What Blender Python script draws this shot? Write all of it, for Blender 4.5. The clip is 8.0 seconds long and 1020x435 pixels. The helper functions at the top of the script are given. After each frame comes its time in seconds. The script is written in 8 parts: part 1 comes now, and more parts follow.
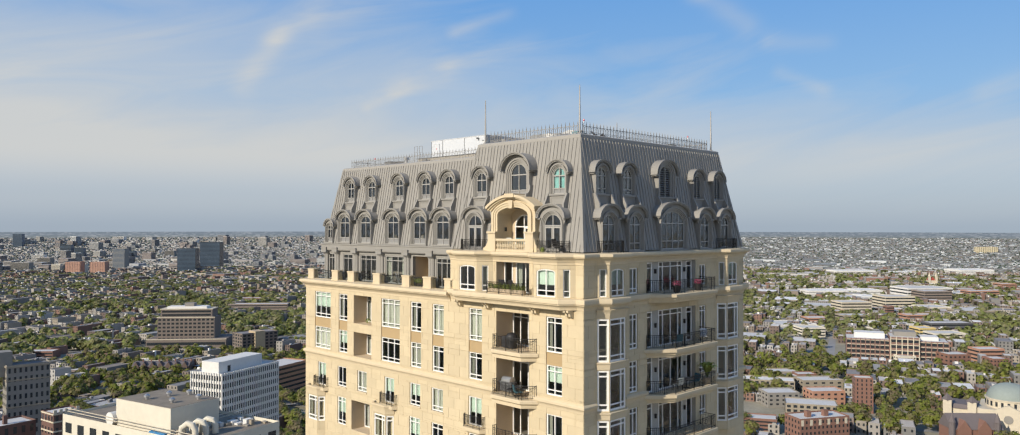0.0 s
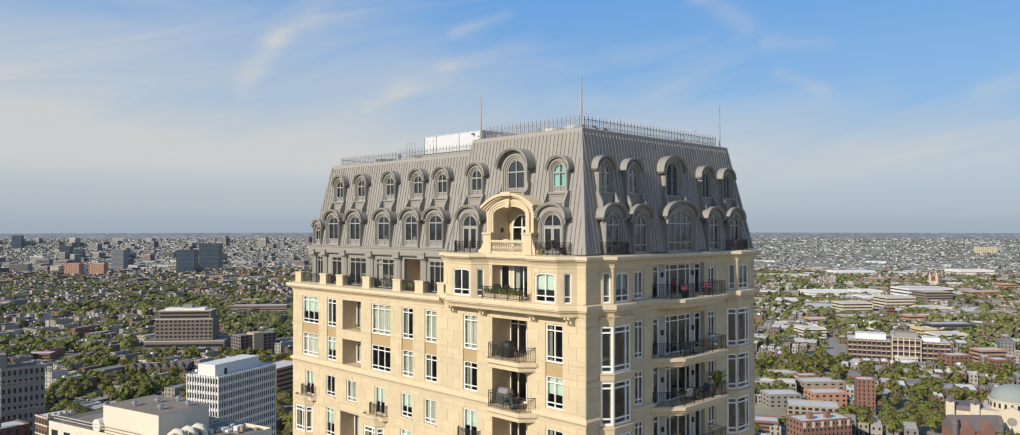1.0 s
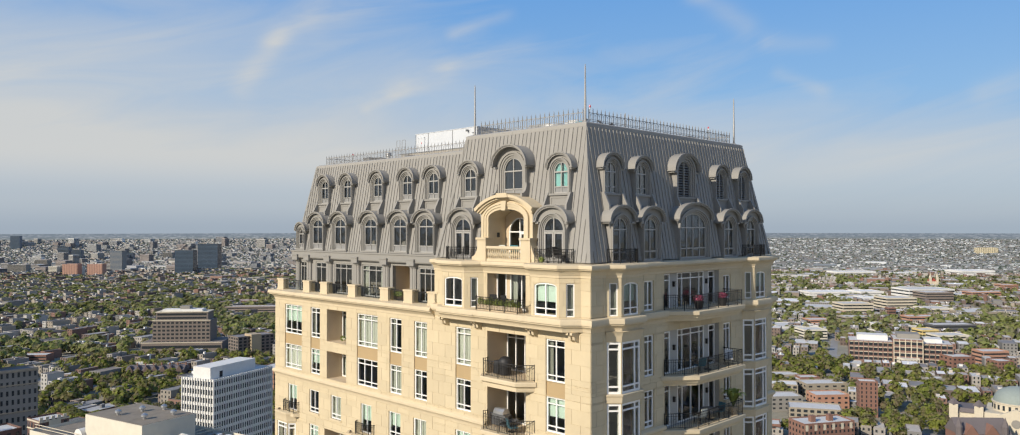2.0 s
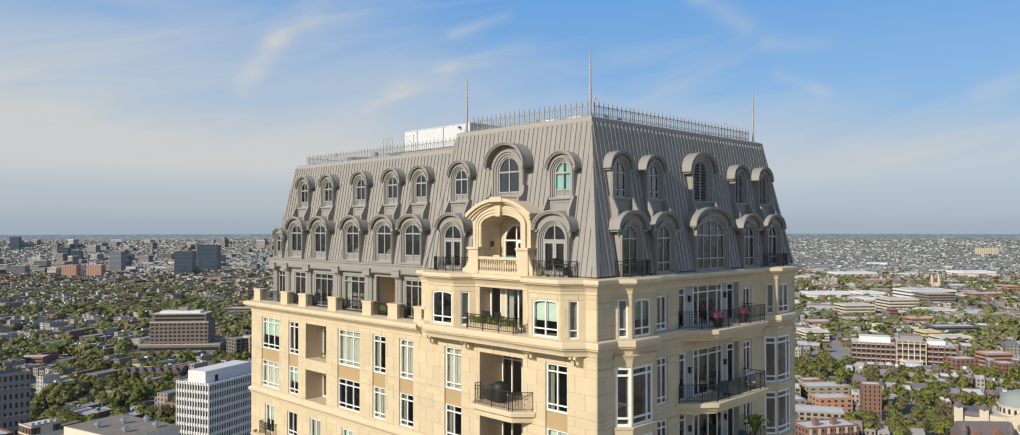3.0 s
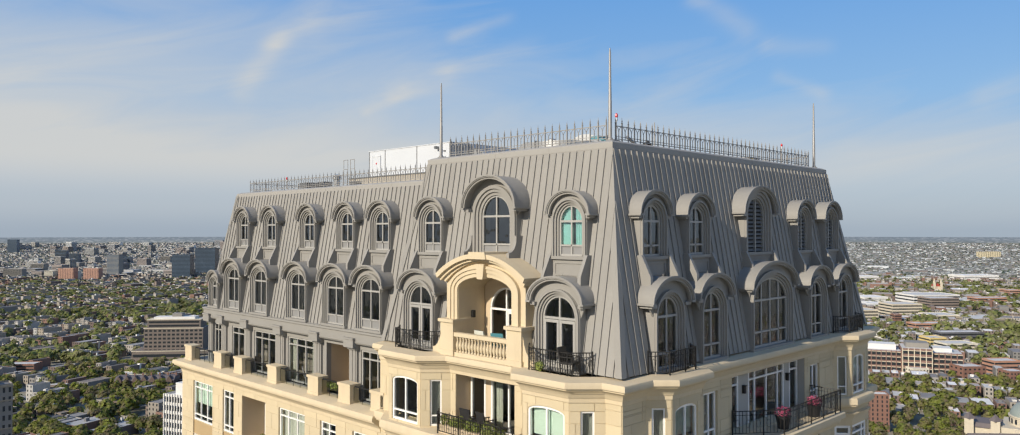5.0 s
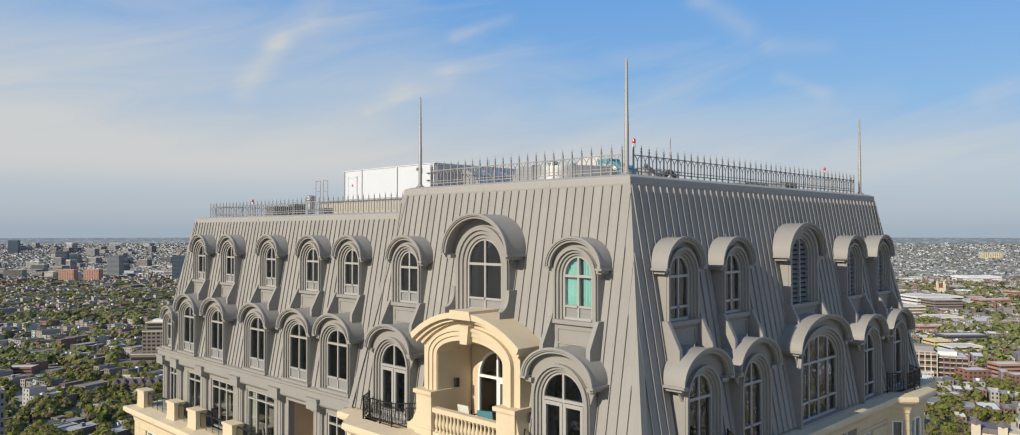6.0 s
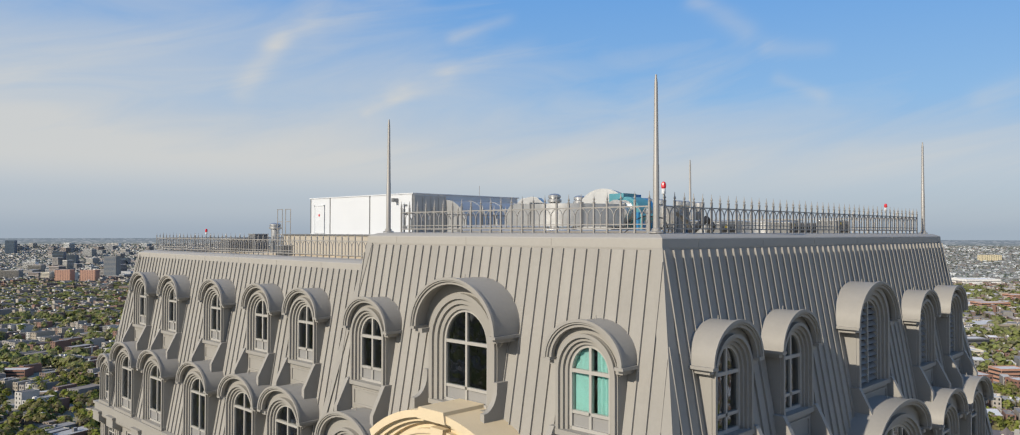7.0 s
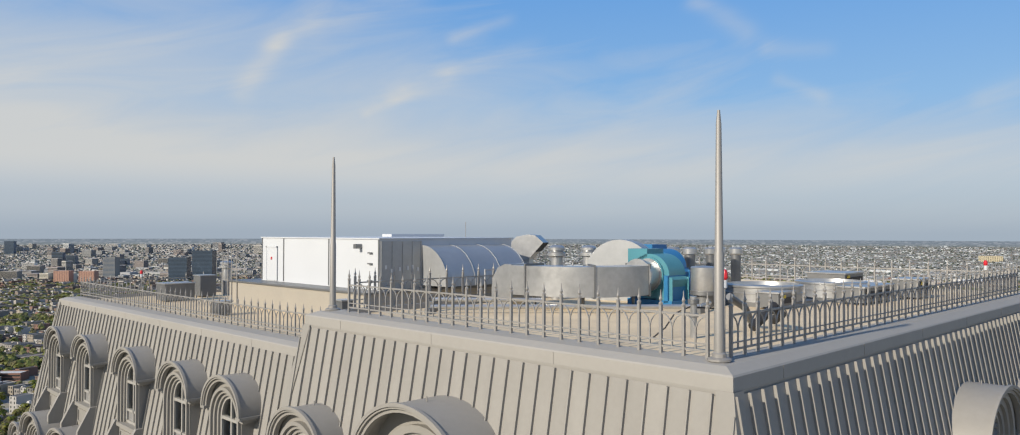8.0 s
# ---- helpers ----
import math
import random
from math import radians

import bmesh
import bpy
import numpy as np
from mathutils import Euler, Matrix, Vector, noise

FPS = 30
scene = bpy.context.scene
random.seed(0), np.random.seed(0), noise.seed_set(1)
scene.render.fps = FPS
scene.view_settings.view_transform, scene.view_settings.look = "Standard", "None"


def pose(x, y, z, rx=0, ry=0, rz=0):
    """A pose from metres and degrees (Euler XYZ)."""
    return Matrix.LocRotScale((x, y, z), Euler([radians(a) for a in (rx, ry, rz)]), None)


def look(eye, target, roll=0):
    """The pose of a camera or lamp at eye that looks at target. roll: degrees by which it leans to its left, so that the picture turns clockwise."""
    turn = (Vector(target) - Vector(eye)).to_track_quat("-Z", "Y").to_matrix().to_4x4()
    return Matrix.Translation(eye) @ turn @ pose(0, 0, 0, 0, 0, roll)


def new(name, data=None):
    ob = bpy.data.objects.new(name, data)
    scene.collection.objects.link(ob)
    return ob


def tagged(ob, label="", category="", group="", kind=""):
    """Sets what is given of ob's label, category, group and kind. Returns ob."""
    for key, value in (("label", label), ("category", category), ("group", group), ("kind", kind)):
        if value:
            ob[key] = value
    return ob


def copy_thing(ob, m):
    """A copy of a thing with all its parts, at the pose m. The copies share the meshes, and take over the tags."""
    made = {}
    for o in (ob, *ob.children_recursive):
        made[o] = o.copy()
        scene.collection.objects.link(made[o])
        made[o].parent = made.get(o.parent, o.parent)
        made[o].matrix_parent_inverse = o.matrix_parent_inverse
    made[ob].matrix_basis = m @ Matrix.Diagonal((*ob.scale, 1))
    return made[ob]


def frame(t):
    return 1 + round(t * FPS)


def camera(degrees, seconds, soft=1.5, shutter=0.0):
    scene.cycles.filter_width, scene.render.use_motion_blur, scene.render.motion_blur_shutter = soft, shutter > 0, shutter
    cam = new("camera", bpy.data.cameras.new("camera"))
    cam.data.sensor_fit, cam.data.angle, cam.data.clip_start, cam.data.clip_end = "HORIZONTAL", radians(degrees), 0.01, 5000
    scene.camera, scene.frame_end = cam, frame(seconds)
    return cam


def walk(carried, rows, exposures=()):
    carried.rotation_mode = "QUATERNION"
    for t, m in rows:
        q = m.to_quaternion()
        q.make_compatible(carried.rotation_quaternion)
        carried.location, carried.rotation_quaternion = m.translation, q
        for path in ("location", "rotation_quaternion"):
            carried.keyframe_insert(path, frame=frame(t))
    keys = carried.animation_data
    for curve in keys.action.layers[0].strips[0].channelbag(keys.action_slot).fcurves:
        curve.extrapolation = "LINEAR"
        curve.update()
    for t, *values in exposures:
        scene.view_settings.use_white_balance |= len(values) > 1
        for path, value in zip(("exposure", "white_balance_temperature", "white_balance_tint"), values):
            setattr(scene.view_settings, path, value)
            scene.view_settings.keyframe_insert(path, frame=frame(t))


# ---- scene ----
# camera path: seconds, x, y, z, yaw, pitch, roll
cam = camera(66.5, 8.0, soft=1.05)
PATH = [
    (0.0, -42.416, -35.214, 133.345, -45.118, 0.679, -0.047),
    (0.5, -41.089, -34.052, 133.334, -45.150, 0.710, 0.010),
    (1.0, -39.606, -32.707, 133.328, -45.141, 0.745, 0.026),
    (1.5, -37.906, -31.115, 133.438, -45.177, 0.763, 0.039),
    (3.0, -31.880, -25.666, 134.018, -45.161, 0.827, 0.042),
    (3.5, -29.705, -23.695, 134.383, -45.152, 0.882, 0.098),
    (4.0, -27.386, -21.565, 135.036, -45.166, 0.947, 0.059),
    (5.5, -20.708, -15.489, 137.453, -45.155, 1.018, 0.002),
    (6.0, -18.426, -13.456, 138.302, -45.087, 1.024, 0.015),
    (6.5, -16.219, -11.390, 139.161, -45.168, 1.075, -0.047),
    (7.0, -13.979, -9.349, 140.024, -45.203, 1.087, -0.121),
    (7.5, -11.688, -7.286, 140.881, -45.184, 1.155, -0.125),
    (8.0, -9.354, -5.173, 141.784, -45.189, 1.121, -0.144),
]
walk(cam, [(t, pose(x, y, z, 90 + pitch, roll, yaw)) for t, x, y, z, yaw, pitch, roll in PATH])
scene.view_settings.exposure = 0.0

# ---- sun and sky ----
SUN_AZ, SUN_EL = 177.6, 27.0      # degrees: direction to the sun, counted from +x towards +y
sd = Vector((math.cos(radians(SUN_AZ)) * math.cos(radians(SUN_EL)), math.sin(radians(SUN_AZ)) * math.cos(radians(SUN_EL)), math.sin(radians(SUN_EL))))
sun_data = bpy.data.lights.new("sun", "SUN")
sun_data.energy, sun_data.angle, sun_data.color = 4.9, radians(0.53), (1.0, 0.90, 0.75)
sun = new("sun", sun_data)
sun.matrix_world = look(sd * 400 + Vector((0, 0, 140)), (0, 0, 140))


def node_tree(owner):
    owner.use_nodes = True
    nt = owner.node_tree
    nt.nodes.clear()
    return nt


def add(nt, kind, **settings):
    n = nt.nodes.new(kind)
    for k, v in settings.items():
        if k in n.inputs:
            n.inputs[k].default_value = v
        else:
            setattr(n, k, v)
    return n


def math_node(nt, op, a, b=None, c=None, clamp=False):
    n = nt.nodes.new("ShaderNodeMath")
    n.operation, n.use_clamp = op, clamp
    for i, v in enumerate((a, b, c)):
        if v is None:
            continue
        if isinstance(v, (int, float)):
            n.inputs[i].default_value = v
        else:
            nt.links.new(v, n.inputs[i])
    return n.outputs[0]


def mix_rgb(nt, fac, a, b, blend="MIX"):
    n = nt.nodes.new("ShaderNodeMix")
    n.data_type, n.blend_type = "RGBA", blend
    for i, v in ((0, fac), (6, a), (7, b)):
        if isinstance(v, (int, float)):
            n.inputs[i].default_value = v
        elif isinstance(v, (tuple, list)):
            n.inputs[i].default_value = (*v[:3], 1)
        else:
            nt.links.new(v, n.inputs[i])
    return n.outputs[2]


def ramp(nt, fac, stops, mode="LINEAR"):
    n = nt.nodes.new("ShaderNodeValToRGB")
    n.color_ramp.interpolation = mode
    while len(n.color_ramp.elements) < len(stops):
        n.color_ramp.elements.new(0.5)
    for e, (p, c) in zip(n.color_ramp.elements, stops):
        e.position, e.color = p, (*c[:3], 1) if isinstance(c, (tuple, list)) else (c, c, c, 1)
    nt.links.new(fac, n.inputs[0])
    return n.outputs[0]


def build_world():
    world = bpy.data.worlds.new("sky")
    scene.world = world
    nt = node_tree(world)
    L = nt.links.new
    out = add(nt, "ShaderNodeOutputWorld")
    bg = add(nt, "ShaderNodeBackground", Strength=0.109)
    L(bg.outputs[0], out.inputs[0])
    sky = add(nt, "ShaderNodeTexSky", sky_type="NISHITA", sun_disc=False, sun_elevation=radians(SUN_EL),
              sun_rotation=radians(90 - SUN_AZ), altitude=200, air_density=1.0, dust_density=1.2, ozone_density=1.6)
    co = add(nt, "ShaderNodeTexCoord").outputs["Generated"]
    # azimuth (from the +x+y diagonal, to the right) and height of the direction, both in radians
    sep = add(nt, "ShaderNodeSeparateXYZ")
    L(co, sep.inputs[0])
    rot = add(nt, "ShaderNodeVectorRotate", rotation_type="Z_AXIS", Angle=radians(-45))
    L(co, rot.inputs["Vector"])
    rs = add(nt, "ShaderNodeSeparateXYZ")
    L(rot.outputs[0], rs.inputs[0])
    az = math_node(nt, "MULTIPLY", math_node(nt, "ARCTAN2", rs.outputs[1], rs.outputs[0]), -1.0)
    el = math_node(nt, "ARCSINE", sep.outputs[2])
    # high wispy cloud: stretched noise over azimuth and height
    comb = add(nt, "ShaderNodeCombineXYZ")
    L(math_node(nt, "MULTIPLY", az, 2.6), comb.inputs[0]), L(math_node(nt, "MULTIPLY", el, 5.2), comb.inputs[1])
    turn = add(nt, "ShaderNodeVectorRotate", rotation_type="Z_AXIS", Angle=radians(CLOUD_TURN))
    L(comb.outputs[0], turn.inputs["Vector"])
    mp = add(nt, "ShaderNodeMapping")
    mp.inputs["Scale"].default_value = (0.75, 2.4, 1)
    mp.inputs["Location"].default_value = CLOUD_SHIFT
    L(turn.outputs[0], mp.inputs["Vector"])
    n1 = add(nt, "ShaderNodeTexNoise", Scale=1.5, Detail=10, Roughness=0.56, Distortion=1.1)
    L(mp.outputs[0], n1.inputs["Vector"])
    n2 = add(nt, "ShaderNodeTexNoise", Scale=0.8, Detail=2, Roughness=0.5, Distortion=0.4)
    L(mp.outputs[0], n2.inputs["Vector"])
    wisps = math_node(nt, "ADD", math_node(nt, "MULTIPLY", n1.outputs[0], 0.6), math_node(nt, "MULTIPLY", n2.outputs[0], 0.4))
    wisps = math_node(nt, "SUBTRACT", wisps, 0.5)
    # the veil is thicker towards the left and the middle heights, thin to the upper right
    high = math_node(nt, "MULTIPLY", math_node(nt, "MAXIMUM", math_node(nt, "SUBTRACT", el, 0.13), 0.0), -3.4)
    side = math_node(nt, "MINIMUM", math_node(nt, "MAXIMUM", az, -0.62), 0.62)
    veil = math_node(nt, "MULTIPLY_ADD", side, -0.62, 0.50)
    # unseen cloud added beyond both sides of the view, as whiter fill light
    wide = ramp(nt, math_node(nt, "MULTIPLY", az, -0.32), [(0.26, 0.0), (0.5, 0.6)])
    veil = math_node(nt, "ADD", veil, wide)
    veil = math_node(nt, "ADD", veil, ramp(nt, math_node(nt, "MULTIPLY", az, 0.32), [(0.24, 0.0), (0.42, 0.95)]))
    veil = math_node(nt, "ADD", veil, high)
    lift = ramp(nt, el, [(0.05, 0.48), (0.16, 0.0)], "EASE")
    veil = math_node(nt, "ADD", veil, lift)
    cover = math_node(nt, "MULTIPLY_ADD", wisps, 1.55, veil, clamp=True)
    low = ramp(nt, el, [(0.0, 0.14), (0.035, 0.36), (0.09, 1.0)], "EASE")
    cover = math_node(nt, "MULTIPLY", cover, low)
    cover = math_node(nt, "MULTIPLY", cover, 0.88, clamp=True)
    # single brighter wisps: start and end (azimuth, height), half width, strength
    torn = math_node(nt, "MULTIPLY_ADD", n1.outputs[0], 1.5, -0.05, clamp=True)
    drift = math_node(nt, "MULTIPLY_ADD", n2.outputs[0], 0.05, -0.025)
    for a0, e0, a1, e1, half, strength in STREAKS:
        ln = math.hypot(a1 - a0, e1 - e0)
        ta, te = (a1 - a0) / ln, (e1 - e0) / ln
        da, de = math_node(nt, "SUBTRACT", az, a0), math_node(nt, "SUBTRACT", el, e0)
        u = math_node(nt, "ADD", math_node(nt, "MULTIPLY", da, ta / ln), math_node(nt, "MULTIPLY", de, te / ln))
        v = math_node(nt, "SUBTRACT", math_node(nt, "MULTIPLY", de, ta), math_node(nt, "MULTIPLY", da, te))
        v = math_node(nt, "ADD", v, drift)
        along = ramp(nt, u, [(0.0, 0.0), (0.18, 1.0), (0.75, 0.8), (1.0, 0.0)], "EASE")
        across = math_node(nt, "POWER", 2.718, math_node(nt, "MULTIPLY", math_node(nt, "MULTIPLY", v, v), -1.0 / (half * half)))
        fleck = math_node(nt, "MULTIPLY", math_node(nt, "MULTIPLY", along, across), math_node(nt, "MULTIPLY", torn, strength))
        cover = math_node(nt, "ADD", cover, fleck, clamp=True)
    grad = ramp(nt, el, [(0.0, HAZE), (0.07, HAZE_UP), (0.16, BLUE_MID), (0.30, BLUE_TOP), (0.9, BLUE_ZENITH)])
    blue = mix_rgb(nt, 0.8, sky.outputs[0], grad)
    col = mix_rgb(nt, cover, blue, CLOUD)
    L(col, bg.inputs[0])


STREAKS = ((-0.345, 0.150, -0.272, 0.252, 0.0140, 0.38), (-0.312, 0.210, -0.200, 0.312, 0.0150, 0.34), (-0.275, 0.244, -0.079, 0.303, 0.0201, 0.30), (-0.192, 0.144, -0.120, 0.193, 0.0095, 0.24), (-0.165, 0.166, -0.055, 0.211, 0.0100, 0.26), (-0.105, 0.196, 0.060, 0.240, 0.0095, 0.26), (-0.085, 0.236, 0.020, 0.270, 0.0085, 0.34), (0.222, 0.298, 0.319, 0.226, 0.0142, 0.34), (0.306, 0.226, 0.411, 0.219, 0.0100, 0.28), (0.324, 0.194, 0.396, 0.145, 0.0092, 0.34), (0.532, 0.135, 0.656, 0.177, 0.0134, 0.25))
CLOUD_TURN, CLOUD_SHIFT = -24.0, (0.4, 1.2, 0.0)
HAZE, HAZE_UP, BLUE_MID, BLUE_TOP, BLUE_ZENITH = (3.1, 3.95, 5.1), (3.35, 4.4, 5.9), (2.2, 4.2, 7.0), (1.25, 3.4, 7.2), (1.0, 2.1, 4.6)
CLOUD = (5.9, 5.9, 5.7)
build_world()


# ---- materials ----
def surface(name, color, rough=0.7, metal=0.0, vary=0.12, scale=1.0, fine=18.0, bump=0.15, per_object=0.0, per_island=0.0,
            stain=0.0, stain_color=(0.2, 0.17, 0.13), streak=False, palette=None, spec=0.5, bump_size=0.01):
    """A procedural surface: base colour with broad and fine variation, optional stains, fine relief."""
    mt = bpy.data.materials.new(name)
    nt = node_tree(mt)
    L = nt.links.new
    out = add(nt, "ShaderNodeOutputMaterial")
    bs = add(nt, "ShaderNodeBsdfPrincipled", Roughness=rough, Metallic=metal)
    bs.inputs["Specular IOR Level"].default_value = spec
    L(bs.outputs[0], out.inputs[0])
    geo = add(nt, "ShaderNodeNewGeometry")
    pos = geo.outputs["Position"]
    broad = add(nt, "ShaderNodeTexNoise", Scale=scale, Detail=4, Roughness=0.6)
    L(pos, broad.inputs["Vector"])
    grain = add(nt, "ShaderNodeTexNoise", Scale=fine, Detail=3, Roughness=0.65)
    L(pos, grain.inputs["Vector"])
    if palette:
        src = geo.outputs["Random Per Island"] if per_island else add(nt, "ShaderNodeObjectInfo").outputs["Random"]
        n = len(palette)
        base = ramp(nt, src, [(i / n, c) for i, c in enumerate(palette)], "CONSTANT")
    else:
        base = color
    v = math_node(nt, "ADD", math_node(nt, "MULTIPLY", broad.outputs[0], 1.2), math_node(nt, "MULTIPLY", grain.outputs[0], 0.8))
    v = math_node(nt, "SUBTRACT", v, 1.0)
    v = math_node(nt, "MULTIPLY_ADD", v, 2.0 * vary, 1.0)
    if per_object:
        r = add(nt, "ShaderNodeObjectInfo").outputs["Random"]
        v = math_node(nt, "MULTIPLY", v, math_node(nt, "MULTIPLY_ADD", r, per_object, 1.0 - per_object / 2))
    if per_island and not palette:
        v = math_node(nt, "MULTIPLY", v, math_node(nt, "MULTIPLY_ADD", geo.outputs["Random Per Island"], per_island, 1.0 - per_island / 2))
    gain = add(nt, "ShaderNodeCombineColor")
    for i in range(3):
        L(v, gain.inputs[i])
    col = mix_rgb(nt, 1.0, base, gain.outputs[0], "MULTIPLY")
    if stain:
        st = add(nt, "ShaderNodeTexNoise", Scale=1.0, Detail=6, Roughness=0.7)
        mp = add(nt, "ShaderNodeMapping")
        mp.inputs["Scale"].default_value = (2.2, 2.2, 0.22) if streak else (0.6, 0.6, 0.6)
        L(pos, mp.inputs[0]), L(mp.outputs[0], st.inputs["Vector"])
        m = ramp(nt, st.outputs[0], [(0.5, 0.0), (0.75, 1.0)])
        col = mix_rgb(nt, math_node(nt, "MULTIPLY", m, stain), col, stain_color)
    L(col, bs.inputs["Base Color"])
    L(math_node(nt, "MULTIPLY_ADD", broad.outputs[0], 0.2, rough - 0.1, clamp=True), bs.inputs["Roughness"])
    if bump:
        b = add(nt, "ShaderNodeBump", Strength=bump, Distance=bump_size)
        L(grain.outputs[0], b.inputs["Height"])
        L(b.outputs[0], bs.inputs["Normal"])
    return mt


def glass(name, tint=(0.82, 0.88, 0.87), wobble=0.03, ior=1.6):
    """Window glass: clear and tinted, mirror-like by its Fresnel gloss, slightly wavy."""
    mt = bpy.data.materials.new(name)
    nt = node_tree(mt)
    L = nt.links.new
    out = add(nt, "ShaderNodeOutputMaterial")
    tr = add(nt, "ShaderNodeBsdfTransparent")
    tr.inputs[0].default_value = (*tint, 1)
    gl = add(nt, "ShaderNodeBsdfGlossy", Roughness=0.02)
    gl.inputs[0].default_value = (0.92, 0.96, 1.0, 1)
    fr = add(nt, "ShaderNodeFresnel", IOR=ior)
    mx = add(nt, "ShaderNodeMixShader")
    nz = add(nt, "ShaderNodeTexNoise", Scale=1.6, Detail=1)
    geo = add(nt, "ShaderNodeNewGeometry")
    L(geo.outputs["Position"], nz.inputs["Vector"])
    b = add(nt, "ShaderNodeBump", Strength=1.0, Distance=wobble)
    L(nz.outputs[0], b.inputs["Height"]), L(b.outputs[0], gl.inputs["Normal"])
    L(fr.outputs[0], mx.inputs[0]), L(tr.outputs[0], mx.inputs[1]), L(gl.outputs[0], mx.inputs[2]), L(mx.outputs[0], out.inputs[0])
    return mt


STONE = surface("limestone", (0.553, 0.463, 0.308), 0.85, vary=0.10, scale=0.7, fine=26, bump=0.25, per_object=0.10, stain=0.16, stain_color=(0.42, 0.31, 0.18), streak=True)
STONE_ISLAND = surface("limestone_facing", (0.553, 0.463, 0.308), 0.85, vary=0.10, scale=0.7, fine=26, bump=0.25, per_island=0.10, stain=0.16, stain_color=(0.42, 0.31, 0.18), streak=True)
STONE_TRIM = surface("limestone_trim", (0.578, 0.482, 0.328), 0.82, vary=0.09, scale=0.9, fine=30, bump=0.2, stain=0.18, stain_color=(0.36, 0.27, 0.17), streak=True)
SPANDREL = surface("tan_panel", (0.40, 0.29, 0.155), 0.8, vary=0.08, scale=1.0, bump=0.1)
PANEL_GREY = surface("grey_wall_panel", (0.40, 0.385, 0.35), 0.7, vary=0.06, scale=1.0, fine=20, bump=0.05)
RECESS = surface("tan_stucco", (0.56, 0.45, 0.31), 0.9, vary=0.08, scale=1.2, fine=40, bump=0.2)
METAL = surface("grey_roof_metal", (0.29, 0.279, 0.257), 0.6, 0.0, spec=0.15, vary=0.09, scale=0.5, fine=9, bump=0.08, per_object=0.10, stain=0.2, stain_color=(0.20, 0.19, 0.18), streak=True, bump_size=0.02)
TRIM = surface("grey_painted_metal", (0.275, 0.264, 0.242), 0.55, 0.0, spec=0.25, vary=0.06, scale=0.8, fine=12, bump=0.05, stain=0.12, stain_color=(0.23, 0.22, 0.20), streak=True)
HOOD = surface("grey_hood_metal", (0.278, 0.267, 0.246), 0.5, 0.0, spec=0.35, vary=0.08, scale=0.7, fine=8, bump=0.06, stain=0.18, stain_color=(0.19, 0.18, 0.17))
COPING = surface("pale_coping_metal", (0.33, 0.317, 0.292), 0.6, 0.0, spec=0.2, vary=0.07, scale=0.6, fine=7, bump=0.05, stain=0.2, stain_color=(0.24, 0.23, 0.21))
FRAME_GREY = surface("grey_window_frame", (0.37, 0.36, 0.335), 0.45, 0.1, vary=0.04, bump=0.0)
SLAT = surface("grey_louvre", (0.20, 0.195, 0.185), 0.5, 0.2, vary=0.08, bump=0.0)
FRAME_WHITE = surface("white_window_frame", (0.80, 0.79, 0.76), 0.45, vary=0.04, bump=0.0)
IRON = surface("black_iron", (0.022, 0.021, 0.020), 0.5, 0.3, vary=0.2, bump=0.0)
FENCE = surface("grey_iron", (0.30, 0.29, 0.275), 0.5, 0.3, vary=0.08, bump=0.0)
DECK = surface("gravel_roof", (0.66, 0.53, 0.35), 0.95, vary=0.22, scale=0.8, fine=30, bump=0.5, stain=0.3, stain_color=(0.32, 0.28, 0.23))
DARK_DOOR = surface("dark_wood_door", (0.07, 0.042, 0.032), 0.5, vary=0.25, scale=1.5, bump=0.1)
# near-black base colour standing in for the shade inside openings
DARK = surface("opening_shade", (0.06, 0.055, 0.05), 0.9, vary=0.2, bump=0.0)
ROOM = surface("dark_room_wall", (0.20, 0.18, 0.155), 0.9, vary=0.15, bump=0.0)
CURTAIN = surface("cream_curtain", (0.56, 0.57, 0.51), 0.9, vary=0.12, scale=2, bump=0.1, per_object=0.25)
BLIND = surface("mint_blind", (0.52, 0.62, 0.55), 0.85, vary=0.05, scale=2, bump=0.05)
TEAL_CURTAIN = surface("teal_curtain", (0.28, 0.52, 0.50), 0.9, vary=0.12, scale=2, bump=0.1)
SHADE_PANE = surface("frosted_pane", (0.25, 0.248, 0.243), 0.35, vary=0.06, bump=0.0)
GLASS = glass("window_glass", wobble=0.02, ior=2.1)
# blue tint put into the glass for the sky these panes mirror
GLASS_SKY = glass("sky_tint_glass", (0.45, 0.58, 0.62), 0.012, 2.3)
RAIL_GLASS = glass("rail_glass", (0.84, 0.88, 0.90), 0.02, 1.45)
ZINC = surface("galvanised_steel", (0.47, 0.475, 0.475), 0.36, 0.72, vary=0.22, scale=1.6, fine=7, bump=0.08, per_object=0.1, bump_size=0.02)
HOOD_STEEL = surface("dull_hood_steel", (0.36, 0.38, 0.40), 0.4, 0.5, vary=0.10, scale=0.8, fine=5, bump=0.05, bump_size=0.02)
GALV = surface("dull_galvanised", (0.38, 0.39, 0.395), 0.45, 0.4, vary=0.12, scale=1.6, fine=7, bump=0.05)
ZINC_DARK = surface("weathered_steel", (0.20, 0.205, 0.21), 0.45, 0.6, vary=0.15, scale=1.2, fine=8, bump=0.08)
WHITE = surface("white_enamel", (0.55, 0.575, 0.605), 0.4, vary=0.03, scale=0.8, bump=0.02)
TEAL = surface("teal_paint", (0.075, 0.24, 0.29), 0.4, vary=0.10, scale=1.5, bump=0.04)
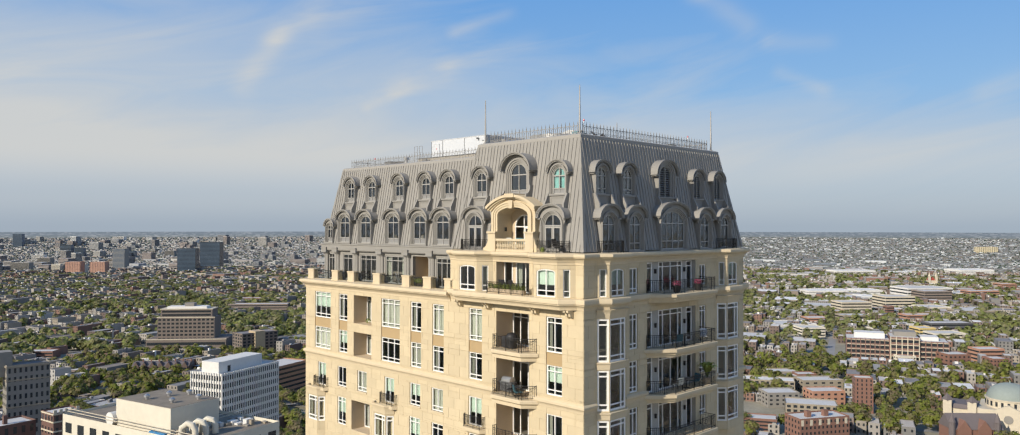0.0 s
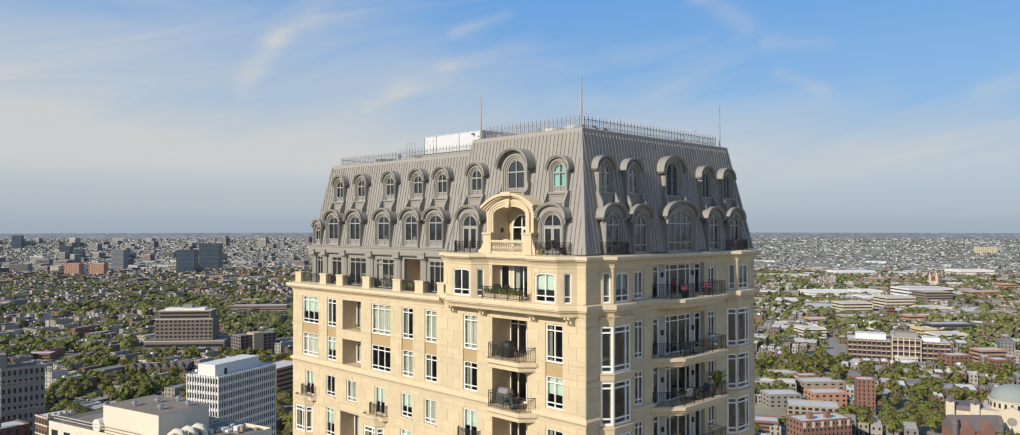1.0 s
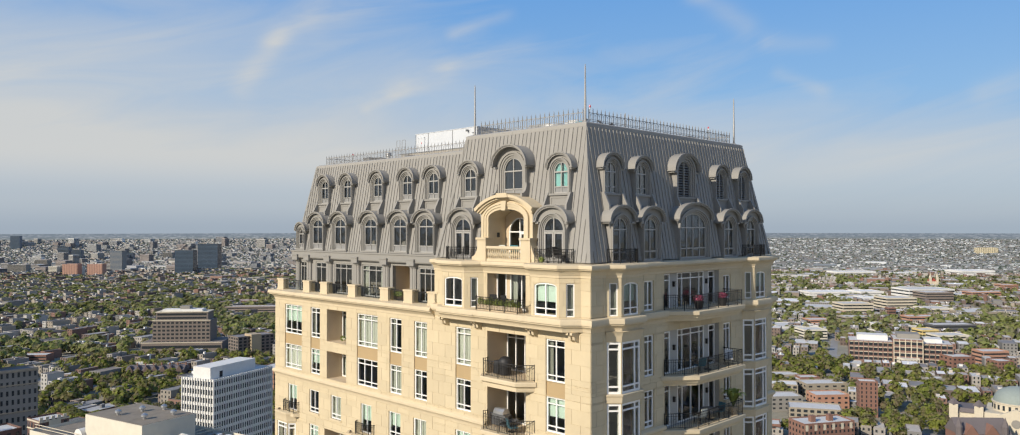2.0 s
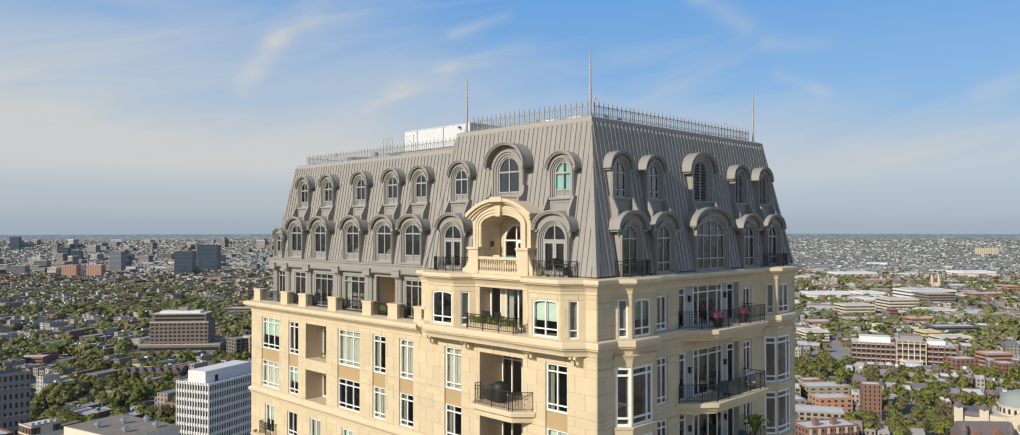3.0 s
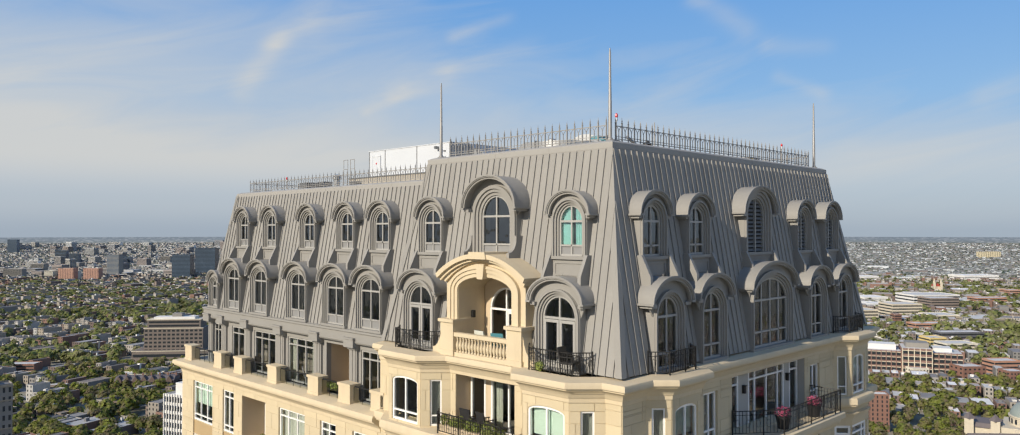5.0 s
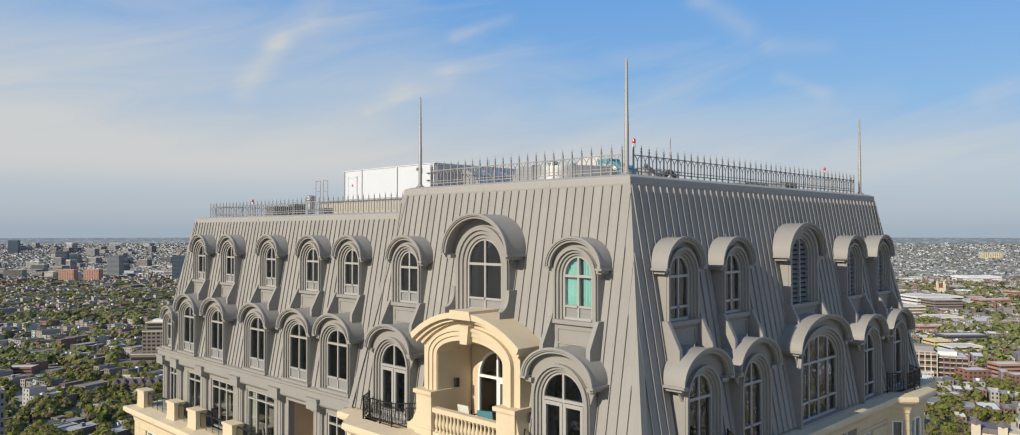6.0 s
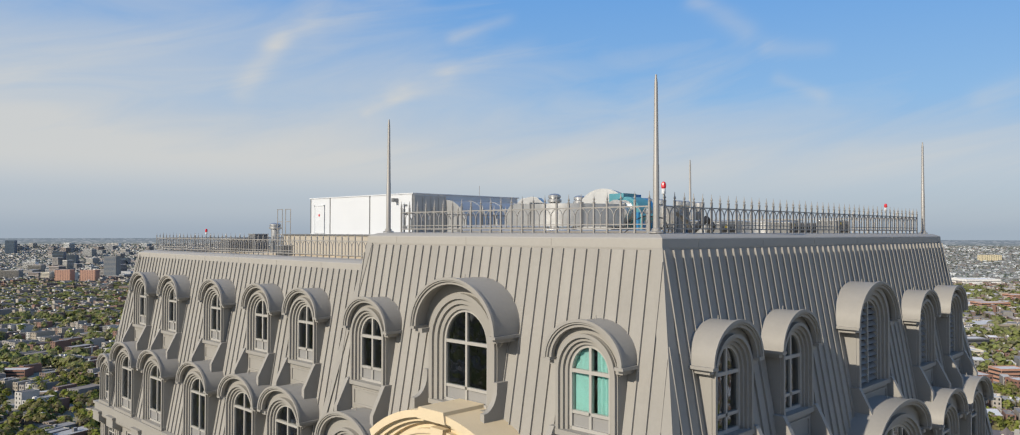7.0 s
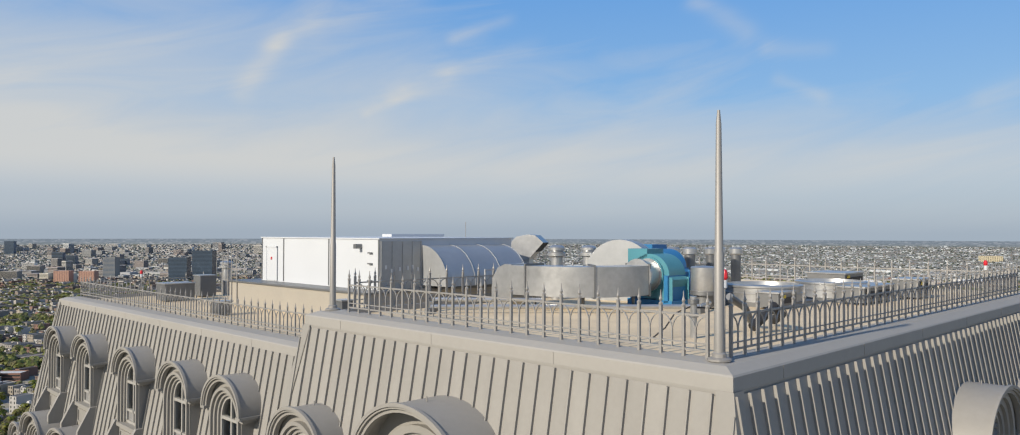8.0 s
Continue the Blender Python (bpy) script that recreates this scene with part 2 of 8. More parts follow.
BLUE = surface("blue_paint", (0.03, 0.17, 0.36), 0.4, vary=0.10, scale=1.5, bump=0.04)
TAN_WALL = surface("tan_roof_wall", (0.34, 0.315, 0.27), 0.85, vary=0.08, bump=0.1)
RED = surface("red_lens", (0.55, 0.02, 0.03), 0.3, vary=0.05, bump=0.0)
LEAF = surface("potted_leaf", (0.19, 0.23, 0.045), 0.6, vary=0.4, scale=6, bump=0.0, per_island=0.8)
FLOWER = surface("pink_flower", (0.30, 0.05, 0.11), 0.6, vary=0.3, scale=6, bump=0.0, per_island=0.6)
BLACK_COVER = surface("black_cover", (0.02, 0.02, 0.022), 0.6, vary=0.3, scale=5, bump=0.2)
CUSHION = surface("blue_cushion", (0.05, 0.14, 0.18), 0.8, vary=0.2, bump=0.1)


# ---- mesh helpers ----
class Shape:
    """Vertices and faces gathered from simple solids; made into one mesh object by part() or thing()."""

    def __init__(self):
        self.v, self.f = [], []

    def poly(self, pts):
        n = len(self.v)
        self.v += [tuple(p) for p in pts]
        self.f.append(tuple(range(n, n + len(pts))))
        return self

    def box(self, a0, a1, b0, b1, c0, c1, skip=""):
        n = len(self.v)
        self.v += [(a0, b0, c0), (a1, b0, c0), (a1, b1, c0), (a0, b1, c0), (a0, b0, c1), (a1, b0, c1), (a1, b1, c1), (a0, b1, c1)]
        for key, q in (("bottom", (3, 2, 1, 0)), ("top", (4, 5, 6, 7)), ("front", (0, 1, 5, 4)), ("right", (1, 2, 6, 5)), ("back", (2, 3, 7, 6)), ("left", (3, 0, 4, 7))):
            if key not in skip:
                self.f.append(tuple(n + i for i in q))
        return self

    def prism(self, pts, axis, lo, hi):
        """Extrudes a closed outline. axis 'd': outline in (u, z); 'u': outline in (d, z); 'z': outline in (u, d)."""
        n, k = len(self.v), len(pts)
        for w in (lo, hi):
            for p, q in pts:
                self.v.append((p, w, q) if axis == "d" else (w, p, q) if axis == "u" else (p, q, w))
        self.f.append(tuple(range(n + k - 1, n - 1, -1)))
        self.f.append(tuple(range(n + k, n + 2 * k)))
        for i in range(k):
            j = (i + 1) % k
            self.f.append((n + i, n + j, n + k + j, n + k + i))
        return self

    def band(self, inner, outer, lo, hi):
        """A strip between two open outlines of (u, z), from depth lo to depth hi, closed all round."""
        n, k = len(self.v), len(inner)
        for w in (lo, hi):
            for p, q in inner:
                self.v.append((p, w, q))
            for p, q in outer:
                self.v.append((p, w, q))
        for i in range(k - 1):
            a, b, c, d = n + i, n + i + 1, n + k + i, n + k + i + 1
            e, f, g, h = a + 2 * k, b + 2 * k, c + 2 * k, d + 2 * k
            self.f += [(a, b, d, c), (e, g, h, f), (a, e, f, b), (c, d, h, g)]
        for i in (0, k - 1):
            self.f.append((n + i, n + k + i, n + 3 * k + i, n + 2 * k + i))
        return self

    def sweep(self, profile, path, closed=False):
        """Sweeps a profile of (outward, z) along a plan path of (u, d), outward to the right of the path's direction, mitred."""
        n, k, m = len(self.v), len(profile), len(path)
        for i, p in enumerate(path):
            p = Vector(p)
            a = Vector(path[i - 1]) if i or closed else None
            b = Vector(path[(i + 1) % m]) if i < m - 1 or closed else None
            ns = []
            for s, e in ((a, p), (p, b)):
                if s is not None and e is not None:
                    t = (e - s).normalized()
                    ns.append(Vector((t.y, -t.x)))
            w = ns[0] if len(ns) == 1 else (ns[0] + ns[1]) / max(0.35, 1 + ns[0].dot(ns[1]))
            for o, z in profile:
                self.v.append((p.x + w.x * o, p.y + w.y * o, z))
        for i in range(m if closed else m - 1):
            j = (i + 1) % m
            for a in range(k - 1):
                self.f.append((n + i * k + a, n + j * k + a, n + j * k + a + 1, n + i * k + a + 1))
        if not closed:
            self.f.append(tuple(n + a for a in range(k - 1, -1, -1)))
            self.f.append(tuple(n + (m - 1) * k + a for a in range(k)))
        return self

    def tube(self, pts, r, seg=8, r2=None, cap=True):
        """A round bar along a line of points; r2: radius at its end."""
        n, m = len(self.v), len(pts)
        pts = [Vector(p) for p in pts]
        side = None
        for i, p in enumerate(pts):
            t = (pts[min(i + 1, m - 1)] - pts[max(i - 1, 0)]).normalized()
            if side is None:
                side = t.orthogonal().normalized()
            side = (side - t * side.dot(t)).normalized()
            up = t.cross(side)
            rr = r if r2 is None else r + (r2 - r) * i / (m - 1)
            for s in range(seg):
                a = 2 * math.pi * s / seg
                self.v.append(tuple(p + side * (rr * math.cos(a)) + up * (rr * math.sin(a))))
        for i in range(m - 1):
            for s in range(seg):
                q = (s + 1) % seg
                self.f.append((n + i * seg + s, n + i * seg + q, n + (i + 1) * seg + q, n + (i + 1) * seg + s))
        if cap:
            self.f.append(tuple(n + s for s in range(seg - 1, -1, -1)))
            self.f.append(tuple(n + (m - 1) * seg + s for s in range(seg)))
        return self

    def lathe(self, profile, centre=(0, 0), seg=16):
        """Turns a profile of (radius, z) about an upright axis."""
        n, k = len(self.v), len(profile)
        for s in range(seg):
            a = 2 * math.pi * s / seg
            for r, z in profile:
                self.v.append((centre[0] + r * math.cos(a), centre[1] + r * math.sin(a), z))
        for s in range(seg):
            q = (s + 1) % seg
            for i in range(k - 1):
                self.f.append((n + s * k + i, n + q * k + i, n + q * k + i + 1, n + s * k + i + 1))
        self.f.append(tuple(n + s * k + k - 1 for s in range(seg)))
        self.f.append(tuple(n + s * k for s in range(seg - 1, -1, -1)))
        return self

    def add(self, other, m):
        n = len(self.v)
        self.v += [tuple(m @ Vector(p)) for p in other.v]
        self.f += [tuple(n + i for i in q) for q in other.f]
        return self

    def mesh(self, name, material, smooth=30):
        me = bpy.data.meshes.new(name)
        me.from_pydata(self.v, [], self.f)
        me.materials.append(material)
        if smooth:
            me.polygons.foreach_set("use_smooth", [True] * len(me.polygons))
            me.set_sharp_from_angle(angle=radians(smooth))
        me.update()
        return me


def part(name, shape, material, parent, label="", m=None):
    """Links a shape, or a mesh already made, as one mesh object under a thing or a part."""
    ob = new(name, shape if isinstance(shape, bpy.types.Mesh) else shape.mesh(name, material))
    ob.parent = parent
    if m is not None:
        ob.matrix_basis = m
    if label:
        tagged(ob, label)
    if name == "pane":
        ob.visible_shadow = False
    return ob


def thing(name, label, category, at=(0, 0, 0), group="", kind=""):
    """An empty at a thing's base, which parents its parts."""
    ob = new(name)
    ob.location = at
    ob.empty_display_size = 0.2
    return tagged(ob, label, category, group, kind)


def solid(name, shape, material, label, category, group="", kind="", smooth=30):
    return tagged(new(name, shape.mesh(name, material, smooth)), label, category, group, kind)


def shift(u=0.0, d=0.0, z=0.0):
    return Matrix.Translation((u, d, z))


def arc(cu, half, spring, rise, seg=18, foot=None):
    """An arched outline of (u, z) from left to right, with straight jambs down to foot."""
    pts = [(cu - half * math.cos(math.pi * i / seg), spring + rise * math.sin(math.pi * i / seg)) for i in range(seg + 1)]
    if foot is not None:
        pts = [(cu - half, foot)] + pts + [(cu + half, foot)]
    return pts


def segment(cu, half, spring, rise, seg=20):
    """A shallow circular arc of (u, z) from left to right."""
    R = (half * half + rise * rise) / (2 * rise)
    a = math.asin(half / R)
    return [(cu + R * math.sin(-a + 2 * a * i / seg), spring + rise - R + R * math.cos(-a + 2 * a * i / seg)) for i in range(seg + 1)]


# facade frames: u to the viewer's right, d into the building, z up
RIGHT_SIDE = Matrix.Identity(4)
LEFT_SIDE = pose(0, 0, 0, 0, 0, -90)

# ---- main sizes of the tower ----
TOP = 140.0           # top of the pavilion's coping
WALL = -1.6           # face of the stone walls
EAVE = 131.6          # foot of the mansard
SLOPE = 1.5 / 8.4     # inset of the mansard per metre of height
PAV_W, PAV_L = 18.74, 10.59   # pavilion top along the right side and the left side
WING_IN, WING_TOP, WING_END = 0.55, 139.1, 30.6
END_R, END_L = 20.25, 34.2    # far ends of the stone walls
LEFT_COLS = (1.33, 5.34, 9.40)
WING_COLS = (13.95, 17.0, 20.72, 24.95, 28.35)
RIGHT_COLS = (1.36, 4.47, 9.45, 14.10, 17.30)

tower = thing("apartment_tower", "tall cream limestone apartment tower with grey metal mansard roof", "building")


def roof_depth(z, inset=0.0):
    return inset - SLOPE * (TOP - z)


# ---- mansard roofs: standing-seam panels with gaps for the dormer windows ----
def panel_mesh(w, z0, za, zb, inset):
    """One upright panel between two seams, za and zb high at its left and right, with a raised seam on its left edge."""
    s = Shape()
    d0, da, db = roof_depth(z0, inset), roof_depth(za, inset), roof_depth(zb, inset)
    s.poly([(0, d0, z0), (w, d0, z0), (w, db, zb), (0, da, za)])
    r, p = 0.022, 0.052
    if za - z0 > 0.05:
        s.poly([(0, d0 - p, z0), (r, d0 - p, z0), (r, da - p, za), (0, da - p, za)])
        s.poly([(0, d0, z0), (0, d0 - p, z0), (0, da - p, za), (0, da, za)])
        s.poly([(r, d0 - p, z0), (r, d0, z0), (r, da, za), (r, da - p, za)])
    return s


def mansard(name, side, u_left, u_right, z0, z1, inset, openings, step, hip_left, hip_right):
    """Panels across one slope; hips widen the slope downwards at either end."""
    roof = thing(name, "", "")
    roof.parent = tower
    roof.matrix_basis = side
    cache = {}
    lo_l = u_left - (hip_left * SLOPE * (z1 - z0))
    lo_r = u_right + (hip_right * SLOPE * (z1 - z0))
    n = int(round((lo_r - lo_l) / step))
    step = (lo_r - lo_l) / n
    for i in range(n):
        a = lo_l + i * step
        b = a + step
        ta = tb = z1
        if hip_left:
            ta, tb = min(ta, z0 + (a - lo_l) / SLOPE), min(tb, z0 + (b - lo_l) / SLOPE)
        if hip_right:
            ta, tb = min(ta, z0 + (lo_r - a) / SLOPE), min(tb, z0 + (lo_r - b) / SLOPE)
        spans = [(z0, ta, tb)]
        for cu, half, o0, o1 in openings:
            if a < cu + half and b > cu - half:
                cut = []
                for s0, sa, sb in spans:
                    if s0 < o0 - 0.05:
                        cut.append((s0, min(sa, o0), min(sb, o0)))
                    if max(sa, sb) > o1 + 0.05:
                        cut.append((max(s0, o1), max(sa, o1), max(sb, o1)))
                spans = cut
        for key in spans:
            key = tuple(round(k, 3) for k in key)
            if key not in cache:
                cache[key] = panel_mesh(step, *key, inset).mesh("roof_panel", METAL, 0)
            part("roof_panel", cache[key], METAL, roof, m=shift(a))
    return roof


def openings_for(cols):
    o = []
    for c in cols:
        o.append((c, 0.62, 134.84, 137.5))
        o.append((c, 0.78, EAVE - 0.2, 134.1))
    return o


HIP = 0.35 * SLOPE
mansard("mansard_slope", RIGHT_SIDE, -HIP, PAV_W + HIP, EAVE, TOP - 0.35, 0.0,
        openings_for(RIGHT_COLS) + [(9.45, 1.6, EAVE - 0.2, 134.4), (9.45, 0.95, 134.84, 138.0)], 0.36, 1, 1)
mansard("mansard_slope", LEFT_SIDE, -PAV_L - HIP, HIP, EAVE, TOP - 0.35, 0.0,
        openings_for([-c for c in LEFT_COLS]) + [(-5.34, 0.8, 135.7, 138.0), (-5.17, 1.9, EAVE - 0.2, 134.7)], 0.347, 1, 1)
mansard("mansard_slope", LEFT_SIDE, -WING_END - HIP, -PAV_L - 0.1, 131.2, WING_TOP - 0.3, WING_IN,
        openings_for([-c for c in WING_COLS]) + [(-c, 0.8, 131.4, 134.1) for c in WING_COLS] + [(-31.0, 0.5, 131.4, 133.6)], 0.347, 1, 0)


def coping(path, z, closed, name="coping"):
    prof = [(-0.02, z - 0.42), (0.03, z - 0.40), (0.05, z - 0.30), (0.05, z - 0.11), (0.03, z - 0.085), (-0.16, z - 0.01), (-0.55, z + 0.02), (-0.55, z - 0.25)]
    cap = part(name, Shape().sweep(prof, path, closed).mesh(name, COPING, 0), None, tower, "pale grey metal coping")
    # lapped joints every three metres along the edges
    ends = list(zip(path, path[1:] + path[:1])) if closed else list(zip(path, path[1:]))
    for (x0, y0), (x1, y1) in ends:
        a, b = Vector((x0, y0)), Vector((x1, y1))
        t = (b - a).normalized()
        o = Vector((t.y, -t.x)) if closed else Vector((t.y, -t.x))
        if o.dot((a + b) / 2 - Vector((PAV_W / 2, PAV_L / 2 if closed else 20.0))) < 0:
            o = -o
        k = 1.4
        while k < (b - a).length - 0.5:
            m = pose(*(a + t * k), 0, 0, 0, math.degrees(math.atan2(o.y, o.x)))
            part("coping_joint", Shape().box(0.045, 0.055, -0.008, 0.008, z - 0.30, z - 0.11), TRIM, cap, m=m)
            k += 3.05


# the pavilion's coping runs round all four sides, the wing's round its own
coping([(0, 0), (PAV_W, 0), (PAV_W, PAV_L), (0, PAV_L)], TOP, True)
coping([(PAV_W, PAV_L + 0.1), (PAV_W, WING_END), (WING_IN - 0.16, WING_END), (WING_IN - 0.16, PAV_L + 0.1)], WING_TOP, False)

# plain back slopes and the hip trims
back = Shape()
dz = roof_depth(EAVE)
back.poly([(PAV_W, 0, TOP - 0.3), (PAV_W - dz, dz, EAVE), (PAV_W - dz, PAV_L, EAVE), (PAV_W, PAV_L, TOP - 0.3)])
back.poly([(PAV_W, PAV_L, WING_TOP - 0.2), (PAV_W - dz, PAV_L, EAVE), (PAV_W - dz, WING_END - dz, EAVE), (PAV_W, WING_END, WING_TOP - 0.2)])
back.poly([(PAV_W, WING_END, WING_TOP - 0.2), (PAV_W - dz, WING_END - dz, EAVE), (WING_IN + dz, WING_END - dz, 131.2), (WING_IN - 0.16, WING_END, WING_TOP - 0.2)])
back.poly([(0, PAV_L, TOP - 0.3), (0, PAV_L, WING_TOP - 0.1), (PAV_W, PAV_L, WING_TOP - 0.1), (PAV_W, PAV_L, TOP - 0.3)])
back.poly([(0, PAV_L, TOP - 0.3), (dz, PAV_L - dz, EAVE), (WING_IN + 0.4, PAV_L - dz, EAVE), (WING_IN + 0.4, PAV_L, TOP - 0.3)])
part("back_slope", back, METAL, tower)
for a, b in (((0, 0, TOP - 0.3), (dz, dz, EAVE)), ((PAV_W, 0, TOP - 0.3), (PAV_W - dz, dz, EAVE)), ((0, PAV_L, TOP - 0.3), (dz, PAV_L - dz, EAVE)),
             ((WING_IN - 0.16, WING_END, WING_TOP - 0.2), (WING_IN + dz, WING_END - dz, 131.2))):
    s = Shape()
    a, b = Vector(a), Vector(b)
    sx = 1 if a.x > 9 else -1
    sy = 1 if a.y > 9 else -1
    w = 0.2
    s.poly([a + Vector((sx * .07, sy * .07, 0)), b + Vector((sx * .07, sy * .07, 0)), b + Vector((sx * .07, -sy * w, 0)), a + Vector((sx * .07, -sy * w, 0))])
    s.poly([a + Vector((sx * .07, sy * .07, 0)), b + Vector((sx * .07, sy * .07, 0)), b + Vector((-sx * w, sy * .07, 0)), a + Vector((-sx * w, sy * .07, 0))])
    part("hip_trim", s, TRIM, tower)

# roof decks
part("roof_deck", Shape().box(0.3, PAV_W - 0.3, 0.3, PAV_L, 139.2, 139.9), DECK, tower, "tan gravel roof deck")
part("roof_deck", Shape().box(WING_IN + 0.2, PAV_W - 0.3, PAV_L, WING_END - 0.3, 138.3, 138.98), DECK, tower, "tan gravel roof deck")


# ---- dormers ----
def arched_window(parent, half, foot, spring, rise, d, frame_mat, bars=2, low=0.36, frosted=True, curtain=None, mid=0, glass_mat=None):
    """An arched two-light window: frame, mullion, transom at the spring, a low rail, and its panes."""
    fw = 0.075
    seg = 18
    s = Shape()
    s.band(arc(0, half - fw, spring, rise - fw, seg, foot), arc(0, half, spring, rise, seg, foot), d - 0.06, d + 0.06)
    s.box(-half, half, d - 0.06, d + 0.06, foot, foot + fw)
    s.box(-half, half, d - 0.055, d + 0.055, spring - 0.04, spring + 0.04)
    cols = [-half + 2 * half * i / bars for i in range(1, bars)]
    for c in cols:
        s.box(c - 0.035, c + 0.035, d - 0.05, d + 0.05, foot, spring + (rise - fw) * math.sqrt(max(0, 1 - (c / half) ** 2)))
    zs = [foot, spring]
    if low:
        s.box(-half, half, d - 0.05, d + 0.05, foot + low, foot + low + 0.07)
        zs = [foot, foot + low, spring]
    if mid:
        s.box(-half, half, d - 0.045, d + 0.045, mid - 0.03, mid + 0.03)
    part("window_frame", s, frame_mat, parent)
    edges = [-half] + cols + [half]
    for a, b in zip(edges, edges[1:]):
        for i, (z0, z1) in enumerate(zip(zs, zs[1:])):
            p = Shape().poly([(a, d, z0), (b, d, z0), (b, d, z1), (a, d, z1)])
            fr = frosted and low and i == 0
            part("pane", p.mesh("pane", SHADE_PANE if fr else (glass_mat or GLASS), 0), None, parent)
        pts = [(a, d, spring), (b, d, spring)]
        for i in range(9):
            u = b + (a - b) * i / 8
            pts.append((u, d, spring + rise * math.sqrt(max(0, 1 - (u / half) ** 2))))
        part("pane", Shape().poly(pts).mesh("pane", glass_mat or GLASS, 0), None, parent)
    if curtain:
        c = Shape()
        for sgn in (-1, 1):
            pts = []
            for i in range(13):
                u = sgn * (half * (0.98 - 0.82 * i / 12))
                pts.append((u, d + 0.09 + 0.03 * math.sin(i * 2.1)))
            top = spring + rise * 0.8
            for (u0, e0), (u1, e1) in zip(pts, pts[1:]):
                c.poly([(u0, e0, foot), (u1, e1, foot), (u1, e1, top), (u0, e0, top)])
        part("curtain", c, curtain, parent)


def dormer(half, foot, spring, rise, d_glass, hood_r, hood_z, hood_top, d_hood, inset=0.0, apron=True, louvre=False, bars=2, low=0.36,
           curtain=None, scroll=False, glass_mat=None, body=0.26, label="", frost=True):
    """A round-headed dormer: cheeks, stepped arch mouldings, barrel hood, window or louvres, apron and side brackets."""
    side = half + body
    core = Shape()
    back = roof_depth(hood_top, inset) + 0.25
    d_face = d_glass - 0.18
    # cheeks and the arched shell under the hood
    core.band(arc(0, side - 0.06, spring, rise + body - 0.08, 18, foot - 0.1), arc(0, side, spring, rise + body - 0.02, 18, foot - 0.1), d_face, back)
    dorm = part("dormer", core, TRIM, tower, label)
    # three stepped mouldings round the opening
    m = Shape()
    n = 3
    for i in range(n):
        r0 = half + (body - 0.02) * i / n
        r1 = half + (body - 0.02) * (i + 1) / n
        m.band(arc(0, r0, spring, rise + r0 - half, 18, foot), arc(0, r1, spring, rise + r1 - half, 18, foot), d_glass - 0.05 - 0.07 * (i + 1), d_glass + 0.10)
    part("arch_moulding", m, TRIM, dorm)
    # face between the mouldings and the hood
    f = Shape()
    hs = hood_top - hood_z
    f.band(arc(0, side - 0.03, spring, rise + body - 0.05, 18), [(p * 0.97, q) for p, q in arc(0, hood_r, hood_z, hs - 0.05, 18)], d_face + 0.05, d_face + 0.12)
    part("tympanum", f, TRIM, dorm)
    # hood with a rolled front rim and drip edges
    h = Shape()
    h.band(arc(0, hood_r - 0.07, hood_z, hs - 0.07, 24), arc(0, hood_r, hood_z, hs, 24), d_hood, back)
    part("hood", h, HOOD, dorm)
    part("hood_rim", Shape().band(arc(0, hood_r - 0.03, hood_z, hs - 0.03, 24), arc(0, hood_r + 0.035, hood_z, hs + 0.035, 24), d_hood - 0.03, d_hood + 0.04), HOOD, dorm)
    part("hood_lining", Shape().band(arc(0, hood_r - 0.14, hood_z, hs - 0.14, 24), arc(0, hood_r - 0.06, hood_z, hs - 0.06, 24), d_hood + 0.05, d_hood + 0.16), HOOD, dorm)
    for sg in (-1, 1):
        a, b = sorted((sg * (hood_r - 0.16), sg * (hood_r + 0.06)))
        e, f_ = sorted((sg * (side - 0.02), sg * (hood_r - 0.05)))
        part("drip_edge", Shape().box(a, b, d_hood - 0.02, back, hood_z - 0.06, hood_z + 0.01).box(e, f_, d_hood + 0.12, back, hood_z - 0.16, hood_z - 0.05), HOOD, dorm)
    # little lightning rod on the crown
    part("finial", Shape().tube([(0, d_hood + 0.5, hood_top), (0, d_hood + 0.5, hood_top + 0.09)], 0.012, 5), TRIM, dorm)
    if louvre:
        s = Shape()
        s.band(arc(0, half - 0.06, spring, rise - 0.06, 18, foot), arc(0, half, spring, rise, 18, foot), d_glass - 0.06, d_glass + 0.06)
        s.box(-0.03, 0.03, d_glass - 0.06, d_glass + 0.04, foot, spring + rise)
        part("window_frame", s, FRAME_GREY, dorm)
        z = foot + 0.05
        while z < spring + rise - 0.1:
            w = half - 0.03
            if z > spring:
                w = half * math.sqrt(max(0.02, 1 - ((z - spring) / rise) ** 2)) - 0.03
            part("slat", Shape().prism([(d_glass - 0.06, z), (d_glass - 0.045, z), (d_glass + 0.06, z + 0.11), (d_glass + 0.045, z + 0.11)], "u", -w, w), SLAT, dorm)
            z += 0.175
        # dark sheet in place of the shaded hollow behind the slats
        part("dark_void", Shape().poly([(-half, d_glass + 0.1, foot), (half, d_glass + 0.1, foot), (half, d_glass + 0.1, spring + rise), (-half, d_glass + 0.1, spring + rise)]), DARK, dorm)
    else:
        arched_window(dorm, half, foot, spring, rise, d_glass, FRAME_GREY, bars, low, frost, curtain, 0, glass_mat)
